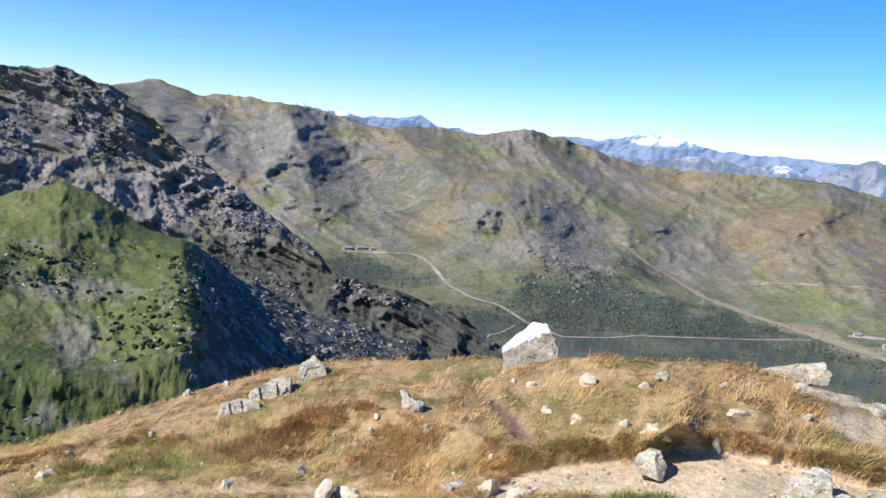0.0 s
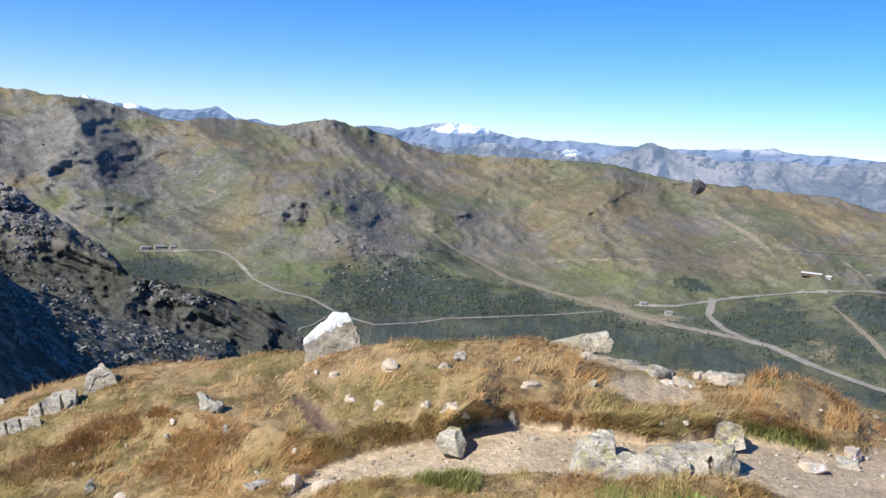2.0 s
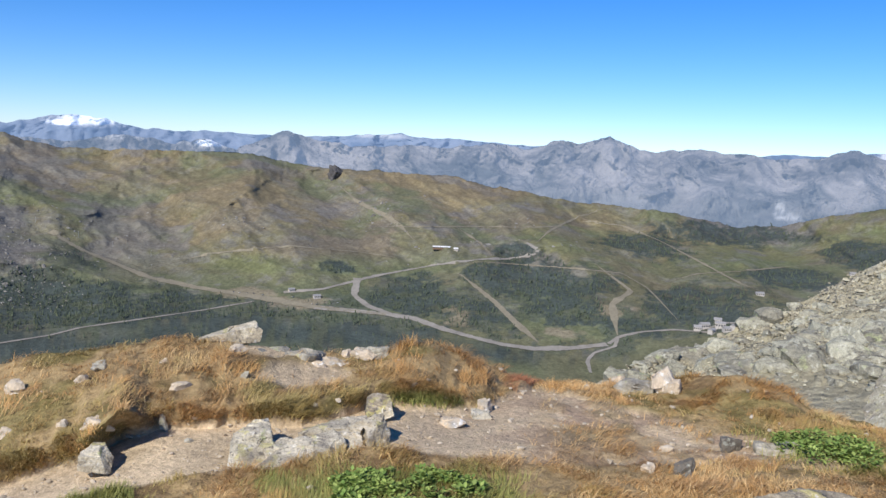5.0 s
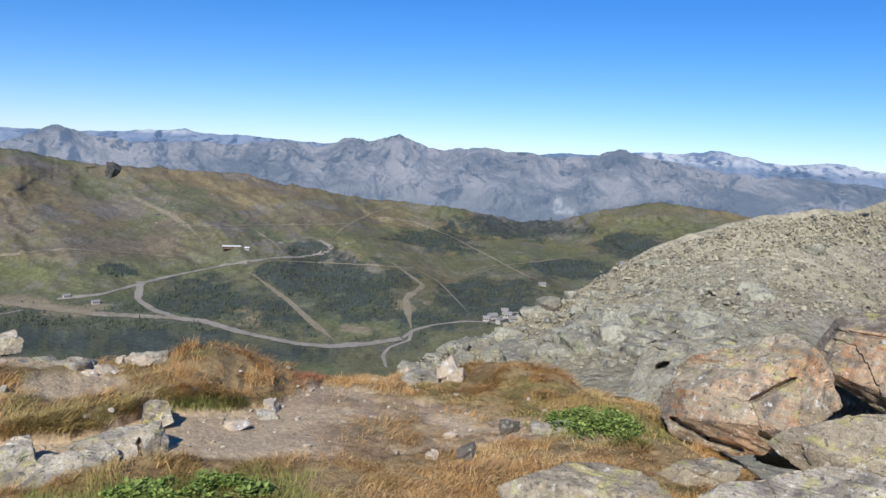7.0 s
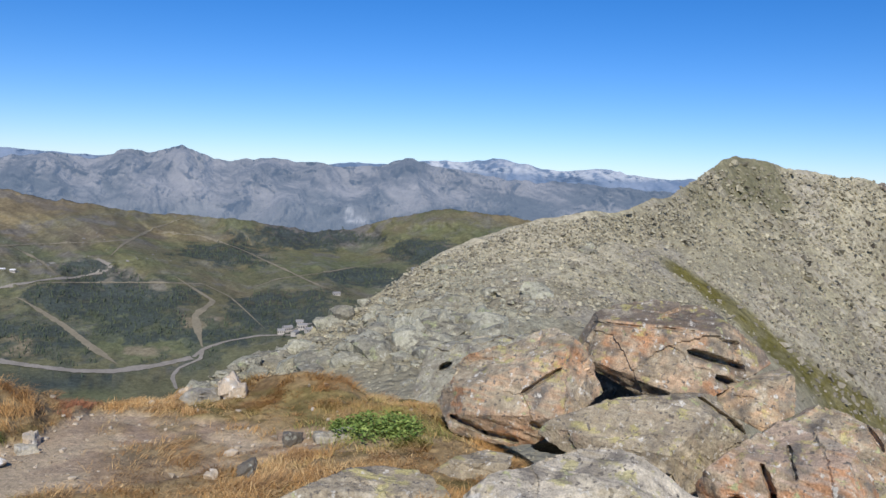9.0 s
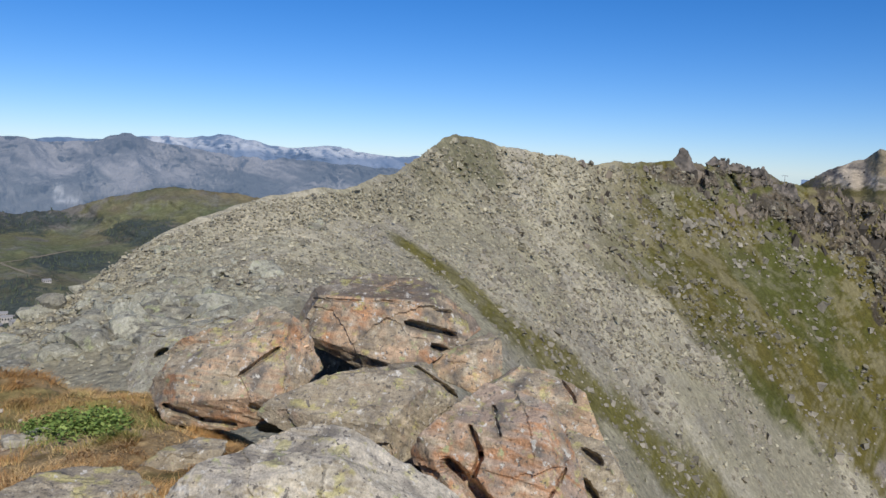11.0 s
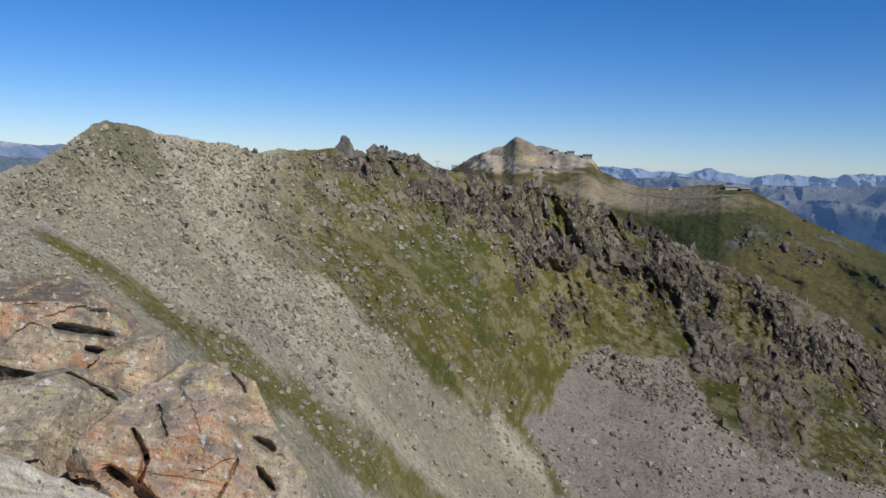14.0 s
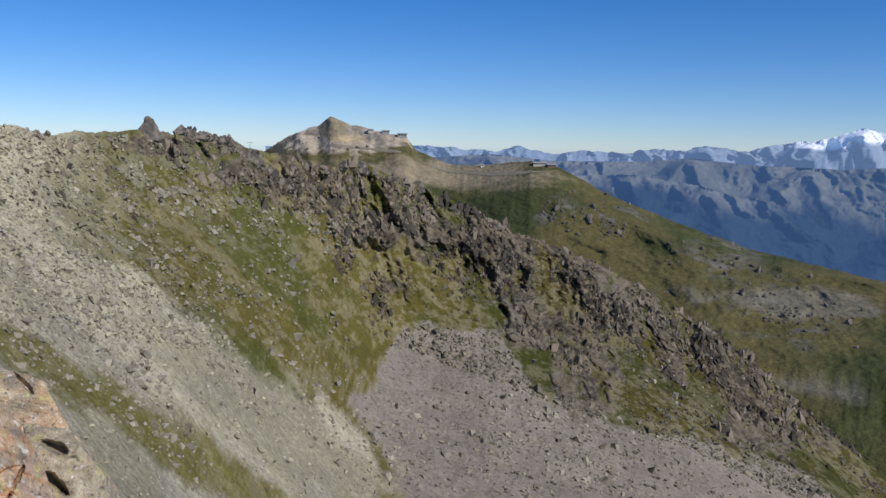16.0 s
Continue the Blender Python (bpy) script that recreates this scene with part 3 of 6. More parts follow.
az = np.linspace(104, 166, 560)
top = crest(az, [(104, -4), (110.9, -1.3), (112.4, -.35), (113.5, .38), (115.3, 1.08), (116.2, 1.75), (117.5, 1.3), (119, .88), (120.5, .72), (121.3, .5), (121.9, -.38), (124, -1.25), (126.3, -1.31), (129.6, -.92), (131.9, -1.48), (134.9, -3.05), (139.3, -4.73), (144.3, -6.29), (151.7, -7.64), (166, -9)], [(104, 900), (116, 900), (122, 840), (130, 760), (140, 700), (166, 640)])
top = (top[0] + jag(az, 1.5, 0.08, 12, 5) * smooth(122, 119, az) + jag(az, 1.5, 0.1, 12, 4), top[1])
STATION, st_info, st_pts, st_faces = sheet("station_massif", az, [(top[0] * 0 - 27, top[1] * 0 + 330), (top[0] * .3 - 11, top[1] * .68), (top[0] * .7 - 2.6, top[1] * .9), top, (top[0] - 2.5, top[1] + 60), (top[0] * 0 - 14, top[1] + 260)], (20, 75, 60, 5, 3), MASSIF,
      slope_relief(0.016, 0.008, 60, 0.5, 1.8, 23, (([(116.2, 1.75), (116.7, .8), (117.0, -.2)], 1.5, 1.2, 0.012), ([(114.0, .6), (114.6, -.2), (115, -1.2)], 0.9, 0.8, 0.010), ([(119.2, .8), (119.8, .2), (120.8, -.6)], 1.2, 1.4, 0.010)), lambda i: 0.15 + 0.85 * smooth(-1.5, -6.5, i["el"]), 0.002), station_cover, "grassy massif with a bare ochre rocky summit")

# ---- the scree ridge and the bowl under it ----
S_TOP = [(50, -19), (54.6, -15.4), (56.5, -13.4), (60.4, -12.1), (63.5, -10.3), (66, -9.05), (68.8, -6.85), (71.3, -5.3), (73.9, -4.3), (77.3, -2.85), (80.7, -2.35), (83, -2.05), (86, -1), (87.8, .5), (89.8, 1.6), (91.5, 1.35), (93.1, 1), (97.3, .8), (99.4, .2), (104.5, .4), (107, .6), (108.6, .4), (110.8, -.3), (112.5, -.8), (115.3, -1.6), (118.3, -1.3), (122.1, -2.6), (124.4, -3.9), (128.3, -5.5), (133.6, -7.2), (137, -8.9), (142.2, -11.5), (146.9, -15.2), (152.6, -19), (160, -24)]
S_DIST = [(50, 34), (60, 46), (70, 58), (81, 68), (86, 82), (90, 105), (97, 130), (105, 165), (112, 190), (118, 215), (125, 240), (134, 265), (142, 280), (160, 300)]


CRAG_ZONES = [(112.6, -2.0, 3.6, 1.2), (119, -5.6, 2.2, 1.6), (108, -0.3, 4.5, 0.9), (116.5, -3.0, 4, 1.5), (122.5, -4.4, 3, 1.5), (125.5, -6.2, 4, 2.2), (120.2, -9.6, 1.3, 2.0), (117.2, -7.8, 0.7, 1.0), (131, -10, 4, 3.0), (128.5, -8.6, 3.5, 2.2), (137, -10.4, 3, 1.6), (140.8, -12.8, 4, 2.2), (134, -15, 2.4, 2.8), (146, -16, 4, 2.4)]


def crag_zone(info, wob):
    return np.maximum.reduce([patch(info, *z, wob) for z in CRAG_ZONES])


def scree_cover(p, info):
    a, e = info["az"], info["el"]
    n1, n2, n3 = fbm(p, 24, 5, 0.55, False, 31), fbm(p, 5, 5, 0.6, False, 32), fbm(p, 1.3, 3, 0.6, False, 33)
    col = mixc(np.broadcast_to(SCREEGREY, p.shape), np.array((0.40, 0.36, 0.28)), smooth(-0.2, 0.35, n1 + 0.5 * n2))
    col = mixc(col, np.array((0.27, 0.245, 0.11)), 0.35 * smooth(-0.1, 0.25, n1 - 0.4 * n2))
    belt = smooth(92, 100, a + 3 * n1) * smooth(-8, -11, e + 1.5 * n1)
    col = col * (1 - 0.10 * belt)[:, None]
    turf_c = mixc(np.broadcast_to(np.array((0.135, 0.112, 0.03)), p.shape), np.array((0.088, 0.092, 0.022)), smooth(-0.2, 0.3, n1 + 0.4 * n2))
    edge = np.interp(a, [98, 101.6, 104.6, 105.4, 108.6, 112.5, 116.6, 119, 120], [-6.4, -7.3, -8.8, -9.9, -12.5, -15.4, -18.1, -20.1, -21.9])
    foot = np.interp(a, [119.2, 121.1, 127.7, 130.2, 136.4, 141.2, 148.6, 156], [-16.1, -12.3, -12.5, -16.2, -18.3, -18.2, -20.2, -25])
    side = np.interp(e, [-22.6, -20.5, -17.2, -16, -12.3], [121.7, 120, 117.4, 119.2, 121.1])
    fan = smooth(-0.4, 0.5, a - side + 1.0 * n2 + 0.6 * n1) * smooth(-0.3, 0.3, foot - e + 1.0 * n2 + 0.6 * n1)
    g = smooth(-0.5, 0.5, e - edge + 1.1 * n2 + 0.8 * n1) * smooth(95.5, 104, a + 5 * n1 + 2 * n2)
    g *= 1 - 0.8 * smooth(0.02, 0.3, n1 + 0.5 * n2) * smooth(112, 99, a)
    band = (e - np.interp(a, [84.8, 90.2, 93.6, 99.1, 102.9, 106.8, 110.4, 114], [-4.3, -8.0, -10.6, -14.3, -17, -19.9, -22.4, -25])) / np.interp(a, [85, 92, 99, 112], [0.3, 0.75, 1.35, 1.7])
    strip = (1 - smooth(0.6, 1.3, np.abs(band + 1.1 * n2 + 0.8 * n1))) * smooth(84.5, 87, a)
    g = np.maximum(g, strip)
    g = np.maximum(g, 0.5 * smooth(0.1, 0.3, n1 - 0.3 * n2) * smooth(-3, -1, e) * smooth(84, 90, a))
    g *= 1 - fan
    # turf darkens to the right, the steep wall's shade partly in its colour
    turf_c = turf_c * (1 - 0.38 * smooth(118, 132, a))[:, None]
    turf_c = mixc(turf_c, np.array((0.19, 0.165, 0.05)), 0.75 * strip)
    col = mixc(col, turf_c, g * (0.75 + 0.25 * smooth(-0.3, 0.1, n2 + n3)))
    col = mixc(col, np.array((0.225, 0.19, 0.165)), 0.8 * fan)
    crag = smooth(-0.06, 0.14, info["rib"] + 0.5 * n2 + 0.25 * n3) * smooth(0.15, 0.55, info["crag"])
    stone_c = mixc(np.broadcast_to(np.array((0.18, 0.145, 0.105)), p.shape), np.array((0.07, 0.058, 0.046)), smooth(-0.25, 0.25, n2 + n3))
    stone_c = mixc(stone_c, np.array((0.27, 0.235, 0.19)), 0.6 * smooth(0.2, 0.45, n1 + n3))
    col = mixc(col, stone_c, 0.92 * crag)
    info["turf"] = g
    lich = patch(info, 74, -9.5, 6, 3, 0.6 * n1 + n2)
    return mixc(col, mixc(np.broadcast_to(np.array((0.44, 0.42, 0.31)), p.shape), np.array((0.22, 0.20, 0.15)), smooth(0.0, 0.35, n3 + 0.6 * n2)), 0.8 * lich)


def scree_relief(p, info):
    p = p.copy()
    a, e = info["az"], info["el"]
    crag = info["crag"] = np.clip(1.3 * crag_zone(info, 0.45 * fbm(p, 12, 4, 0.6, False, 36)), 0, 1)
    r = np.hypot(p[:, 0], p[:, 1])
    u, w = a * 3.75 + 1.5 * fbm(p, 9, 3, 0.5, False, 30), e * 3.75
    rib = fbm(np.stack([u + 0.3 * w, 0.5 * w, u * 0], 1), 10.0, 5, 0.6, True, 28) - 0.25
    fine = fbm(np.stack([u, 0.55 * w, u * 0], 1), 3.2, 5, 0.62, True, 24) - 0.25
    ledge = np.tanh(5 * fbm(np.stack([0.6 * u, w + 0.3 * u, u * 0], 1), 5.0, 4, 0.55, False, 38))
    info["rib"] = rib + 0.5 * fine
    below = 0.3 + 0.7 * smooth(0.0, 0.6, info["top"] - e)
    near = np.clip(info["d"] / 215, 0.05, 1.2)
    out = crag * below * near * (7.5 * rib + 3.2 * fine + 0.7 * ledge)
    out = out + (1 - crag) * near * (2.6 * rib + 0.5 * fine) * smooth(96, 106, a) * smooth(-0.5, -2.5, e - info["top"])
    p[:, :2] -= (p[:, :2] - (0.3, -0.28)) / r[:, None] * out[:, None]
    p[:, 2] += 0.9 * (fbm(p, 20, 5, 0.55, True, 34) - 0.35) * np.clip(info["d"] / 120, 0.25, 1.3)
    hump = patch(info, 71, -10.5, 9, 3.4, 0.3 * fbm(p, 5, 3, 0.5, False, 27))
    p[:, 2] += hump * (0.22 * np.tanh(4 * fbm(p, 2.6, 4, 0.6, False, 26)) + 0.12 * np.tanh(5 * fbm(p, 0.8, 4, 0.6, False, 25)))
    p[:, 2] += (0.3 + 0.8 * crag) * fbm(p, 4.5, 4, 0.6, False, 35) * np.clip(info["d"] / 60, 0.4, 1.5)
    return p


az = np.linspace(50, 160, 940)
top = crest(az, S_TOP, S_DIST)
s0 = curve(az, [(50, -28, 18), (70, -24, 16), (80, -22, 15), (90, -22, 18), (97, -27, 32), (105, -30, 50), (115, -31, 85), (125, -31, 105), (140, -31, 125), (160, -33, 150)])
s1 = curve(az, [(50, -21, 28), (63, -13.5, 35), (70, -11, 38), (80, -9, 44), (90, -8.5, 62), (97, -11, 76), (105, -13.5, 100), (112, -14, 135), (120, -13, 195), (128, -16, 185), (138, -18.5, 200), (152, -22, 225), (160, -26, 250)])
s2 = curve(az, [(50, -20, 32), (63, -11.8, 47), (70, -7.5, 52), (80, -4.6, 60), (90, -3, 88), (97, -4, 110), (105, -5, 143), (112, -6, 172), (120, -6.6, 212), (128, -9, 228), (138, -12.3, 250), (152, -20, 275), (160, -25, 290)])
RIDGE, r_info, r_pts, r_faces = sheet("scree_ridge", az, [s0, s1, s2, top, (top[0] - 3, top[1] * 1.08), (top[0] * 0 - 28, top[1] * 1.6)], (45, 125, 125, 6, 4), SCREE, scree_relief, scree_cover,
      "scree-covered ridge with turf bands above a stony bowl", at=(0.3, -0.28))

# ---- the summit knoll at the camera's feet ----
def knoll_cover(p, info):
    a, e = info["az"], info["el"]
    n1, n2, n3 = fbm(p, 0.9, 4, 0.55, False, 41), fbm(p, 0.25, 4, 0.6, False, 42), fbm(p, 0.06, 3, 0.6, False, 43)
    col = mixc(np.broadcast_to(np.array((0.56, 0.40, 0.20)), p.shape), np.array((0.30, 0.20, 0.10)), smooth(-0.1, 0.3, n2 + 0.5 * n3))
    col = mixc(col, OLIVE * 1.7, 0.5 * smooth(0.0, 0.35, n1 + 0.4 * n2))
    soil = mixc(DIRT * (1 + 0.25 * n1 + 0.2 * n2)[:, None], np.array((0.17, 0.11, 0.08)), info["mud"])
    soil = mixc(soil, np.array((0.49, 0.38, 0.255)), 0.6 * smooth(-0.1, 0.3, n1 + 0.6 * n2))
    soil = mixc(soil, np.array((0.40, 0.28, 0.19)), 0.75 * smooth(42, 54, a + 4 * n1) * smooth(-0.4, 0.2, n2))
    soil = mixc(soil, np.array((0.17, 0.11, 0.08)), info["mud"])
    return mixc(col * 0.7, soil, info["dirt"])


def path_mask(p, info):
    a, e = info["az"], info["el"]
    n = 0.45 * fbm(p, 0.35, 4, 0.6, False, 44)
    lo = np.interp(a, [10, 12, 21, 33, 40, 44, 52, 62, 70, 76], [-24.6, -24.0, -22.4, -21.4, -20.3, -20.4, -20.6, -19.6, -18.6, -18.2])
    hi = np.interp(a, [10, 12, 15, 20, 23.7, 27, 32, 36, 39.4, 42, 46.8, 49.5, 52, 56, 62, 68, 76], [-24.4, -22.4, -21.4, -20.4, -18.7, -18.5, -18.7, -18.4, -17.2, -17.6, -17.4, -15.9, -15.9, -16.4, -17.2, -17.6, -18.1])
    m = smooth(-0.25, 0.25, e - lo + n) * smooth(-0.15, 0.2, hi - e + 0.6 * n)
    m = np.maximum(m, 0.9 * patch(info, 34.5, -15.6, 3.6, 0.8, 1.2 * n))
    worn = smooth(49, 54, a) * smooth(-0.25, 0.2, fbm(p, 0.5, 4, 0.6, False, 48) + 0.25 * smooth(-17.5, -19.5, e))
    m = m * (1 - 0.6 * worn)
    info["mud"] = patch(info, 11.8 + 1.1 * (-19.2 - e), -19.2, 0.75, 1.9, 1.0 * n)
    m = np.maximum(m, 0.9 * info["mud"])
    m = np.maximum(m, 0.75 * patch(info, 33, -13.9, 3.4, 0.5, 1.2 * n))
    return np.clip(m, 0, 1)


def knoll_relief(p, info):
    p = p.copy()
    info["dirt"] = path_mask(p, info)
    turf = 1 - info["dirt"]
    p[:, 2] += 0.05 * turf * fbm(p, 0.55, 4, 0.5, False, 45) + (0.012 + 0.022 * turf) * fbm(p, 0.17, 3, 0.6, False, 46) + 0.035 * turf * (info["d"] > 5)
    return p


az = np.concatenate([np.concatenate([np.arange(-40, -24, 0.6), np.arange(-24, 81, 0.19), np.arange(81, 112, 0.5)]), np.arange(112, 320, 2.5)])
k_ring = lambda pts: curve(az, pts, 0.7)
k0 = k_ring([(-40, -89.9, 1.6), (320, -89.9, 1.6)])
k1 = k_ring([(-40, -30, 5), (-21, -26.5, 6.4), (0, -26, 6.5), (12, -26, 5.6), (25, -25.5, 5.2), (45, -25, 5), (60, -24, 5), (72, -23, 4.8), (90, -24, 4.6), (105, -30, 4.8), (150, -38, 5), (220, -24, 5), (320, -30, 5)])
k2 = k_ring([(-40, -26, 7), (-21, -23.8, 8), (0, -22.4, 7.3), (12.2, -23.9, 6.1), (20.8, -22.4, 5.9), (26.7, -22, 5.8), (32.6, -21.4, 5.7), (39.3, -20.3, 5.8), (43.7, -20.2, 5.9), (52.5, -19.5, 6.2), (60, -19.6, 6.3), (72, -19, 6), (80, -19.5, 6), (90, -22, 6), (105, -33, 6), (150, -42, 6.5), (220, -20, 7), (320, -26, 7)])
k3 = k_ring([(-40, -24, 8.5), (-21, -22.5, 8.6), (0, -20.5, 7.6), (12, -22.2, 6.6), (15.2, -21.5, 6.6), (20.2, -20.4, 6.6), (23.7, -18.9, 6.7), (27.2, -18.6, 6.6), (32.4, -19, 6.5), (36.2, -18.8, 6.5), (39.4, -17.4, 6.9), (41.6, -17.6, 6.9), (46.8, -17.4, 7.2), (49.5, -16.2, 7.8), (52, -16.2, 7.9), (60, -16.8, 7.5), (66, -17, 7.2), (72, -17, 7), (80, -20, 6.8), (90, -25, 7), (105, -34, 7.5), (150, -44, 8), (220, -19, 8.5), (320, -24, 8.5)])
k4 = k_ring([(-40, -22.5, 9), (-21, -22, 8.9), (0, -19, 7.9), (12, -20.8, 6.75), (18.2, -19.3, 6.5), (20.5, -18.9, 6.42), (23.2, -17.7, 6.42), (26, -17.6, 6.4), (31.5, -17.9, 6.45), (35.3, -17.6, 6.5), (39, -16.6, 6.75), (43, -16.2, 7.15), (46.8, -16.5, 7.4), (49.5, -15.9, 8.1), (52, -15.8, 8.2), (60, -15.8, 7.9), (66, -15.7, 7.6), (72, -16, 7.6), (80, -20, 7.6), (90, -25, 8), (105, -35, 8.5), (150, -45, 9), (220, -18.5, 9), (320, -22.5, 9)])
k5 = k_ring([(-40, -21.9, 10), (-21.1, -21.2, 9.6), (-14.5, -19.5, 9.6), (-7.4, -17.4, 9.5), (-1.8, -15.9, 9.4), (4, -15.4, 9), (11.7, -14.5, 8.4), (19.3, -13.5, 8), (26.5, -13, 7.8), (31.8, -13.3, 7.6), (35.6, -13.9, 7.8), (39.4, -14.2, 7.9), (42.5, -13.2, 7.8), (46.3, -14.2, 8.2), (49.5, -15.6, 8.6), (52, -15.5, 8.8), (56.4, -15.4, 9), (58, -14.8, 8.8), (62.7, -13.6, 8.2), (66.6, -14.4, 8.2), (68.3, -15.3, 8.4), (72, -15.5, 8.6), (80, -19.5, 9), (90, -25, 10), (105, -36, 11), (150, -46, 11), (220, -18.5, 10), (320, -21.9, 10)])
k5 = (k5[0] - 0.38 * smooth(44, 36, az), k5[1])
ragged = fbm(np.stack([az * 0.12, az * 0, az * 0], 1), 0.16, 4, 0.6, False, 47) * smooth(9, 16, az) * smooth(60, 46, az)
k3 = (k3[0] + 0.35 * ragged, k3[1] * (1 + 0.012 * ragged))
hang = 0.35 + 1.5 * smooth(19.8, 21.0, az) * smooth(24.8, 23.0, az)
k4 = (k4[0] + 0.9 * ragged, k3[1] + (k4[1] - k3[1]) * np.where(az < 45, hang, 1) * (1 + 0.05 * np.roll(ragged, 9)))
k6 = (np.minimum(k5[0] - 3, -20), k5[1] * 1.25)
k7 = (k5[0] * 0 - 34, k5[1] * 2.2)
k8 = (k5[0] * 0 - 36, k5[1] * 0 + 420)
KNOLLOB, k_info, k_pts, k_faces = sheet("ground", az, [k0, k1, k2, k3, k4, k5, k6, k7, k8], (60, 30, 50, 36, 22, 56, 10, 5, 4), KNOLL, knoll_relief, knoll_cover,
      "dry golden turf with a trodden dirt path on the summit", closed=True, at=(0.08, 0.0))

# everything further down, to the horizon
a = np.radians(np.arange(0, 360, 5))
rings = [(300, -250), (1000, -520), (2500, -640), (4900, -700)]
v = np.concatenate([np.stack([r * np.sin(a), r * np.cos(a), np.full(len(a), float(z))], 1) for r, z in rings])
m = len(a)
f = [(k * m + i, k * m + (i + 1) % m, (k + 1) * m + (i + 1) % m, (k + 1) * m + i) for k in range(len(rings) - 1) for i in range(m)]
tagged(new("ground_lowland", mesh_from("ground_lowland", v, f, SLOPE, np.broadcast_to(np.array((0.07, 0.08, 0.04)), v.shape))), "wooded lowland at the foot of the mountains", kind="structure")

# ---- rocks ----
from mathutils.bvhtree import BVHTree

EYE_AT = Vector((0, 0, EYE))
EYE_PATH, EYE_TURF, EYE_ROCKS = Vector((0.126, 0.004, EYE)), Vector((0.177, -0.072, EYE)), Vector((0.292, -0.301, EYE))


def tree_of(pts, faces):
    return BVHTree.FromPolygons(pts.tolist(), faces.tolist())


KNOLL_TREE, RIDGE_TREE = tree_of(k_pts, k_faces), tree_of(r_pts, r_faces)
VALLEY_TREE, STATION_TREE = tree_of(v_pts, v_faces), tree_of(st_pts, st_faces)


def on_ground(tree, az, el, eye=EYE_AT):
    """Where the line of sight from the summit meets the land."""
    for k in range(14):
        hit = tree.ray_cast(eye, Vector(direction(az, el - 0.15 * k).tolist()))
        if hit[0] is not None:
            break
    return hit[0], hit[1]


def drop(tree, x, y, high=40.0):
    hit = tree.ray_cast(Vector((x, y, high)), Vector((0, 0, -1)))
    return hit[0]


SPHERES = {}


def sphere(level):
    if level not in SPHERES:
        bm = bmesh.new()
        bmesh.ops.create_icosphere(bm, subdivisions=level, radius=1.0)
        SPHERES[level] = (np.array([v.co[:] for v in bm.verts]), np.array([[v.index for v in f.verts] for f in bm.faces]))
        bm.free()
    return SPHERES[level]


def rock_shape(seed, size, level=3, cuts=9, skew=0.22, rough=0.012, bed=0.0, planes=(), cracks=0, chips=0, chip=0.05):
    """An angular stone: a skewed block with corners broken off along flat planes, then roughened. size: width, depth, height in metres."""
    rng = np.random.default_rng(seed)
    v, f = sphere(level)
    faces = [(np.array(n, float) + rng.normal(0, skew, 3), 1.0) for n in ((1, 0, 0), (-1, 0, 0), (0, 1, 0), (0, -1, 0), (0, 0, 1), (0, 0, -1))]
    faces += [(np.array(n, float), o) for n, o in planes]
    faces += [(rng.normal(size=3), rng.uniform(0.56, 0.82)) for _ in range(cuts)]
    r = np.full(len(v), 3.0)
    for n, o in faces:
        n = n / np.linalg.norm(n)
        reach = o * np.abs(n).sum() if o < 1 else 1.0
        c = v @ n
        r = np.where(c > 1e-3, np.minimum(r, reach / np.maximum(c, 1e-3)), r)
    s = float(np.mean(size))
    p = v * r[:, None]
    big = np.abs(p).max(0)
    p = p / big * (np.array(size) / 2)
    d = rough * s * (fbm(p + seed, s * 0.3, 4, 0.6, False, seed % 7) + 1.2 * (fbm(p + seed, s * 0.5, 3, 0.55, True, seed % 5) - 0.4))
    if bed:
        d = d + bed * s * np.tanh(9 * fbm(p * (1, 1, 3.2), s * 0.5, 4, 0.55, False, 3 + seed % 4))
    for _ in range(cracks):
        n = rng.normal(size=3) * (1, 0.5, 0.9)
        n /= np.linalg.norm(n)
        away = p @ n - rng.uniform(-0.22, 0.22) * s + 0.05 * s * fbm(p + seed, s * 0.5, 3, 0.6, False, 2)
        d = d - 0.075 * np.exp(-(away / 0.016) ** 2) * smooth(-0.25, 0.1, fbm(p + seed, s * 0.6, 2, 0.5, False, 6))
    nor = v / (np.linalg.norm(v, axis=1)[:, None])
    if chips:
        # broken facets: each patch of the surface keeps its own tilt and depth
        seat = p[rng.integers(0, len(p), chips)]
        tilt, deep = rng.normal(0, 0.2, (chips, 3)), rng.uniform(-1, 0.35, chips)
        q = p + 0.10 * s * np.stack([fbm(p + seed, s * 0.35, 3, 0.6, False, k) for k in (1, 2, 3)], 1)
        stretch = np.array((1, 1, 1.5))
        near = np.argmin((((q[:, None] - seat[None]) * stretch) ** 2).sum(2), 1)
        d = d + chip * s * deep[near] + ((p - seat[near]) * tilt[near]).sum(1) * 0.6
    return p + nor * d[:, None], f


LICHEN = (0.42, 0.42, 0.22)
GREYROCK = surface("lichened_grey_rock", (0.42, 0.38, 0.295), 0.85, ((0.4, 0.2), (0.05, 0.25), (0.012, 0.15)), (0.03, 0.7, 0.03), 0.25,
                   tint=(((0.20, 0.185, 0.16), 0.3, 0.5, 0.66), ((0.46, 0.44, 0.39), 0.12, 0.56, 0.66), (LICHEN, 0.16, 0.62, 0.68)))
BOULDERMAT = surface("weathered_gneiss", None, 0.85, ((0.25, 0.2), (0.05, 0.32), (0.012, 0.28)), (0.022, 0.8, 0.022), 0.25,
                     tint=(((0.17, 0.15, 0.125), 0.2, 0.54, 0.68), ((0.17, 0.15, 0.125), 0.04, 0.58, 0.64), ((0.62, 0.58, 0.50), 0.06, 0.6, 0.66), (LICHEN, 0.13, 0.62, 0.68)))
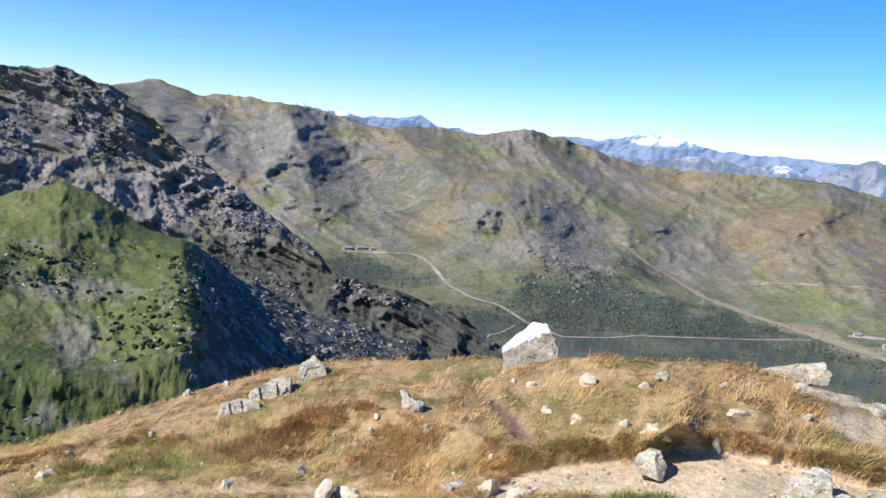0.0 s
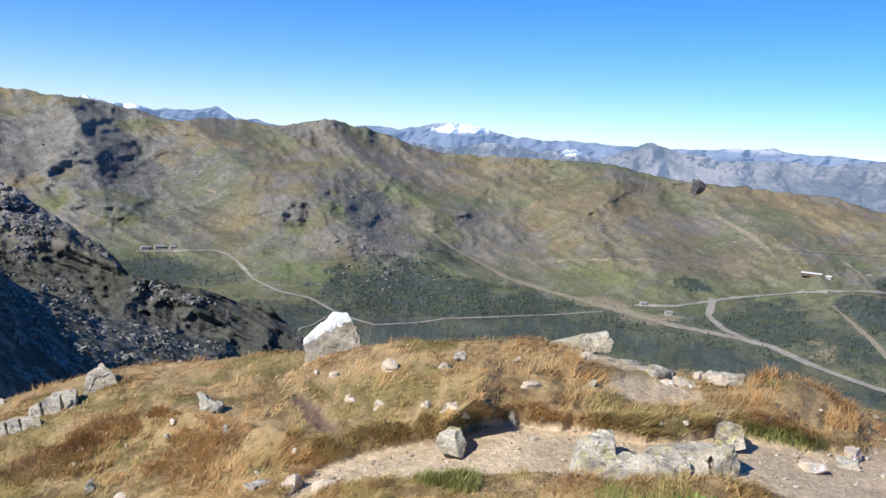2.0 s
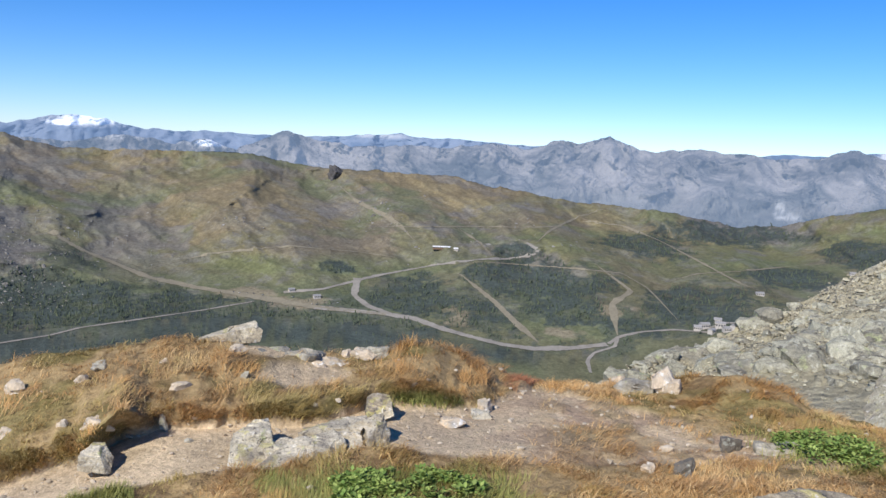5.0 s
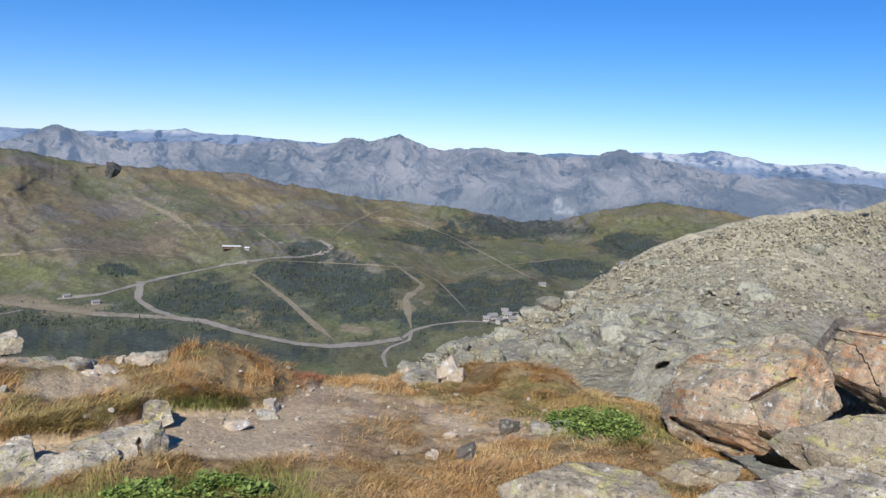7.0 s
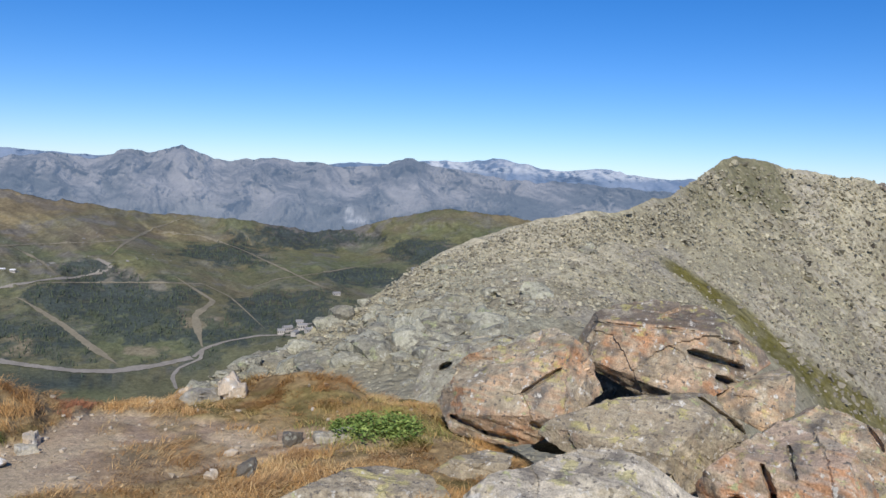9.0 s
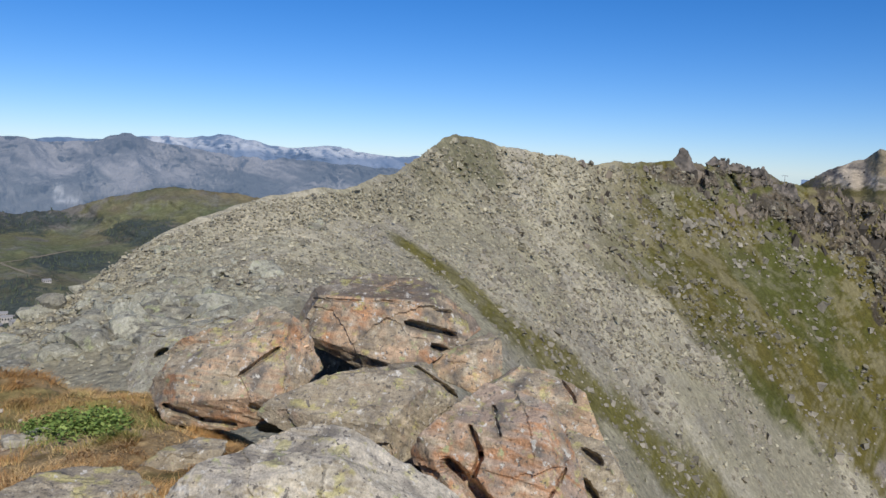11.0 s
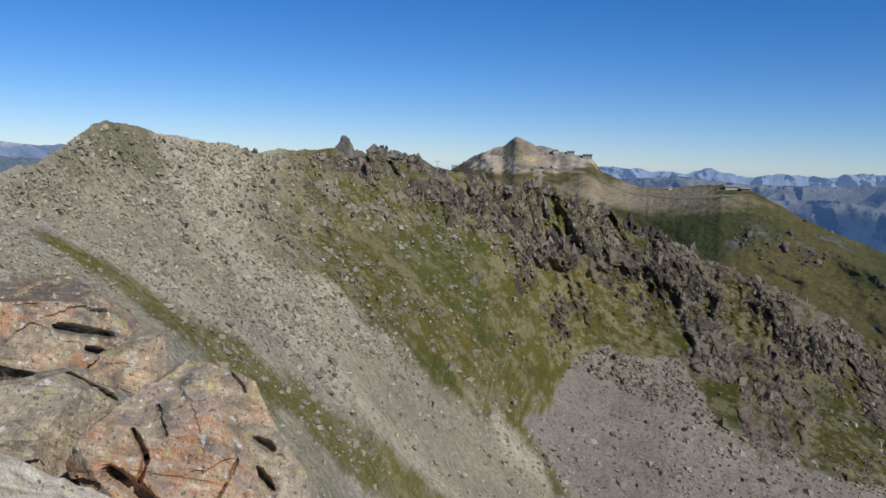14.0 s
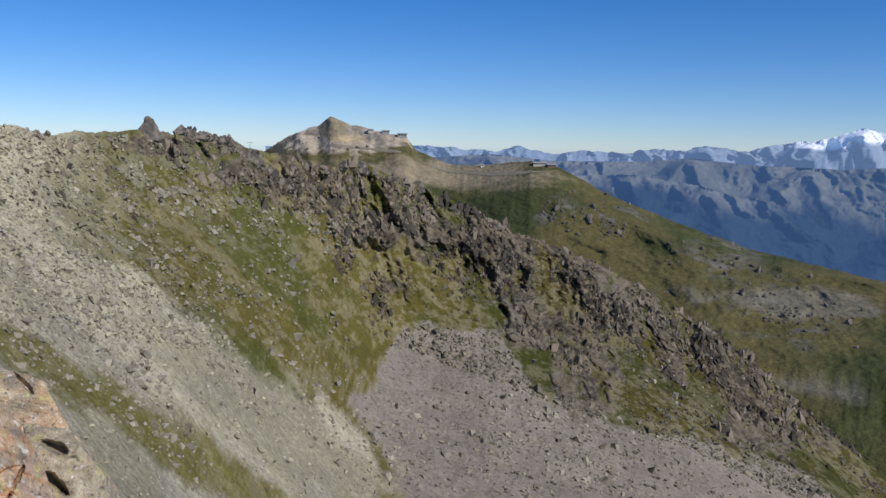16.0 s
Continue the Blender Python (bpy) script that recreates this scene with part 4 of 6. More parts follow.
LICHENROCK = surface("grey_green_lichened_rock", None, 0.9, ((1.2, 0.2), (0.2, 0.3), (0.05, 0.2)), (0.15, 1.0, 0.12), 0.15,
                     tint=(((0.15, 0.14, 0.115), 0.5, 0.55, 0.66), ((0.50, 0.48, 0.39), 0.3, 0.58, 0.68), ((0.34, 0.36, 0.20), 0.8, 0.58, 0.70)))
PALEROCK = surface("pale_stone", (0.60, 0.49, 0.355), 0.85, ((0.2, 0.15), (0.03, 0.25)), (0.02, 0.6, 0.02), 0.25,
                   tint=(((0.38, 0.345, 0.29), 0.12, 0.52, 0.66), ((0.72, 0.69, 0.63), 0.07, 0.58, 0.66)))
DARKROCK = surface("dark_lichened_stone", (0.17, 0.15, 0.12), 0.85, ((0.2, 0.2), (0.03, 0.3)), (0.02, 0.6, 0.02), 0.25,
                   tint=(((0.40, 0.40, 0.33), 0.07, 0.57, 0.64),))
STUFFROCK = surface("weathered_stones", None, 0.9, ((0.8, 0.18), (0.15, 0.2)), (0.2, 0.6, 0.1), 0.15)
PEBBLE = surface("pebbles", None, 0.9, ((0.03, 0.2),), None, 0.15)


def stone(name, at, size, turn, seed, material, label, category, group="", level=3, sink=0.3, cover=None, **how):
    p, f = rock_shape(seed, size, level, **how)
    p = p - (0, 0, p[:, 2].min())
    ob = new(name, mesh_from(name, p, f, material, None if cover is None else cover(p), shade="rock"))
    m = Matrix.Translation(at) @ pose(0, 0, 0, *turn)
    low = (np.array(m.to_3x3()) @ p.T)[2].min()
    ob.matrix_world = Matrix.Translation((0, 0, -low - sink * size[2])) @ m
    return tagged(ob, label, category, group)


def rock_normals(p, f):
    t = p[f]
    n = np.cross(t[:, 1] - t[:, 0], t[:, 2] - t[:, 0])
    out = np.zeros_like(p)
    for k in range(3):
        np.add.at(out, f[:, k], n)
    return out / (np.linalg.norm(out, axis=1)[:, None] + 1e-12)


# the outcrop: blocks of gneiss, each with its outline as it faces the summit, broken off along flat planes
def gneiss_block(outline, depth, planes, seed, level, cracks=(), chips=26, bedding=(0.25, 0.3, 0.92)):
    """outline: convex, clockwise from the left, metres (right, up); planes: (normal, share of the reach) with y away from the viewer;
    cracks: (x0, z0, x1, z1, half width, depth) sunk into the front."""
    rng = np.random.default_rng(seed)
    v, f = sphere(level)
    o = np.array(outline)
    corners = np.array([(x, y, z) for x, z in o for y in (-depth / 2, depth / 2)])
    r = np.full(len(v), 9.0)

    def trim(n, reach, r):
        c = v @ n
        return np.where(c > 1e-3, np.minimum(r, reach / np.maximum(c, 1e-3)), r)
    for (x0, z0), (x1, z1) in zip(o, np.roll(o, -1, 0)):
        n = np.array((z0 - z1, 0, x1 - x0))
        n = n / np.linalg.norm(n)
        reach = n @ (x0, 0, z0)
        n[1] = rng.normal(0.1, 0.12)
        r = trim(n, reach, r)
    for n, share in [((rng.normal(0, 0.1), -1, rng.normal(0.15, 0.1)), 0.9), ((0, 1, 0), 1.0)] + list(planes):
        n = np.array(n, float) / np.linalg.norm(n)
        r = trim(n, share * (corners @ n).max(), r)
    p = v * r[:, None]
    s = float(np.ptp(o[:, 0]))
    d = 0.012 * fbm(p + seed, 0.16, 5, 0.6, False, seed % 7) + 0.02 * (fbm(p + seed, 0.5, 4, 0.5, True, seed % 5) - 0.35)
    b = np.array(bedding) / np.linalg.norm(bedding)
    across = p @ b
    layer = np.stack([across * 6, (p @ (1, 0, 0)) * 0.7, (p @ (0, 1, 0)) * 0.7], 1)
    d = d + 0.009 * np.tanh(5 * fbm(layer + seed, 0.42, 4, 0.6, False, 3))
    seat = p[rng.integers(0, len(p), chips)]
    tilt, deep = rng.normal(0, 0.1, (chips, 3)), rng.uniform(-1, 0.3, chips)
    q = p + 0.07 * s * np.stack([fbm(p + seed, s * 0.3, 4, 0.6, False, k) for k in (1, 2, 3)], 1)
    near = np.argmin(((q[:, None] - seat[None]) ** 2).sum(2), 1)
    d = d + 0.022 * s * deep[near] + ((p - seat[near]) * tilt[near]).sum(1) * 0.45
    p = p + v * d[:, None]
    wob = 0.022 * fbm(p + seed, 0.12, 4, 0.6, False, 5)
    for x0, z0, x1, z1, half, sunk in cracks:
        a, u = np.array((x0, z0)), np.array((x1 - x0, z1 - z0))
        w = p[:, (0, 2)] - a
        t = np.clip(w @ u / (u @ u), 0, 1)
        off = np.linalg.norm(w - t[:, None] * u, axis=1) + wob
        into = np.exp(-np.clip(off / (half * (0.35 + 1.3 * np.sqrt(t * (1 - t)))), 0, 4) ** 4) * smooth(0.35, 0.0, v[:, 1])
        p[:, 1] += sunk * into
    return p, f


PINK, RUSTY = np.array((0.47, 0.345, 0.24)), np.array((0.47, 0.27, 0.155))
ASH, DUSK, BONE = np.array((0.365, 0.32, 0.24)), np.array((0.17, 0.145, 0.12)), np.array((0.55, 0.51, 0.41))


def boulder(az, el, dist, outline, depth, planes, seed, label, front=PINK, second=RUSTY, cap=ASH, cap_from=0.45, cracks=(), level=7, name="boulder", group="boulders of the summit outcrop", eye=None, paint=None, **how):
    """az, el, dist: where the middle of the block lies; front and second: the tones of its broken faces; cap: of its weathered top."""
    eye = eye or (EYE_ROCKS if az > 62 else EYE_TURF)
    way = Vector(direction(az, el).tolist())
    right = Vector((way.y, -way.x, 0)).normalized()
    p, f = gneiss_block(outline, depth, planes, seed, level, cracks, **how)
    m = Matrix.Translation(eye + way * dist) @ Matrix((right, way, right.cross(way))).transposed().to_4x4()
    up = rock_normals(p, f) @ np.array(m.to_3x3())[2]
    n1, n2 = fbm(p + seed, 0.4, 4, 0.6, False, seed % 9), fbm(p + seed, 0.09, 4, 0.6, False, seed % 7)
    col = mixc(np.broadcast_to(front, p.shape), second, smooth(-0.05, 0.35, n1 - 0.4 * n2))
    col = mixc(col, ASH * 0.92, 0.8 * smooth(-0.08, 0.26, fbm(p + seed, 0.3, 4, 0.6, False, 8) + 0.3 * n2))
    col = mixc(col, cap, 0.9 * smooth(-0.15, 0.2, (up - cap_from) + 0.45 * n1 + 0.3 * n2))
    col = mixc(col, BONE, 0.5 * smooth(0.2, 0.4, fbm(p + seed, 0.14, 5, 0.65, False, 4)))
    col = mixc(col, np.array((0.50, 0.47, 0.16)), 0.5 * smooth(0.36, 0.46, fbm(p + seed, 0.11, 5, 0.65, False, 9) + 0.25 * (up - 0.3)))
    layer = np.stack([(p @ (0.25, 0.3, 0.92)) * 7, p[:, 0], p[:, 1]], 1)
    col = col * (1 + 0.3 * fbm(layer + seed, 0.5, 5, 0.65, False, 6) - 0.12 * smooth(0.1, 0.3, fbm(layer + seed, 0.25, 4, 0.6, True, 7)))[:, None]
    if paint is not None:
        col = paint(p, col)
    ob = new(name, mesh_from(name, p, f, BOULDERMAT if paint is None else STUFFROCK, np.clip(col * (1.17, 1.12, 1.04), 0.01, 0.9), shade="rock"))
    ob.matrix_world = m
    return tagged(ob, label, name.split("_")[-1], group)


boulder(75.7, -14.4, 7.4, [(-.68, -.13), (-.53, .1), (-.17, .33), (.34, .47), (.53, .32), (.69, .01), (.3, -.3), (-.07, -.43), (-.43, -.38)], 1.0,
        [((-.35, -.6, .72), .74), ((.75, -.6, .1), .8), ((-.1, -.75, -.65), .93), ((-.8, -.55, .1), .8)], 11, "pinkish grey boulder leaning on the summit turf",
        cap_from=0.5, cracks=[(.0, -.05, .32, .17, .016, .1), (.1, -.27, .23, -.32, .016, .1), (.23, -.32, .34, -.22, .016, .1), (-.55, -.25, -.26, -.37, .02, .12), (-.26, -.37, 0, -.42, .02, .12)])
boulder(86.0, -11.0, 8.4, [(-.9, -.13), (-.78, .12), (-.51, .32), (-.18, .42), (.21, .38), (.55, .24), (.78, .08), (.85, -.09), (.62, -.26), (.23, -.39), (-.26, -.42), (-.63, -.26)], 1.3,
        [((-.05, -.45, .9), .72), ((-.35, -.6, -.7), .95), ((-.8, -.55, .2), .86), ((.6, -.6, .4), .82)], 12, "large pink gneiss boulder with a dark weathered top",
        cap=DUSK, cap_from=0.55, cracks=[(.13, -.02, .58, -.12, .032, .22), (.36, -.22, .54, -.28, .03, .2), (-.72, .17, .2, .16, .006, .03)])
boulder(91.8, -13.6, 7.8, [(-.36, .0), (-.05, .21), (.16, .25), (.23, .04), (.2, -.14), (.02, -.24), (-.19, -.16)], 0.6, [((-.4, -.6, .6), .78), ((.6, -.7, .1), .8)], 13,
        "small pink boulder wedged between larger ones", front=np.array((0.50, 0.37, 0.25)), second=PINK, level=6, cap_from=0.6)
boulder(85.7, -16.9, 6.95, [(-.9, -.1), (-.62, .17), (-.36, .29), (.23, .36), (.5, .24), (.6, .08), (.52, -.12), (.29, -.33), (.07, -.46), (-.33, -.4)], 1.15,
        [((-.1, -.72, .7), .62), ((.72, -.68, -.12), .6), ((-.25, -.8, -.3), .8)], 14, "grey slab of gneiss tilted towards the turf", front=ASH, second=np.array((0.41, 0.31, 0.235)), cap=ASH,
        cracks=[(.24, .35, .58, .1, .02, .14), (-.6, -.22, -.48, -.26, .03, .16)])
boulder(97.9, -16.2, 7.3, [(-.68, .11), (-.45, .25), (-.05, .4), (.1, .27), (.2, .04), (.39, -.06), (.49, -.28), (.24, -.5), (.06, -.5), (-.28, -.3)], 0.95,
        [((-.15, -.6, .75), .7), ((.75, -.5, .35), .78)], 15, "pink gneiss boulder split by a dark crack", second=PINK, cap_from=0.62, cracks=[(-.1, .33, .1, .05, .009, .05)])
boulder(94.8, -19.4, 6.2, [(-.67, -.02), (-.48, .19), (-.37, .38), (-.21, .44), (.08, .31), (.37, .15), (.43, -.06), (.56, -.24), (.58, -.5), (0, -.62), (-.4, -.42)], 1.0,
        [((-.1, -.7, .7), .72), ((-.62, -.72, -.25), .88), ((.7, -.6, .3), .8)], 16, "cracked pink boulder with angular broken faces", cap=np.array((0.42, 0.33, 0.265)), cap_from=0.6,
        cracks=[(-.3, .15, -.22, -.02, .014, .1), (-.22, -.02, -.26, -.17, .016, .12), (-.44, -.08, -.12, -.36, .045, .26), (.34, -.07, .17, -.36, .011, .07), (-.16, .3, -.1, .1, .008, .05)])
boulder(101.1, -20.5, 6.5, [(-.3, .29), (-.13, .26), (.03, .22), (.15, .03), (.28, -.15), (.28, -.4), (-.05, -.5), (-.26, .0)], 0.7, [((.1, -.6, .7), .74), ((.7, -.6, .2), .8)], 17,
        "grey-pink boulder at the edge of the outcrop", front=np.array((0.42, 0.34, 0.265)), second=ASH, level=6, cracks=[(-.18, .19, -.04, .11, .025, .16), (-.16, -.02, -.03, -.17, .025, .16)])
boulder(79.3, -21.6, 4.85, [(-.92, -.11), (-.5, .07), (-.35, .25), (-.22, .32), (.13, .32), (.33, .22), (.58, .1), (.86, -.09), (.98, -.4), (-.02, -.6), (-.87, -.4)], 1.0,
        [((-.1, -.6, .8), .6), ((-.5, -.75, .4), .72), ((.5, -.65, .6), .72)], 18, "pale grey boulder with white and yellow lichen", front=np.array((0.46, 0.42, 0.35)), second=ASH, cap=np.array((0.50, 0.46, 0.385)), cap_from=0.55)
boulder(65.4, -21.6, 5.3, [(-.5, -.02), (-.2, .12), (.08, .15), (.36, .08), (.45, -.08), (.08, -.25), (-.4, -.2)], 0.75, [((0, -.5, .85), .62)], 19, "flat grey slab half sunk in the turf",
        front=ASH, second=DUSK, cap=ASH, level=6)
boulder(72.3, -19.6, 5.7, [(-.26, -.06), (-.1, .05), (.1, .1), (.24, .05), (.12, -.12), (-.14, -.14)], 0.45, [((-.1, -.5, .85), .64)], 20, "small grey slab beside the larger boulders", front=ASH, second=ASH, level=6)
boulder(74.3, -12.7, 10.8, [(-.9, -.4), (-.8, .05), (-.4, .28), (.1, .36), (.6, .3), (.9, .0), (.85, -.5), (0, -.7), (-.75, -.6)], 1.8, [((0, -.5, .8), .66), ((-.5, -.6, .5), .7), ((.4, -.7, .5), .74)], 21,
        "rough grey lichened rock mass behind the pink boulders", front=np.array((0.33, 0.32, 0.26)), second=DUSK, cap=np.array((0.36, 0.355, 0.29)), chips=90, cracks=[(-.64, -.1, -.52, -.04, .03, .3), (-.1, .1, .3, -.1, .02, .1), (.2, .2, .5, .1, .02, .1)])
# two backing rocks, toned dark all over so the gaps read as deep shade
boulder(82.8, -15.2, 9.6, [(-.9, -.5), (-.8, .4), (.8, .4), (.9, -.5)], 0.7, [], 23, "grey rock deep between the pink boulders", front=DUSK, second=DUSK, cap=DUSK, level=6)
boulder(89.0, -21.5, 7.4, [(-1.2, -.5), (-1.1, .12), (1.2, .12), (1.3, -.5)], 0.9, [], 25, "dark bedrock in the gaps of the outcrop", front=DUSK, second=ASH, cap=DUSK, level=6)
boulder(98, -26.0, 7.4, [(-1.3, -.5), (-1.1, .3), (.6, .35), (1.1, 0), (1.2, -.5)], 1.3, [((0, -.6, .7), .75)], 22, "grey bedrock under the pink boulders", front=ASH, second=DUSK, cap=ASH, level=6)

# stones in the turf: azimuth, elevation of the foot, width, height, tone
def paint_top(p, col):
    """White paint over the upper left of the stone, with a ragged edge."""
    w = smooth(-0.008, 0.008, p[:, 2] - 0.55 * p[:, 0] - 0.075 + 0.05 * fbm(p, 0.09, 4, 0.6, False, 5)) * smooth(0.13, 0.10, p[:, 0] - 0.3 * p[:, 2])
    return mixc(col, np.array((0.80, 0.80, 0.78)), w)


LEDGE = dict(name="stone", group="stones by the path", eye=EYE_PATH, level=6, second=ASH, cap=np.array((0.43, 0.40, 0.335)), cap_from=0.6)
boulder(13.4, -13.75, 8.5, [(-.25, -.16), (-.235, .02), (-.12, .14), (-.05, .21), (.1, .21), (.17, .1), (.25, -.08), (.24, -.3), (-.22, -.32)], 0.42, [((.05, -.85, .4), .93)], 30,
        "grey standing stone with a white-painted top", front=np.array((0.40, 0.365, 0.305)), second=np.array((0.33, 0.30, 0.25)), cap=ASH, name="marker_stone", group="", eye=EYE_AT, level=6, paint=paint_top, chips=14)
boulder(31.0, -19.8, 6.05, [(-.15, -.15), (-.14, .02), (-.04, .09), (.1, .15), (.14, .0), (.12, -.18)], 0.4, [((-.1, -.5, .8), .66)], 31, "square pale stone set in the path's edge", front=BONE, **LEDGE)
boulder(34.9, -20.4, 5.95, [(-.34, -.16), (-.22, -.01), (-.02, .09), (.17, .15), (.24, .01), (.16, -.18)], 0.5, [((-.15, -.6, .75), .6), ((.5, -.7, .3), .8)], 32, "pale bedrock step in the trodden path", front=BONE, **LEDGE)
boulder(38.3, -20.0, 6.1, [(-.25, -.2), (-.17, .08), (-.02, .14), (.14, .21), (.2, .02), (.16, -.2), (-.04, -.22)], 0.5, [((-.3, -.7, .6), .66), ((.55, -.75, .1), .74)], 33, "split grey bedrock under the turf bank",
        front=ASH, cracks=[(.02, .1, .06, -.12, .012, .07), (-.12, .02, -.04, -.12, .01, .06)], **LEDGE)
boulder(36.6, -19.4, 6.25, [(-.3, -.16), (-.24, .03), (0, .1), (.22, .12), (.3, -.1), (.1, -.2)], 0.45, [((0, -.5, .85), .66)], 34, "cracked grey bedrock at the bank's foot", front=ASH, **LEDGE)
boulder(33.0, -20.2, 6.0, [(-.22, -.12), (-.15, .03), (.05, .06), (.2, .02), (.2, -.12)], 0.4, [((0, -.5, .85), .64)], 35, "low pale bedrock in the trodden path", front=BONE, **LEDGE)
boulder(39.4, -17.4, 6.6, [(-.09, -.07), (-.08, .05), (-.01, .09), (.08, .06), (.11, -.06), (0, -.11)], 0.22, [((-.2, -.7, .5), .74)], 36, "dark stone at the turf's broken edge", front=DUSK, **dict(LEDGE, cap=ASH, second=BONE))
boulder(21.0, -20.0, 6.25, [(-.09, -.08), (-.09, .03), (-.03, .075), (.06, .07), (.1, -.03), (.07, -.11)], 0.24, [((-.3, -.7, .5), .76), ((.6, -.7, .2), .8)], 37, "pale block under the overhanging turf of the path", front=BONE, **LEDGE)
LEFT = dict(LEDGE, eye=EYE_AT, group="stones on the knoll")
boulder(-1.6, -16.7, 8.9, [(-.12, -.14), (-.1, .07), (-.01, .17), (.08, .06), (.13, -.1), (.01, -.2)], 0.2, [((-.3, -.7, .5), .76)], 38, "pale pointed slab standing in the dry turf", front=BONE, **LEFT)
boulder(-4.4, -18.3, 8.6, [(-.19, -.18), (-.17, .0), (-.0, .13), (.19, .16), (.2, -.02), (-.04, -.22)], 0.3, [((-.1, -.6, .7), .7)], 39, "fractured pale slab leaning in the dry turf", front=BONE, cracks=[(-.1, .05, -.06, -.1, .01, .06), (.06, .1, .1, -.08, .01, .06)], **LEFT)
boulder(-6.5, -19.3, 8.3, [(-.2, -.12), (-.15, .04), (.01, .09), (.15, .09), (.18, -.08), (0, -.16)], 0.3, [((-.1, -.6, .7), .7)], 40, "fractured pale slab low in the dry turf", front=BONE, cracks=[(-.08, .06, -.05, -.06, .01, .06), (.03, .06, .06, -.06, .01, .05)], **LEFT)
boulder(29.4, -12.75, 8.0, [(-.3, -.06), (-.1, .02), (.2, .09), (.25, .02), (.2, -.1), (-.2, -.12)], 0.4, [((-.2, -.4, .85), .66)], 41, "flat grey slab lying on the crest", front=ASH, **LEDGE)

STONES = [(-9.9, -18.4, .12, .17), (17.3, -15.7, .19, .17), (21.1, -15.4, .12, .08), (22.2, -14.6, .25, .09), (26.1, -14.5, .09, .07), (30.6, -13.8, .22, .12),
          (31.3, -15.5, .13, .16), (16.8, -18, .19, .09), (13.5, -16.4, .14, .1), (5.5, -18.6, .3, .16), (22, -18, .26, .1), (27, -16.1, .19, .11), (26.2, -18.2, .08, .12), (20.1, -18, .1, .09), (14.7, -18, .12, .07), (-2, -23.4, .1, .16)]
STONES2 = [(-.3, -24.6, .3, .18), (1.7, -24.6, .25, .14), (9, -23.5, .28, .16), (11.4, -23.4, .2, .2), (13.6, -23.6, .24, .2), (28, -19.4, .1, .07), (-18.3, -23.2, .2, .12), (-6.8, -24, .14, .1), (6.7, -20, .07, .12), (-17.1, -21.8, .08, .05), (-7.4, -17.8, .07, .08),
           (46.7, -18, .17, .2), (44.5, -18.5, .27, .1), (37.3, -13.5, .2, .12), (39.5, -13.7, .34, .14), (36.1, -14.5, .3, .1), (35.2, -14.9, .2, .1), (57.4, -15.3, .5, .22), (59, -15, .4, .3), (56, -14.9, .4, .16)]
for i, (a, e, w, h) in enumerate(STONES + STONES2):
    at, _ = on_ground(KNOLL_TREE, a, e, EYE_AT if i < 27 else EYE_PATH)
    big = w > 0.25
    stone("stone", at, (w * 1.1, w * 0.8, h * 1.25), (random.uniform(-10, 10), random.uniform(-10, 10), random.uniform(0, 360)), 60 + i, PALEROCK if i % 3 else GREYROCK,
          "pale angular stone half sunk in the dry turf" if not big else "weathered grey stone bedded in the dry turf", "stone", "stones on the knoll", level=4 if big else 3, sink=0.48, cuts=9, rough=0.04, skew=0.5, chips=12, chip=0.09)
for a, e, size, turn, mat, label in (                                     (62.3, -18.3, (.24, .2, .3), (0, 0, 30), DARKROCK, "dark lichened stone standing in the grass"), (59.7, -20.0, (.32, .26, .26), (0, 0, 60), DARKROCK, "dark lichened stone beside the grass"),
                                     (65.6, -17.9, (.5, .3, .2), (0, 0, -60), GREYROCK, "grey stone under the green herbs"), (57.3, -20.3, (.12, .1, .09), (0, 0, 0), PALEROCK, "small pale stone on the path"),
                                     (46.1, -17.4, (.2, .14, .22), (0, 0, 10), PALEROCK, "pale pointed stone in the path"), (33.0, -14.2, (.5, .3, .12), (0, 8, -30), GREYROCK, "bare grey bedrock on the crest"), (34.6, -14.0, (.42, .3, .12), (5, -6, 10), GREYROCK, "bare grey bedrock on the crest"), (38.2, -14.2, (.36, .3, .14), (5, 6, 40), PALEROCK, "broken pale slab on the crest")):
    at, _ = on_ground(KNOLL_TREE, a, e, EYE_PATH if a < 45 else EYE_TURF)
    stone("stone", at, size, turn, int(a * 7), mat, label, "stone", "stones by the path", level=4, sink=0.5, cuts=7, rough=0.03, skew=0.3, chips=26, chip=0.07)


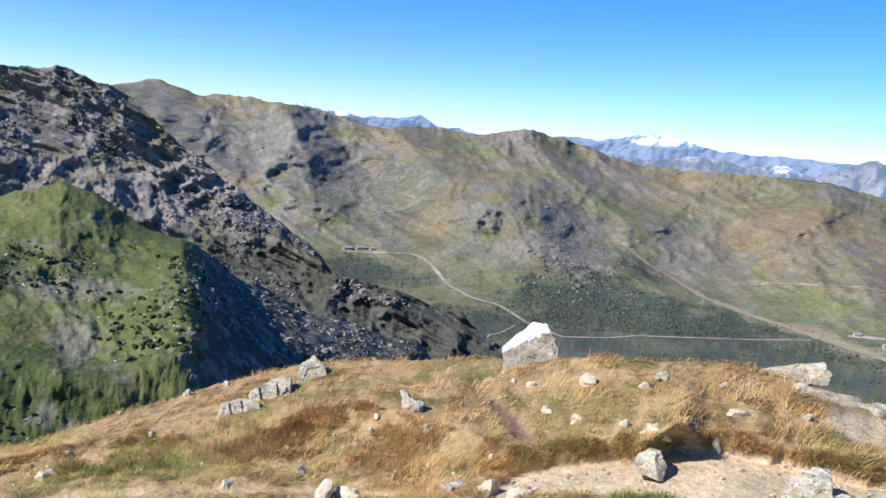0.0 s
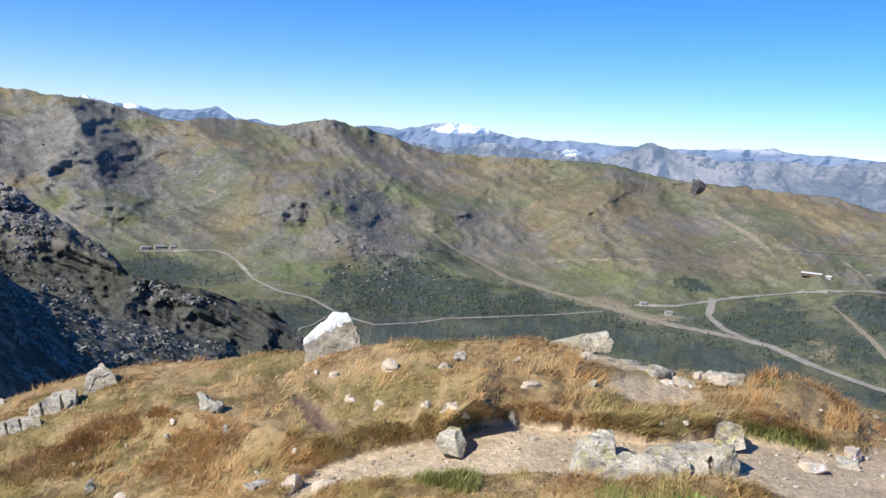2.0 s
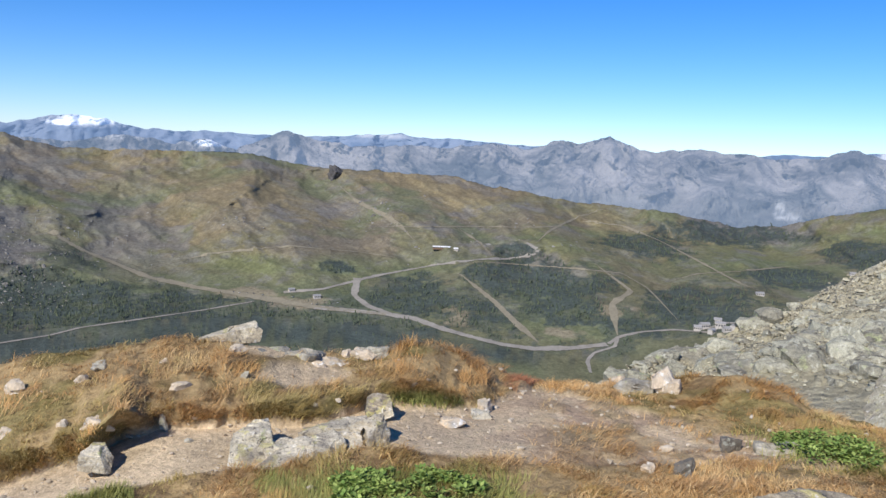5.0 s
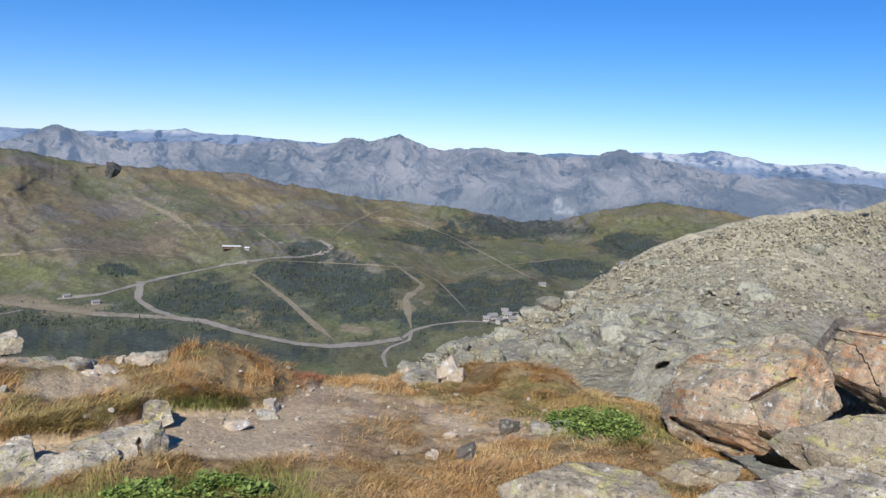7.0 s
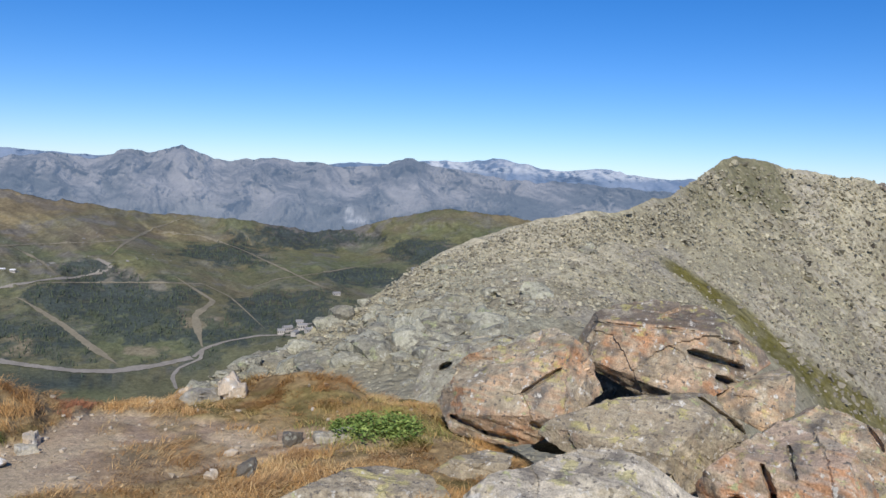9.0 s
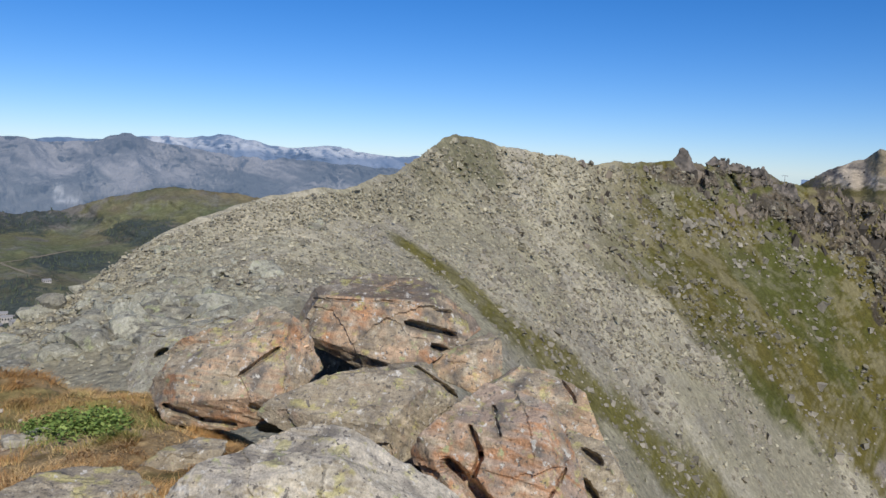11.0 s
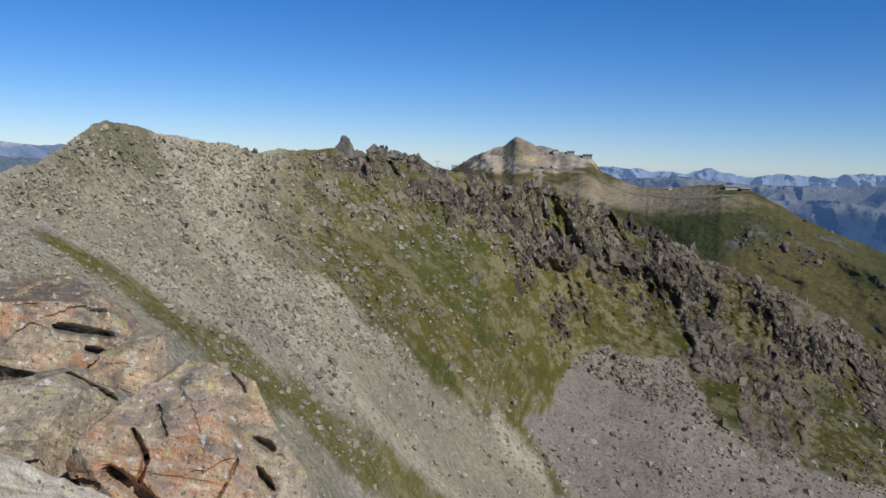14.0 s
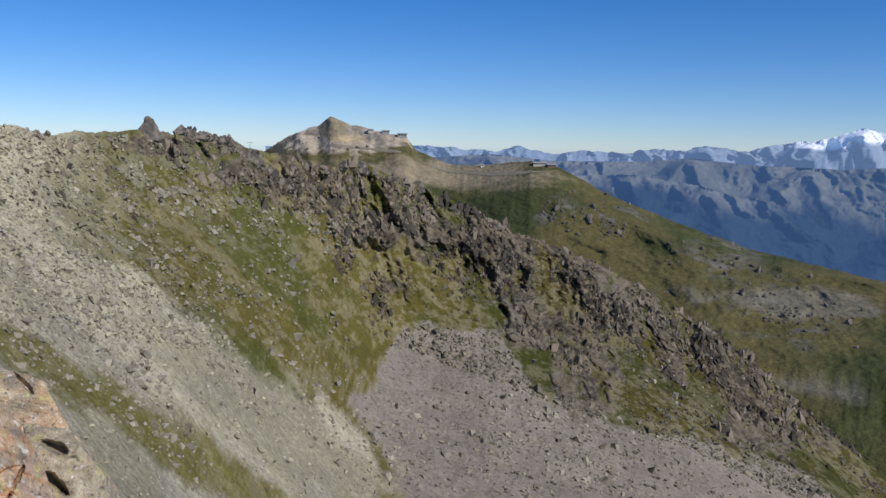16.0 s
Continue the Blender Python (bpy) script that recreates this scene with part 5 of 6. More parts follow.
# ---- many small pieces, joined ----
def scatter(name, shapes, pts, sizes, colors, material, label, squash=(0.6, 1.0), upright=False, seed=1, sink=0.25):
    """One joined mesh of many stones."""
    rng = np.random.default_rng(seed)
    V, F, C, base = [], [], [], 0
    kinds = rng.integers(0, len(shapes), len(pts))
    for k, (p, f) in enumerate(shapes):
        sel = np.nonzero(kinds == k)[0]
        if not len(sel):
            continue
        n = len(sel)
        th = rng.uniform(0, 2 * np.pi, n)
        c, s = np.cos(th), np.sin(th)
        sx, sy, sz = sizes[sel], sizes[sel] * rng.uniform(0.6, 1.0, n), sizes[sel] * rng.uniform(*squash, n)
        q = np.repeat(p[None], n, 0) * np.stack([sx, sy, sz], 1)[:, None]
        lean = rng.normal(0, 0.25, (n, 2))
        q[..., 0] += lean[:, :1] * q[..., 2]
        q[..., 1] += lean[:, 1:] * q[..., 2]
        q = np.stack([q[..., 0] * c[:, None] - q[..., 1] * s[:, None], q[..., 0] * s[:, None] + q[..., 1] * c[:, None], q[..., 2] + (sz * (0.5 - sink))[:, None]], -1)
        q += pts[sel][:, None]
        V.append(q.reshape(-1, 3))
        F.append((f[None] + (np.arange(n) * len(p))[:, None, None] + base).reshape(-1, 3))
        C.append(np.repeat(colors[sel], len(p), 0))
        base += n * len(p)
    ob = new(name, mesh_from(name, np.concatenate(V), np.concatenate(F), material, np.clip(np.concatenate(C), 0.005, 0.95), shade=False))
    return tagged(ob, label, kind="stuff")


def blocks(n, seed):
    """Skewed angular blocks of twelve triangles."""
    rng = np.random.default_rng(seed)
    c = np.array([(x, y, z) for x in (-.5, .5) for y in (-.5, .5) for z in (-.5, .5)])
    f = np.array([(0, 1, 3), (0, 3, 2), (4, 6, 7), (4, 7, 5), (0, 4, 5), (0, 5, 1), (2, 3, 7), (2, 7, 6), (0, 2, 6), (0, 6, 4), (1, 5, 7), (1, 7, 3)])
    out = []
    for _ in range(n):
        p = c * (1 - 0.55 * (c[:, 2:] > 0) * rng.uniform(0, 1, (8, 1))) + rng.normal(0, 0.13, (8, 3))
        out.append((p @ np.array(Euler(rng.uniform(-0.5, 0.5, 3)).to_matrix()), f))
    return out


def shapes_of(level, n, seed, **how):
    return [rock_shape(seed + i, (1, 1, 1), level, **how) for i in range(n)]


rng = np.random.default_rng(3)
# scree on the ridge
keep = (r_info["top"] - r_info["el"] > 0.22) & (r_info["el"] > -26) & (r_info["az"] > 53) & (r_info["az"] < 156)
area = np.where(keep, (1.0 / np.clip(r_info["d"], 20, 120)) ** 0.15, 0)
r_col = np.clip(scree_cover(r_pts, r_info), 0, 1)
stony = 1 - np.clip(r_info["turf"], 0, 1) * (1 - 0.5 * smooth(0.1, 0.35, fbm(r_pts, 14, 4, 0.6, False, 37)))
stony *= 1 - 0.25 * smooth(79, 75, r_info["az"]) * smooth(-7.5, -9, r_info["el"])
area *= stony
idx = rng.choice(len(r_pts), 44000, p=area / area.sum())
pts = r_pts[idx] + rng.normal(0, 0.3, (len(idx), 3)) * (1, 1, 0)
d = r_info["d"][idx]
size = np.clip(rng.lognormal(-1.95, 0.45, len(idx)), 0.05, 0.7) * np.clip(d / 80, 0.3, 2.4) * np.where(d > 90, 1.3, 1.0)
tone = mixc(np.broadcast_to(np.array((0.52, 0.475, 0.34)), pts.shape), np.array((0.28, 0.25, 0.185)), rng.uniform(0, 1, len(idx)))
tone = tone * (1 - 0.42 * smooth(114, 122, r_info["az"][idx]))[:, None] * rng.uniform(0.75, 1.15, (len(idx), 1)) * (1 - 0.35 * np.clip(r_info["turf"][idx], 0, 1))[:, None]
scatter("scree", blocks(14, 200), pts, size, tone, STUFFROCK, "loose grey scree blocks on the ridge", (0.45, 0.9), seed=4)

# crags along the crest and in the wall of the bowl
CRAGS = [(a, e, da, de, int(46 * da * de)) for a, e, da, de in CRAG_ZONES] + [(99, 0.1, 3, 0.4, 30), (101, -4, 4, 2.4, 110), (107.6, 0.4, 2.2, 0.35, 60), (110.5, -0.4, 1.6, 0.4, 50)]
P = []
for a, e, da, de, count in CRAGS:
    for _ in range(int(3.2 * count)):
        hit, nor = on_ground(RIDGE_TREE, a + rng.normal() * da * 0.6, e + rng.normal() * de * 0.6)
        if hit is not None:
            P.append(hit[:])
P = np.array(P)
P = P[fbm(P, 13, 4, 0.6, False, 39) + rng.normal(0, 0.06, len(P)) > -0.02]
Pa, Pe = np.degrees(np.arctan2(P[:, 0], P[:, 1])), np.degrees(np.arctan2(P[:, 2] - EYE, np.hypot(P[:, 0], P[:, 1])))
foot = np.interp(Pa, [112, 119.2, 121.1, 127.7, 130.2, 136.4, 141.2, 148.6, 156], [-15, -14.5, -11.6, -11.9, -15.2, -17.8, -18.2, -20.2, -25])
P = P[Pe > foot]
Z = np.clip(rng.lognormal(-0.95, 0.65, len(P)), 0.15, 2.0) * np.where(P[:, 0] ** 2 + P[:, 1] ** 2 < 150 ** 2, 0.55, 1.0)
tone = mixc(np.broadcast_to(np.array((0.255, 0.212, 0.16)), P.shape), np.array((0.072, 0.062, 0.05)), smooth(-0.45, 0.2, fbm(P, 18, 3, 0.6, False, 40) + rng.normal(0, 0.25, len(P))))
scatter("crag_rocks", blocks(16, 240), P, Z, tone, STUFFROCK, "dark jagged crag rocks in the bowl's wall", (0.9, 2.3), seed=5, sink=0.44)
P = []
for a, e, da, de, count in ((135.4, -4.6, 2.0, 1.1, 260), (131.4, -4.2, 1.2, 1.0, 110), (142, -7.2, 2.4, 1.3, 220), (146, -9.8, 3.5, 1.6, 260), (116, -0.4, 2.4, 0.6, 60), (113.5, -0.6, 1.6, 0.5, 50)):
    for _ in range(count):
        hit, nor = on_ground(STATION_TREE, a + rng.normal() * da * 0.6, e + rng.normal() * de * 0.6)
        if hit is not None:
            P.append(hit[:])
P = np.array(P)
P = P[fbm(P, 40, 4, 0.6, False, 39) > -0.08]
Z = np.clip(rng.lognormal(0.2, 0.7, len(P)), 0.4, 6)
scatter("massif_rocks", shapes_of(1, 10, 250, cuts=8, skew=0.5, rough=0.0), P, Z, mixc(np.broadcast_to(np.array((0.22, 0.19, 0.155)), P.shape), np.array((0.09, 0.08, 0.068)), rng.uniform(0, 1, len(P))), STUFFROCK, "grey rocks breaking through the massif's turf", (0.6, 1.6), seed=8, sink=0.42)
# pale stones strewn over the bowl's turf and the foot of the fan
P = []
for a, e, da, de, count in ((104, -5, 4, 2.2, 340), (108, -4, 4, 2.5, 260), (112, -9, 4, 2.5, 120), (114.5, -5.5, 2.5, 1.5, 160), (127, -19, 6, 2.2, 900), (134, -21, 6, 2.0, 500), (122, -20.5, 4, 2.0, 300), (110, -18, 6, 3.5, 500), (141, -14, 4, 2, 160), (99, -10.5, 4, 2.5, 1000), (105, -14, 4, 3, 1300), (111, -17.5, 4, 2.5, 900), (93, -7, 4, 2, 500)):
    for _ in range(count):
        hit, nor = on_ground(RIDGE_TREE, a + rng.normal() * da * 0.7, e + rng.normal() * de * 0.7)
        if hit is not None:
            P.append(hit[:])
P = np.array(P)
P = P[fbm(P, 16, 4, 0.6, False, 29) > -0.16]
scatter("strewn_stones", blocks(12, 280), P, np.clip(rng.lognormal(-0.95, 0.6, len(P)), 0.15, 1.8) * np.clip(np.hypot(P[:, 0], P[:, 1]) / 170, 0.2, 1), mixc(np.broadcast_to(np.array((0.40, 0.36, 0.28)), P.shape), np.array((0.20, 0.18, 0.14)), rng.uniform(0, 1, len(P))), STUFFROCK, "pale stones strewn over the bowl's turf and scree", (0.5, 1.0), seed=11, sink=0.3)
P, Z = [], []
for a, e, da, de, count in ((70, -11, 5, 2.2, 330), (62, -12.6, 3, 1.0, 130), (57, -14.2, 2, 0.8, 60), (76, -8, 2.5, 1.4, 30), (81.2, -4.6, 0.9, 0.5, 12), (72.5, -6.4, 1.0, 0.7, 14)):
    for _ in range(count):
        hit, nor = on_ground(RIDGE_TREE, a + rng.normal() * da * 0.55, e + rng.normal() * de * 0.55)
        if hit is not None:
            P.append(hit[:])
            Z.append(rng.lognormal(-0.35, 0.7))
P, Z = np.array(P), np.clip(np.array(Z), 0.2, 2.6)
scatter("lichened_slabs", shapes_of(2, 10, 260, cuts=10, skew=0.5, rough=0.02, chips=8, chip=0.12), P, Z, mixc(np.broadcast_to(np.array((0.47, 0.45, 0.34)), P.shape), np.array((0.27, 0.25, 0.19)), rng.uniform(0, 1, len(P))), LICHENROCK, "grey-green lichened slabs on the near side of the ridge", (0.35, 0.8), seed=9, sink=0.55)
P, Z = [], []
for a, e, da, de, count in ((15.0, -7.2, 3.6, 2.4, 480), (38.6, -4.5, 2.2, 0.7, 110), (1, -4.2, 3.2, 0.8, 120), (-6, -3, 5, 1.6, 260), (30, -5.3, 1.8, 0.5, 50), (13.5, -2.9, 2, 0.4, 50), (24, -6, 8, 2.5, 120), (46, -5.5, 8, 1.6, 100), (17, -10, 3, 1.2, 120)):
    for _ in range(count):
        hit, nor = on_ground(VALLEY_TREE, a + rng.normal() * da * 0.6, e + rng.normal() * de * 0.6)
        if hit is not None:
            P.append(hit[:])
            Z.append(rng.lognormal(0.95, 0.5))
P, Z = np.array(P), np.array(Z)
scatter("slope_rocks", blocks(12, 270), P, Z, mixc(np.broadcast_to(np.array((0.32, 0.305, 0.275)), P.shape), np.array((0.17, 0.16, 0.145)), rng.uniform(0, 1, len(P))), STUFFROCK, "grey rock outcrops strewn over the far slope", (0.4, 0.9), seed=10, sink=0.4)
# pinnacles on the crest
PINNACLES = [(105.05, 0.3, 5.4, 5.4), (98.5, 0.3, 1.6, 1.0), (102.6, 0.1, 1.6, 0.9), (117.2, -1.5, 4.2, 3.4), (118.4, -1.6, 4.0, 3.0), (122.2, -2.8, 4.6, 3.2), (120.4, -2.2, 3.0, 2.2), (124.6, -4.2, 3.4, 2.6), (127.6, -5.4, 3.2, 2.4)]
PINNACLES += [(106.9 + 0.42 * k, 0.65 - 0.028 * k * k ** 0.75, random.uniform(1.7, 3.4), random.uniform(1.6, 3.3)) for k in range(18)]
for i, (a, e, w, h) in enumerate(PINNACLES):
    hit, nor = on_ground(RIDGE_TREE, a, e - 0.25)
    if hit is not None:
        stone("rock_pinnacle", hit, (w, w * 0.8, h * 1.35), (random.uniform(-6, 6), random.uniform(-14, 4), -a + random.uniform(-30, 30)), 270 + i, STUFFROCK, "dark jagged rock pinnacle on the ridge crest", "rock", "pinnacles on the ridge crest", level=4, sink=0.28, cuts=4, rough=0.03, skew=0.35, chips=14, chip=0.07,
              cover=lambda p: mixc(np.broadcast_to(np.array((0.24, 0.205, 0.17)), p.shape), np.array((0.10, 0.09, 0.078)), smooth(-0.2, 0.3, fbm(p, 1.2, 4, 0.6, False, 3))),
              planes=(((0.8, 0, 0.6), 0.5), ((-0.8, 0, 0.6), 0.5), ((0, 0.8, 0.6), 0.5), ((0, -0.8, 0.6), 0.52)) if i == 0 else (((0.88, 0.1, 0.45), 0.62), ((-0.7, 0.1, 0.7), 0.58), ((0.1, -0.85, 0.4), 0.64), ((0, 0.8, 0.5), 0.6)))

# pebbles on the path
sel = np.nonzero((k_info["dirt"] > 0.5) & (k_info["az"] > 8) & (k_info["az"] < 74) & (k_info["d"] > 4.5) & (k_info["d"] < 9))[0]
idx = rng.choice(sel, 480)
pts = k_pts[idx] + rng.normal(0, 0.02, (480, 3)) * (1, 1, 0)
tone = mixc(np.broadcast_to(np.array((0.6, 0.51, 0.39)), pts.shape), np.array((0.38, 0.31, 0.22)), rng.uniform(0, 1, 480))
scatter("pebbles", shapes_of(1, 6, 300, cuts=3, rough=0.0), pts, np.clip(rng.lognormal(-3.9, 0.55, 480), 0.008, 0.09), tone, PEBBLE, "pale pebbles strewn on the dirt path", (0.4, 0.8), seed=6, sink=0.2)

sel = np.nonzero((k_info["dirt"] < 0.4) & (k_info["az"] > -22) & (k_info["az"] < 72) & (k_info["d"] > 5.2) & (k_info["d"] < 9.6))[0]
idx = rng.choice(sel, 80)
pts = k_pts[idx]
tone = mixc(np.broadcast_to(np.array((0.66, 0.57, 0.44)), pts.shape), np.array((0.42, 0.36, 0.28)), rng.uniform(0, 1, 80))
scatter("small_stones", shapes_of(2, 6, 330, cuts=5, rough=0.02), pts, np.clip(rng.lognormal(-3.2, 0.45, 80), 0.02, 0.09), tone, PEBBLE, "small pale stones lying in the dry grass", (0.6, 1.0), seed=12, sink=0.2)

# ---- grass ----
GRASSMAT = surface("dry_grass_blades", None, 0.75, ((0.4, 0.12),), None, 0.25)
gb = GRASSMAT.node_tree.nodes["Principled BSDF"]
gb.inputs["Subsurface Weight"].default_value = 0.0


def grass(name, roots, lengths, widths, tone, label, wind=(0.55, -0.1), flat=0.55, seed=7):
    """Bent blades in one joined mesh."""
    rng = np.random.default_rng(seed)
    n = len(roots)
    sway = np.stack([fbm(roots, 0.5, 3, 0.6, False, 51), fbm(roots, 0.5, 3, 0.6, False, 52)], 1) * 2.4 + wind + rng.normal(0, 0.65, (n, 2))
    sway /= np.linalg.norm(sway, axis=1)[:, None] + 1e-6
    lie = np.clip(flat + 0.35 * fbm(roots, 0.35, 2, 0.5, False, 53) + rng.normal(0, 0.12, n), 0.3, 0.985)
    side = np.stack([-sway[:, 1], sway[:, 0], np.zeros(n)], 1)
    face = rng.uniform(-1, 1, n)[:, None] * 0.6
    side = side + np.concatenate([sway * face, np.zeros((n, 1))], 1)
    out = np.concatenate([sway, np.zeros((n, 1))], 1)
    up = np.array((0, 0, 1.0))
    mid = roots + lengths[:, None] * (0.5 * lie[:, None] * 0.8 * out + 0.5 * np.sqrt(1 - (0.8 * lie[:, None]) ** 2) * up)
    tip = mid + lengths[:, None] * 0.5 * (lie[:, None] * out + (np.sqrt(1 - lie[:, None] ** 2) - 0.35 * lie[:, None]) * up)
    w = widths[:, None] * side * 0.5
    v = np.stack([roots - w, roots + w, mid - w * 0.8, mid + w * 0.8, tip], 1).reshape(-1, 3)
    b = np.arange(n)[:, None] * 5
    f = np.concatenate([b + (0, 1, 3), b + (0, 3, 2), b + (2, 3, 4)])
    c = np.repeat(tone, 5, 0)
    return tagged(new(name, mesh_from(name, v, f, GRASSMAT, np.clip(c, 0.005, 0.9), shade=True)), label, kind="stuff")


def knoll_points(n, weight, seed):
    rng = np.random.default_rng(seed)
    w = weight / weight.sum()
    i = rng.choice(len(k_pts), n, p=w)
    return k_pts[i] + rng.normal(0, 0.012, (n, 3)) * (1, 1, 0), i


cell = k_info["d"] ** 2 * 1.0
seen = (k_info["az"] > -24) & (k_info["az"] < 79) & (k_info["d"] > 5.0) & (k_info["d"] < 11)
clump = smooth(-0.35, 0.3, fbm(k_pts, 0.2, 3, 0.6, False, 61) + 0.4 * fbm(k_pts, 0.9, 2, 0.5, False, 62))
w = np.where(seen, (1 - k_info["dirt"]) ** 2 * (0.05 + clump ** 1.8), 0)
roots, i = knoll_points(230000, w, 8)
rng = np.random.default_rng(9)
a, e = k_info["az"][i], k_info["el"][i]
n1 = fbm(roots, 1.1, 3, 0.6, False, 63)
n2 = fbm(roots, 0.3, 3, 0.6, False, 64)
tone = mixc(np.broadcast_to(np.array((0.54, 0.305, 0.11)), roots.shape), np.array((0.74, 0.515, 0.25)), smooth(-0.35, 0.55, n2 + rng.normal(0, 0.35, len(i))))
olive = smooth(0.05, 0.4, n1 + 0.5 * n2 + 0.35 * smooth(12, -10, a) * smooth(-18, -23, e) + rng.normal(0, 0.12, len(i)))
tone = mixc(tone, np.array((0.36, 0.31, 0.10)), 0.65 * olive)
brown = smooth(0.05, 0.3, fbm(roots, 0.2, 3, 0.6, False, 65) + rng.normal(0, 0.08, len(i)))
tone = mixc(tone, np.array((0.34, 0.19, 0.085)), 0.55 * brown)
hump = patch(dict(az=a, el=e), 43.5, -14.8, 4.6, 1.9, 0.4 * n2)
hump2 = patch(dict(az=a, el=e), 63.5, -14.6, 4.2, 1.5, 0.4 * n2)
tone = mixc(tone, np.array((0.50, 0.27, 0.095)), 0.75 * np.maximum(hump * smooth(-0.1, 0.3, n2 + 0.2), hump2))
tone = mixc(tone, np.array((0.30, 0.10, 0.06)), 0.8 * patch(dict(az=a, el=e), 49.3, -15.2, 1.3, 1.0, 0.4 * n2))
tone = mixc(tone, np.array((0.10, 0.14, 0.03)), 0.8 * patch(dict(az=a, el=e), 42.5, -17.2, 3.0, 0.7, 0.4 * n2))
for ga, ge, gda, gde in ((43.0, -23.0, 8.5, 1.8), (69.4, -17.3, 4.0, 1.0), (21.5, -22.6, 3.2, 0.8), (-14, -23.5, 8, 1.2)):
    tone = mixc(tone, np.array((0.30, 0.33, 0.09)), 0.7 * patch(dict(az=a, el=e), ga, ge, gda, gde, 0.9 * n2 + rng.normal(0, 0.2, len(i)), 0.6))
tone *= rng.uniform(0.65, 1.2, (len(i), 1))
length = rng.uniform(0.03, 0.095, len(i)) * (0.45 + 1.0 * clump[i]) * (1 + 0.55 * hump + 0.2 * hump2)
grass("dry_grass", roots, length, rng.uniform(0.002, 0.0048, len(i)), tone, "dry golden mountain grass matted by the wind", flat=0.97, seed=10)


# green leafy herbs
def herbs(az, el, da, de, count, seed, label, leaf=(0.03, 0.06)):
    rng = np.random.default_rng(seed)
    root = []
    while len(root) < count:
        r, t = math.sqrt(rng.uniform()), rng.uniform(0, 2 * math.pi)
        hit, _ = on_ground(KNOLL_TREE, az + da * r * math.cos(t), el + de * r * math.sin(t))
        if hit is not None and fbm(np.array([hit[:]]), 0.22, 3, 0.6, False, 66)[0] + 0.3 * (0.7 - r) > rng.normal(0, 0.08):
            root.append(hit[:])
    root = np.array(root)
    n = count
    out = rng.normal(size=(n, 3)) * (1, 1, 0)
    out /= np.linalg.norm(out, axis=1)[:, None]
    side = np.stack([-out[:, 1], out[:, 0], np.zeros(n)], 1)
    L = rng.uniform(*leaf, n)[:, None]
    up = rng.uniform(0.1, 0.9, n)[:, None]
    base = root + np.concatenate([np.zeros((n, 2)), rng.uniform(0.01, 0.075, (n, 1))], 1)
    ax = out * np.sqrt(1 - up ** 2 * 0.8) + np.array((0, 0, 1.0)) * up
    v = np.stack([base, base + ax * L * 0.45 + side * L * 0.36, base + ax * L + (0, 0, -0.006), base + ax * L * 0.45 - side * L * 0.36, base + ax * L * 0.5 + np.array((0, 0, -0.006))], 1).reshape(-1, 3)
    b = np.arange(n)[:, None] * 5
    f = np.concatenate([b + (0, 1, 4), b + (1, 2, 4), b + (2, 3, 4), b + (3, 0, 4)])
    tone = mixc(np.broadcast_to(np.array((0.13, 0.21, 0.045)), root.shape), np.array((0.36, 0.43, 0.12)), rng.uniform(0, 1, n) ** 1.6) * rng.uniform(0.7, 1.2, (n, 1))
    return tagged(new("green_herbs", mesh_from("green_herbs", v, f, GRASSMAT, np.repeat(tone, 5, 0))), label, kind="stuff")


herbs(43.0, -23.3, 6.5, 1.6, 7000, 21, "low patch of bright green leafy herbs in the turf", (0.018, 0.045))
herbs(69.4, -17.3, 3.2, 0.9, 2200, 22, "green leafy herbs beside the boulders", (0.018, 0.045))

# upright green tufts
for k, (a, e, da, de, count) in enumerate(((21.3, -22.6, 2.2, 0.6, 2600), (41.0, -22.9, 8.0, 1.5, 6000), (42.5, -17.2, 3.2, 0.5, 2200), (-3, -22.5, 12, 1.6, 2500), (68.5, -17.6, 4.5, 0.8, 2000))):
    rng = np.random.default_rng(90 + k)
    wt = patch(k_info, a, e, da, de, 0.8 * fbm(k_pts, 0.3, 3, 0.6, False, 67)) * (1 - k_info["dirt"])
    roots, i = knoll_points(count, wt, 95 + k)
    tone = mixc(np.broadcast_to(np.array((0.20, 0.24, 0.06)), roots.shape), np.array((0.40, 0.36, 0.12)), rng.uniform(0, 1, count)) * rng.uniform(0.6, 1.2, (count, 1))
    grass("green_grass", roots, rng.uniform(0.04, 0.11, count), rng.uniform(0.002, 0.0045, count), tone, "upright olive-green grass tufts in the dry turf", flat=0.5, seed=96 + k)

# ---- roads and pistes in the valley ----
GRAVEL = surface("gravel_track", (0.30, 0.275, 0.235), 0.95, ((25.0, 0.2), (4.0, 0.12)), None, 0.1)
PISTE = surface("bare_piste", (0.26, 0.23, 0.165), 0.95, ((25.0, 0.15), (4.0, 0.15)), None, 0.1)


ROAD_LINES = []


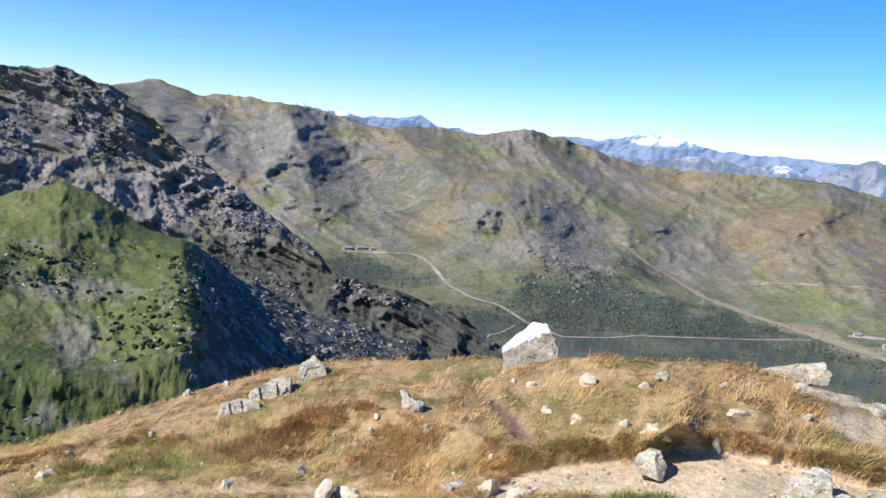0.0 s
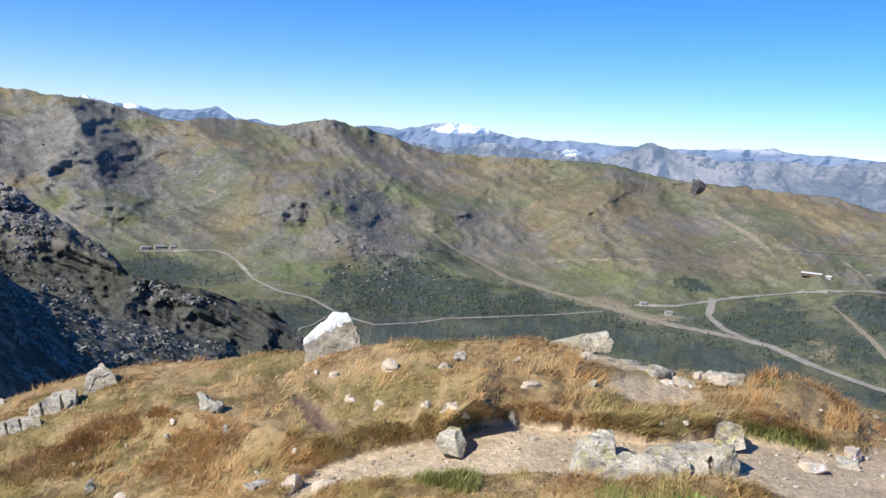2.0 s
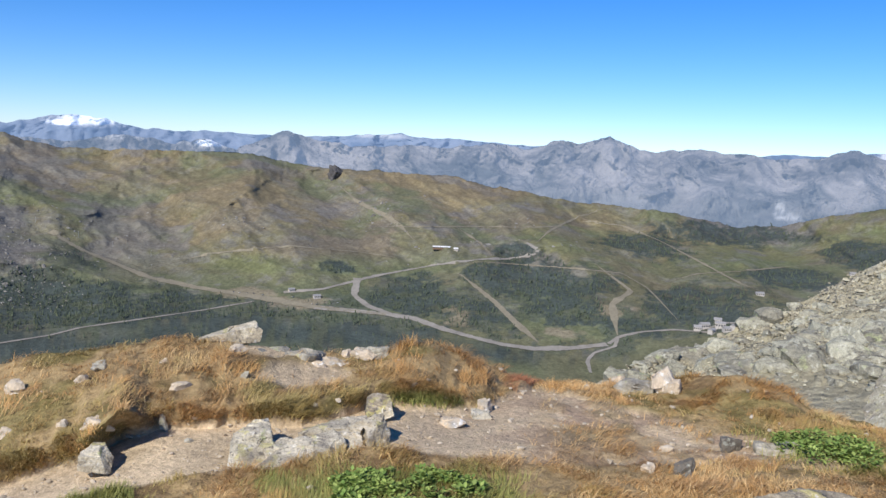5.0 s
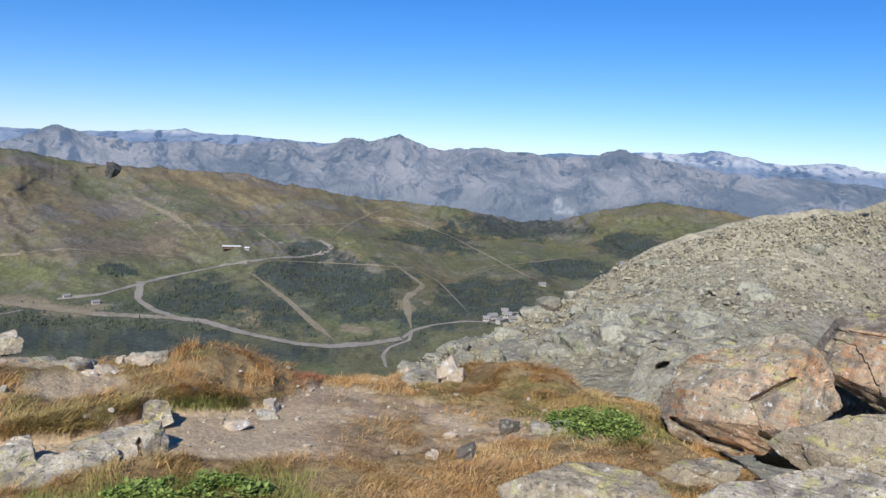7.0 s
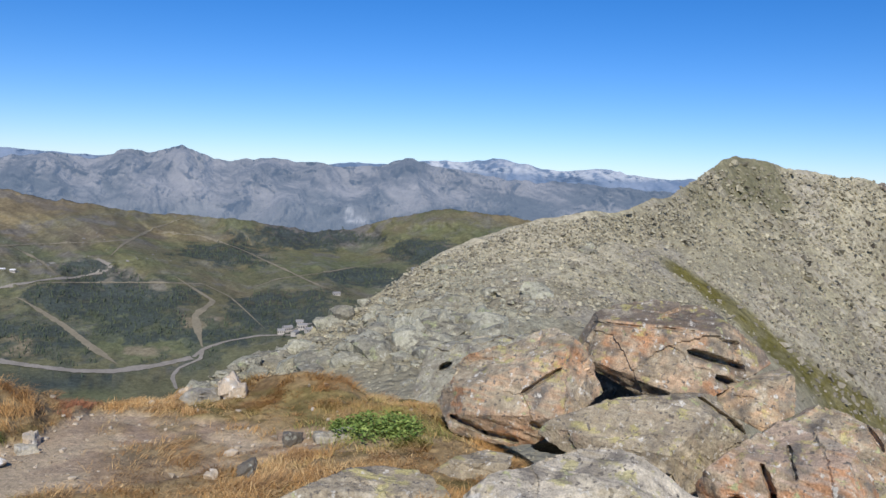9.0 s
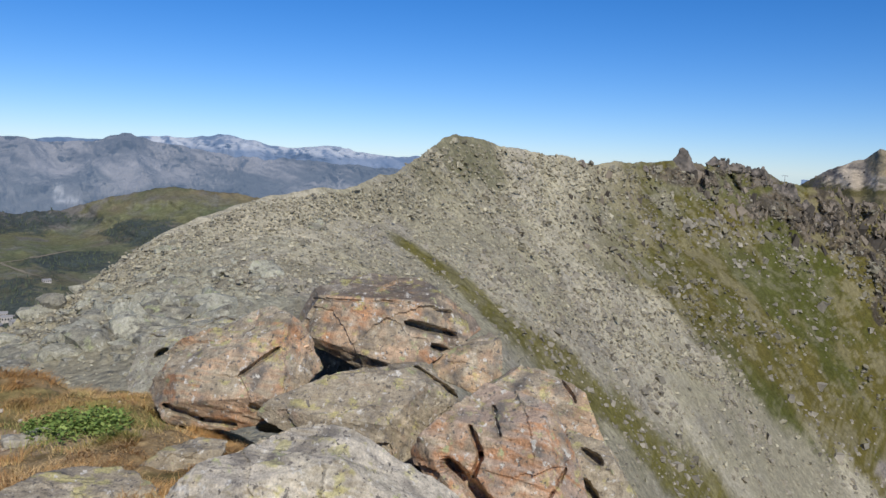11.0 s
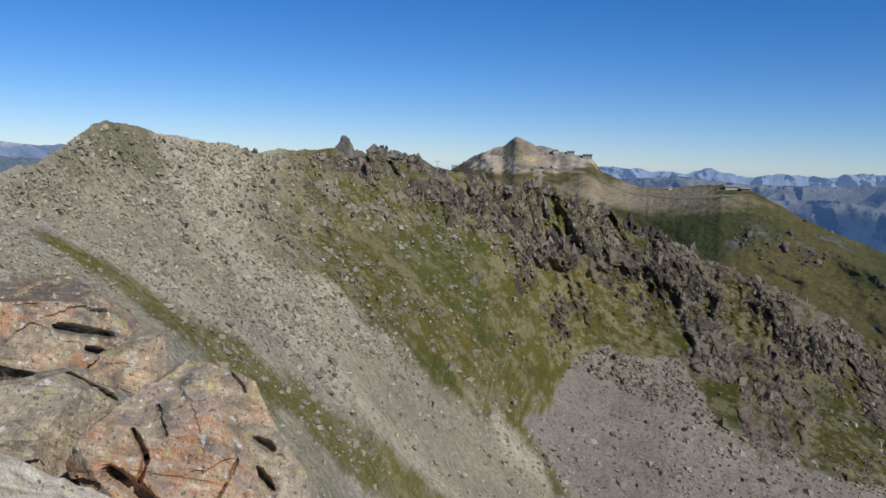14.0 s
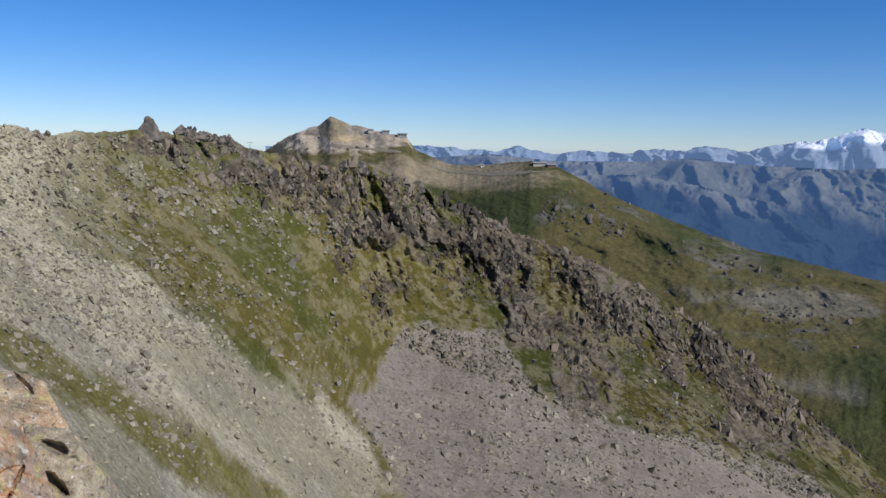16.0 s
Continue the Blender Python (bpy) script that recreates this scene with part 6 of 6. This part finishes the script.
def road(line, width, material, label, tree=VALLEY_TREE, taper=False):
    pts = []
    for k in range(len(line) - 1):
        (a0, e0), (a1, e1) = line[k], line[k + 1]
        n = max(2, int(math.hypot(a1 - a0, (e1 - e0) * 2) / 0.25))
        for s in range(n + (k == len(line) - 2)):
            hit, _ = on_ground(tree, a0 + (a1 - a0) * s / n, e0 + (e1 - e0) * s / n)
            if hit is not None:
                pts.append(hit[:])
    p = np.array(pts)
    k = np.array((0.25, 0.5, 0.25))
    q = np.pad(p, ((1, 1), (0, 0)), mode="edge")
    p = k[0] * q[:-2] + k[1] * q[1:-1] + k[2] * q[2:]
    d = np.gradient(p, axis=0)[:, :2]
    d /= np.linalg.norm(d, axis=1)[:, None] + 1e-6
    side = np.stack([-d[:, 1], d[:, 0]], 1)
    width = 0.66 * width * (1 + 0.75 * fbm(p, 45, 5, 0.65, False, 71))
    if taper:
        run = np.linspace(0, 1, len(p))
        width = width * (0.12 + 0.88 * smooth(0, 0.3, run)) * (0.12 + 0.88 * smooth(1, 0.75, run))
    ROAD_LINES.append((p, width))
    v, cols = [], 5
    for i in range(len(p)):
        for s in np.linspace(-0.5, 0.5, cols):
            x, y = p[i, :2] + side[i] * (s + 0.12 * s * math.sin(i * 2.3 + 9 * s)) * width[i]
            hit = drop(tree, x, y, 900)
            z = hit[2] if hit is not None else p[i, 2]
            v.append((x, y, max(z, p[i, 2] - 4) + (1.0 if tree is VALLEY_TREE else 0.35)))
    f = [(i * cols + j, i * cols + j + 1, (i + 1) * cols + j + 1, (i + 1) * cols + j) for i in range(len(p) - 1) for j in range(cols - 1)]
    return tagged(new("road", mesh_from("road", v, f, material)), label, kind="structure")


road([(-.5, -8.67), (1.8, -8.6), (4.3, -8.45), (5.3, -8.67), (6.1, -9.3), (7, -10.25), (8.7, -11), (10.8, -11.35), (12.8, -12.3), (14.2, -12.7), (15.4, -12.95)], 9, GRAVEL, "pale gravel valley road")
road([(15.2, -12.95), (18.3, -12.6), (20.1, -12.2), (23.2, -11.85), (27.4, -11.3), (30.9, -10.7)], 8, GRAVEL, "narrow pale track along the wood")
road([(-0, -11.9), (2.9, -12.4), (4.3, -13.06), (6, -13.65), (8, -14), (10, -14.2)], 10, PISTE, "side track below the shaded mountain")
road([(10, -14.2), (10.2, -13.4), (11, -13.2), (12, -12.55)], 6, GRAVEL, "hairpin of the side track")
road([(18.4, -6.2), (20, -7.3), (24.2, -9.15), (27.1, -9.8), (30.9, -10.4), (34.8, -11.05), (37.5, -11.25), (39.8, -11.4)], 26, PISTE, "broad gravel road above the wood")
road([(34.8, -11.05), (37.5, -11.23), (39.8, -11.4), (41.6, -11.6), (43.7, -12.24), (45.8, -12.7), (47.8, -13.05), (50, -13.2), (52.6, -12.95), (54.9, -12.5)], 26, GRAVEL, "wide grey gravel road on the valley floor")
road([(54.9, -12.5), (55.6, -11.95), (57, -11.5), (59.1, -11.15), (61.5, -11.1)], 12, GRAVEL, "gravel road to the village")
road([(32.7, -10.1), (35.3, -9.85), (37.1, -9.35), (39.1, -8.8), (42.4, -8.07), (44.3, -7.7), (46.2, -7.4), (47.7, -7.3), (49.6, -6.95), (49.9, -6.6), (49, -6.1)], 12, GRAVEL, "pale road climbing the far slope")
road([(37.7, -9), (37.5, -10.2), (38.5, -10.9), (40.1, -11.4)], 24, GRAVEL, "steep gravel piste joining the road")
road([(44.4, -8.4), (44.9, -8.66), (47, -10.15), (48.8, -11.7), (50.3, -12.8)], 22, PISTE, "mown ski piste through the bushes", taper=True)
road([(53.6, -7.2), (55.1, -8.2), (56.2, -8.9), (55.0, -9.8), (55.2, -10.8), (55.5, -11.9)], 20, PISTE, "bare eroded piste above the road", taper=True)
road([(55.5, -12), (55.4, -12.6), (54, -13.15), (53.6, -13.7), (53.9, -14.5)], 10, GRAVEL, "winding track to the valley floor")
road([(49.5, -6.3), (50.6, -5.2), (52.2, -4.3), (54, -3.6), (55, -3.3)], 9, PISTE, "track climbing to the far brow", taper=True)
road([(43.8, -7.9), (46, -7.6), (51.7, -7.66), (55.5, -7.76), (57.2, -8.6), (57.9, -9.21), (59.5, -10.7)], 8, PISTE, "narrow track across the bushy slope", taper=True)
road([(52.3, -4.5), (55.2, -4.6), (57.9, -5.5), (60.1, -6.5), (63, -7.8), (65.4, -8.5)], 11, PISTE, "ski piste winding down the far slope", taper=True)
road([(44.2, -5.3), (45.9, -6.3), (46.8, -7.2)], 12, PISTE, "bare track on the upper slope", taper=True)
road([(36.3, -2.9), (37.4, -3.8), (39, -4.6), (40.3, -5.3), (41.5, -6.4)], 16, PISTE, "stony piste below the rock knob", taper=True)
road([(38, -5.6), (42, -5.4), (46.5, -5.2), (49.2, -5.1), (51.3, -4.9)], 9, PISTE, "bare strip on the upper slope", taper=True)
road([(24, -8.6), (28, -7.6), (33, -7.0), (38, -7.3), (41.5, -7.7)], 8, PISTE, "faint track across the brown slope", taper=True)
road([(60, -11.4), (62.2, -10.4), (64, -10.2), (66, -9.4)], 8, GRAVEL, "lane beyond the village", taper=True)
road([(57.9, -8.3), (60.3, -7.4), (63, -7.0), (67, -6.2)], 8, PISTE, "track along the foot of the green hill", taper=True)
road([(1.6, -6.0), (3.9, -5.45), (4.4, -4.65), (3, -4.4)], 10, PISTE, "track zigzagging up the brown slope")
road([(49.2, -5.1), (51.3, -4.9)], 12, PISTE, "bare strip on the upper slope")
road([(121.5, -.9), (124, -1.75), (127, -1.9), (131, -1.6)], 9, PISTE, "service track below the summit station", STATION_TREE, True)
road([(116, -.2), (118.5, -.35), (121, -.55)], 7, PISTE, "ledge track to the summit station", STATION_TREE)

# ---- woods and bushes ----
TREEMAT = surface("conifer_needles", None, 0.9, ((3.0, 0.25),), None, 0.1)


def cone_tree():
    """A ragged little conifer of stacked skirts, height 1."""
    v, f = [], []
    for z0, z1, r in ((0.0, 0.55, 0.26), (0.3, 0.8, 0.19), (0.6, 1.0, 0.12)):
        b = len(v)
        for i in range(5):
            t = 2 * math.pi * i / 5 + z0 * 3
            v.append((r * math.cos(t) * (0.8 + 0.4 * (i % 2)), r * math.sin(t), z0 + 0.05 * (i % 2)))
        v.append((0, 0, z1))
        f += [(b + i, b + (i + 1) % 5, b + 5) for i in range(5)]
    return np.array(v) - (0, 0, 0.5), np.array(f)


rng = np.random.default_rng(15)
ok = (v_info["wood"] > 0.5) & (v_info["az"] > -8) & (v_info["el"] > -15)
idx = rng.choice(np.nonzero(ok)[0], 9500)
pts = v_pts[idx] + rng.normal(0, 4, (len(idx), 3)) * (1, 1, 0)
clear = np.ones(len(pts), bool)
for line, wide in ROAD_LINES:
    for q, w in zip(line, wide):
        clear &= (pts[:, 0] - q[0]) ** 2 + (pts[:, 1] - q[1]) ** 2 > (0.5 * w + 7) ** 2
pts, idx = pts[clear], idx[clear]
tone = mixc(np.broadcast_to(np.array((0.062, 0.083, 0.062)), pts.shape), np.array((0.12, 0.14, 0.085)), rng.uniform(0, 1, len(idx)))
scatter("conifer_wood", [cone_tree()], pts, np.clip(rng.lognormal(1.5, 0.4, len(idx)), 2.5, 11), tone, TREEMAT, "dark conifers and bushes on the valley slope", (0.9, 1.3), seed=16, sink=0.0)

ok = np.nonzero((g_info["az"] > -23) & (g_info["az"] < -9) & (g_info["el"] < -9) & (g_info["el"] > -21) & (fbm(g_pts, 45, 4, 0.6, False, 20) > 0.05))[0]
idx = rng.choice(ok, 420)
tone = mixc(np.broadcast_to(np.array((0.028, 0.042, 0.024)), (420, 3)), np.array((0.06, 0.08, 0.035)), rng.uniform(0, 1, 420))
scatter("bushes", shapes_of(2, 6, 350, cuts=2, rough=0.16), g_pts[idx], np.clip(rng.lognormal(0.75, 0.45, 420), 0.8, 5), tone, TREEMAT, "dark green bushes scattered over the grassy shoulder", (0.5, 0.9), seed=18, sink=0.25)
idx = rng.choice(ok, 300)
scatter("shoulder_stones", blocks(8, 290), g_pts[idx], np.clip(rng.lognormal(0.0, 0.5, 300), 0.3, 3), np.broadcast_to(np.array((0.36, 0.34, 0.29)), (300, 3)), STUFFROCK, "pale stones scattered over the grassy shoulder", (0.4, 0.8), seed=19, sink=0.3)

flank = np.nonzero((g_info["az"] > -10) & (g_info["az"] < 6) & (g_info["el"] > -18) & (fbm(g_pts, 30, 4, 0.6, False, 21) > -0.1))[0]
idx = rng.choice(flank, 1500)
tone = mixc(np.broadcast_to(np.array((0.30, 0.285, 0.255)), (1500, 3)), np.array((0.09, 0.088, 0.08)), rng.uniform(0, 1, 1500))
scatter("flank_rocks", blocks(12, 295), g_pts[idx], np.clip(rng.lognormal(0.55, 0.55, 1500), 0.6, 6), tone, STUFFROCK, "grey rocks on the shaded side of the shoulder", (0.4, 1.0), seed=20, sink=0.35)
crags = np.nonzero((m_info["az"] > -23) & (m_info["az"] < 8) & (m_info["el"] > -12) & (m_info["top"] - m_info["el"] > 0.3) & (fbm(m_pts, 60, 4, 0.6, False, 22) > 0.0))[0]
idx = rng.choice(crags, 2600)
tone = mixc(np.broadcast_to(np.array((0.27, 0.255, 0.24)), (2600, 3)), np.array((0.10, 0.097, 0.092)), rng.uniform(0, 1, 2600))
scatter("mountain_rocks", blocks(12, 297), m_pts[idx], np.clip(rng.lognormal(1.2, 0.55, 2600), 1, 11), tone, STUFFROCK, "grey outcrops breaking through the rocky mountain flank", (0.4, 0.9), seed=21, sink=0.4)

# ---- buildings and masts ----
WALL = plain("pale_render", (0.50, 0.46, 0.41), 0.8)
ROOF = plain("grey_metal_roof", (0.32, 0.31, 0.30), 0.5)
TIMBER = plain("brown_timber", (0.20, 0.13, 0.08), 0.8)
PANE = plain("dark_window_pane", (0.04, 0.05, 0.06), 0.2)
STEEL = plain("galvanised_steel", (0.30, 0.31, 0.32), 0.45)
WHITE = plain("white_sheeting", (0.8, 0.79, 0.76), 0.6)


def box(bm, x0, y0, z0, x1, y1, z1):
    m = Matrix.Translation(((x0 + x1) / 2, (y0 + y1) / 2, (z0 + z1) / 2)) @ Matrix.Diagonal((x1 - x0, y1 - y0, z1 - z0, 1))
    bmesh.ops.create_cube(bm, size=1, matrix=m)


def part(name, bm, material, parent, label=""):
    me = bpy.data.meshes.new(name)
    bm.to_mesh(me)
    bm.free()
    me.materials.append(material)
    ob = new(name, me)
    ob.parent = parent
    if label:
        ob["label"] = label
    return ob


def house(at, turn, w, d, h, roof_h, label, wall=WALL, roof=ROOF, name="building", windows=4, category="building"):
    base = new(name)
    base.matrix_world = Matrix.Translation(at) @ pose(0, 0, 0, 0, 0, turn)
    bm = bmesh.new()
    box(bm, -w / 2, -d / 2, -2, w / 2, d / 2, h)
    part("wall", bm, wall, base)
    bm = bmesh.new()
    e = 0.6
    vs = [bm.verts.new(c) for c in ((-w / 2 - e, -d / 2 - e, h - .2), (w / 2 + e, -d / 2 - e, h - .2), (w / 2 + e, d / 2 + e, h - .2), (-w / 2 - e, d / 2 + e, h - .2), (-w / 2 - e, 0, h + roof_h), (w / 2 + e, 0, h + roof_h))]
    for f in ((0, 1, 5, 4), (2, 3, 4, 5), (0, 4, 3), (1, 2, 5), (3, 2, 1, 0)):
        bm.faces.new([vs[i] for i in f])
    part("roof", bm, roof, base)
    for i in range(windows):
        x = -w / 2 + w * (i + 0.5) / windows
        bm = bmesh.new()
        box(bm, x - w / windows * 0.28, -d / 2 - 0.06, h * 0.35, x + w / windows * 0.28, -d / 2 + 0.1, h * 0.75)
        part("window", bm, PANE, base)
    return tagged(base, label, category)


def place(tree, az, el):
    hit, _ = on_ground(tree, az, el)
    return hit


for a, e, w, h in ((0.1, -8.5, 18, 5), (1.0, -8.45, 22, 6), (1.8, -8.42, 12, 5)):
    house(place(VALLEY_TREE, a, e), -a + 10, w, 9, h, 2.5, "low pale chalet by the valley road", WALL, ROOF)
house(place(VALLEY_TREE, 43.3, -6.8), -40, 40, 14, 4, 2, "long white-roofed mountain restaurant on the slope", TIMBER, WHITE, windows=8)
house(place(VALLEY_TREE, 44.3, -6.9), -50, 10, 9, 5, 2, "small pale hut beside the restaurant", WALL, WHITE)
for a, e, w in ((64.2, -8.4, 16), (69.4, -6.6, 14), (35.0, -10.4, 14), (33.3, -10.0, 12)):
    house(place(VALLEY_TREE, a, e), -a + 20, w, 9, 5, 2.5, "small pale building on the valley side", WALL, ROOF)
for k, (a, e) in enumerate(((60.6, -11.0), (61.0, -10.85), (61.5, -11.1), (62.0, -10.7), (62.4, -10.9), (62.9, -10.75), (61.8, -10.4))):
    house(place(VALLEY_TREE, a, e), -a + 30 * (k % 3), 14 + 4 * (k % 2), 10, 7 + 2 * (k % 2), 3, "grey-roofed village house on the valley floor", WALL, ROOF, "house", 4, "house")

# the summit station, its lodge and the masts
for a, e, w, h, lab in ((118.9, 0.8, 5, 1.6, "concrete cable-car stop on the ochre summit"), (119.9, 0.72, 7, 2.0, "grey cable-car station on the summit ridge"), (121.0, 0.5, 9, 2.6, "large cable-car station at the summit's edge")):
    house(place(STATION_TREE, a, e), -a, w, 7, h, 0.7, lab, ROOF if a > 119 else WALL, ROOF, "cable_car_station", 3, "station")
house(place(STATION_TREE, 130.2, -1.05), -120, 11, 6, 1.8, 1.2, "low mountain lodge on the grassy brow", WALL, ROOF, "lodge", 6, "lodge")
house(place(STATION_TREE, 131.0, -1.15), -120, 7, 5, 1.8, 1.0, "brown timber annexe of the lodge", TIMBER, ROOF, "lodge", 3, "lodge")
house(place(STATION_TREE, 126.4, -1.4), -120, 2.6, 2.4, 1.8, 0.7, "small white hut on the grassy brow", WHITE, ROOF, "hut", 1, "hut")


def mast(at, h, turn):
    base = new("lift_pylon")
    base.matrix_world = Matrix.Translation(at) @ pose(0, 0, 0, 0, 0, turn)
    bm = bmesh.new()
    bmesh.ops.create_cone(bm, cap_ends=True, segments=10, radius1=0.025 * h, radius2=0.016 * h, depth=h + 1, matrix=Matrix.Translation((0, 0, h / 2 - 0.5)))
    part("column", bm, STEEL, base)
    bm = bmesh.new()
    box(bm, -h * 0.2, -0.012 * h, h * 0.97, h * 0.2, 0.012 * h, h)
    part("crossarm", bm, STEEL, base)
    for s in (-1, 1):
        bm = bmesh.new()
        box(bm, s * h * 0.2 - 0.015 * h, -0.05 * h, h * 0.93, s * h * 0.2 + 0.015 * h, 0.05 * h, h * 0.97)
        part("sheave_train", bm, STEEL, base)
    return tagged(base, "slender grey ski-lift pylon with a crossarm", "pylon", "ski-lift pylons")


mast(place(RIDGE_TREE, 111.1, -0.9), 2.6, 60)
for a, e, h in ((20.0, -6.6, 14), (22.0, -7.2, 14), (24.3, -7.8, 14), (17.6, -5.7, 14)):
    mast(place(VALLEY_TREE, a, e), h, 70)

def car(at, turn, paint, label):
    base = new("car")
    base.matrix_world = Matrix.Translation(at) @ pose(0, 0, 0, 0, 0, turn)
    bm = bmesh.new()
    box(bm, -2.2, -0.9, 0.35, 2.2, 0.9, 0.95)
    bmesh.ops.bevel(bm, geom=bm.edges[:], offset=0.15, segments=2, affect="EDGES")
    part("body", bm, paint, base)
    bm = bmesh.new()
    box(bm, -1.3, -0.8, 0.9, 1.2, 0.8, 1.5)
    bmesh.ops.bevel(bm, geom=bm.edges[:], offset=0.25, segments=2, affect="EDGES")
    part("cabin", bm, PANE, base)
    for x in (-1.35, 1.35):
        for y in (-0.85, 0.85):
            bm = bmesh.new()
            bmesh.ops.create_cone(bm, cap_ends=True, segments=12, radius1=0.33, radius2=0.33, depth=0.22, matrix=Matrix.Translation((x, y, 0.33)) @ Matrix.Rotation(radians(90), 4, "X"))
            part("wheel", bm, PANE, base)
    return tagged(base, label, "car", "cars parked by the gravel road")


for k, (a, e) in enumerate(((29.5, -10.12), (29.9, -10.15), (30.4, -10.18), (30.8, -10.2), (31.4, -10.28), (34.7, -10.84), (35.0, -10.88), (36.4, -10.74), (33.4, -10.4))):
    at = place(VALLEY_TREE, a, e) + Vector((0, 0, 1.0))
    car(at, -a + 40 + 15 * (k % 3), WHITE if k % 3 else STEEL, "white car parked beside the gravel road" if k % 3 else "grey car parked beside the gravel road")

# the dark rock knob on the far brow
hit = place(VALLEY_TREE, 36.0, -2.15)
stone("outcrop", hit, (56, 48, 62), (0, 0, 12), 403, surface("dark_outcrop_rock", (0.10, 0.094, 0.09), 0.9, ((12.0, 0.3), (3.0, 0.3)), (4.0, 0.8, 3.0), 0.1),
      "dark isolated rock outcrop on the far brow", "rock", level=4, sink=0.42, cuts=7, rough=0.05, chips=20, chip=0.08)
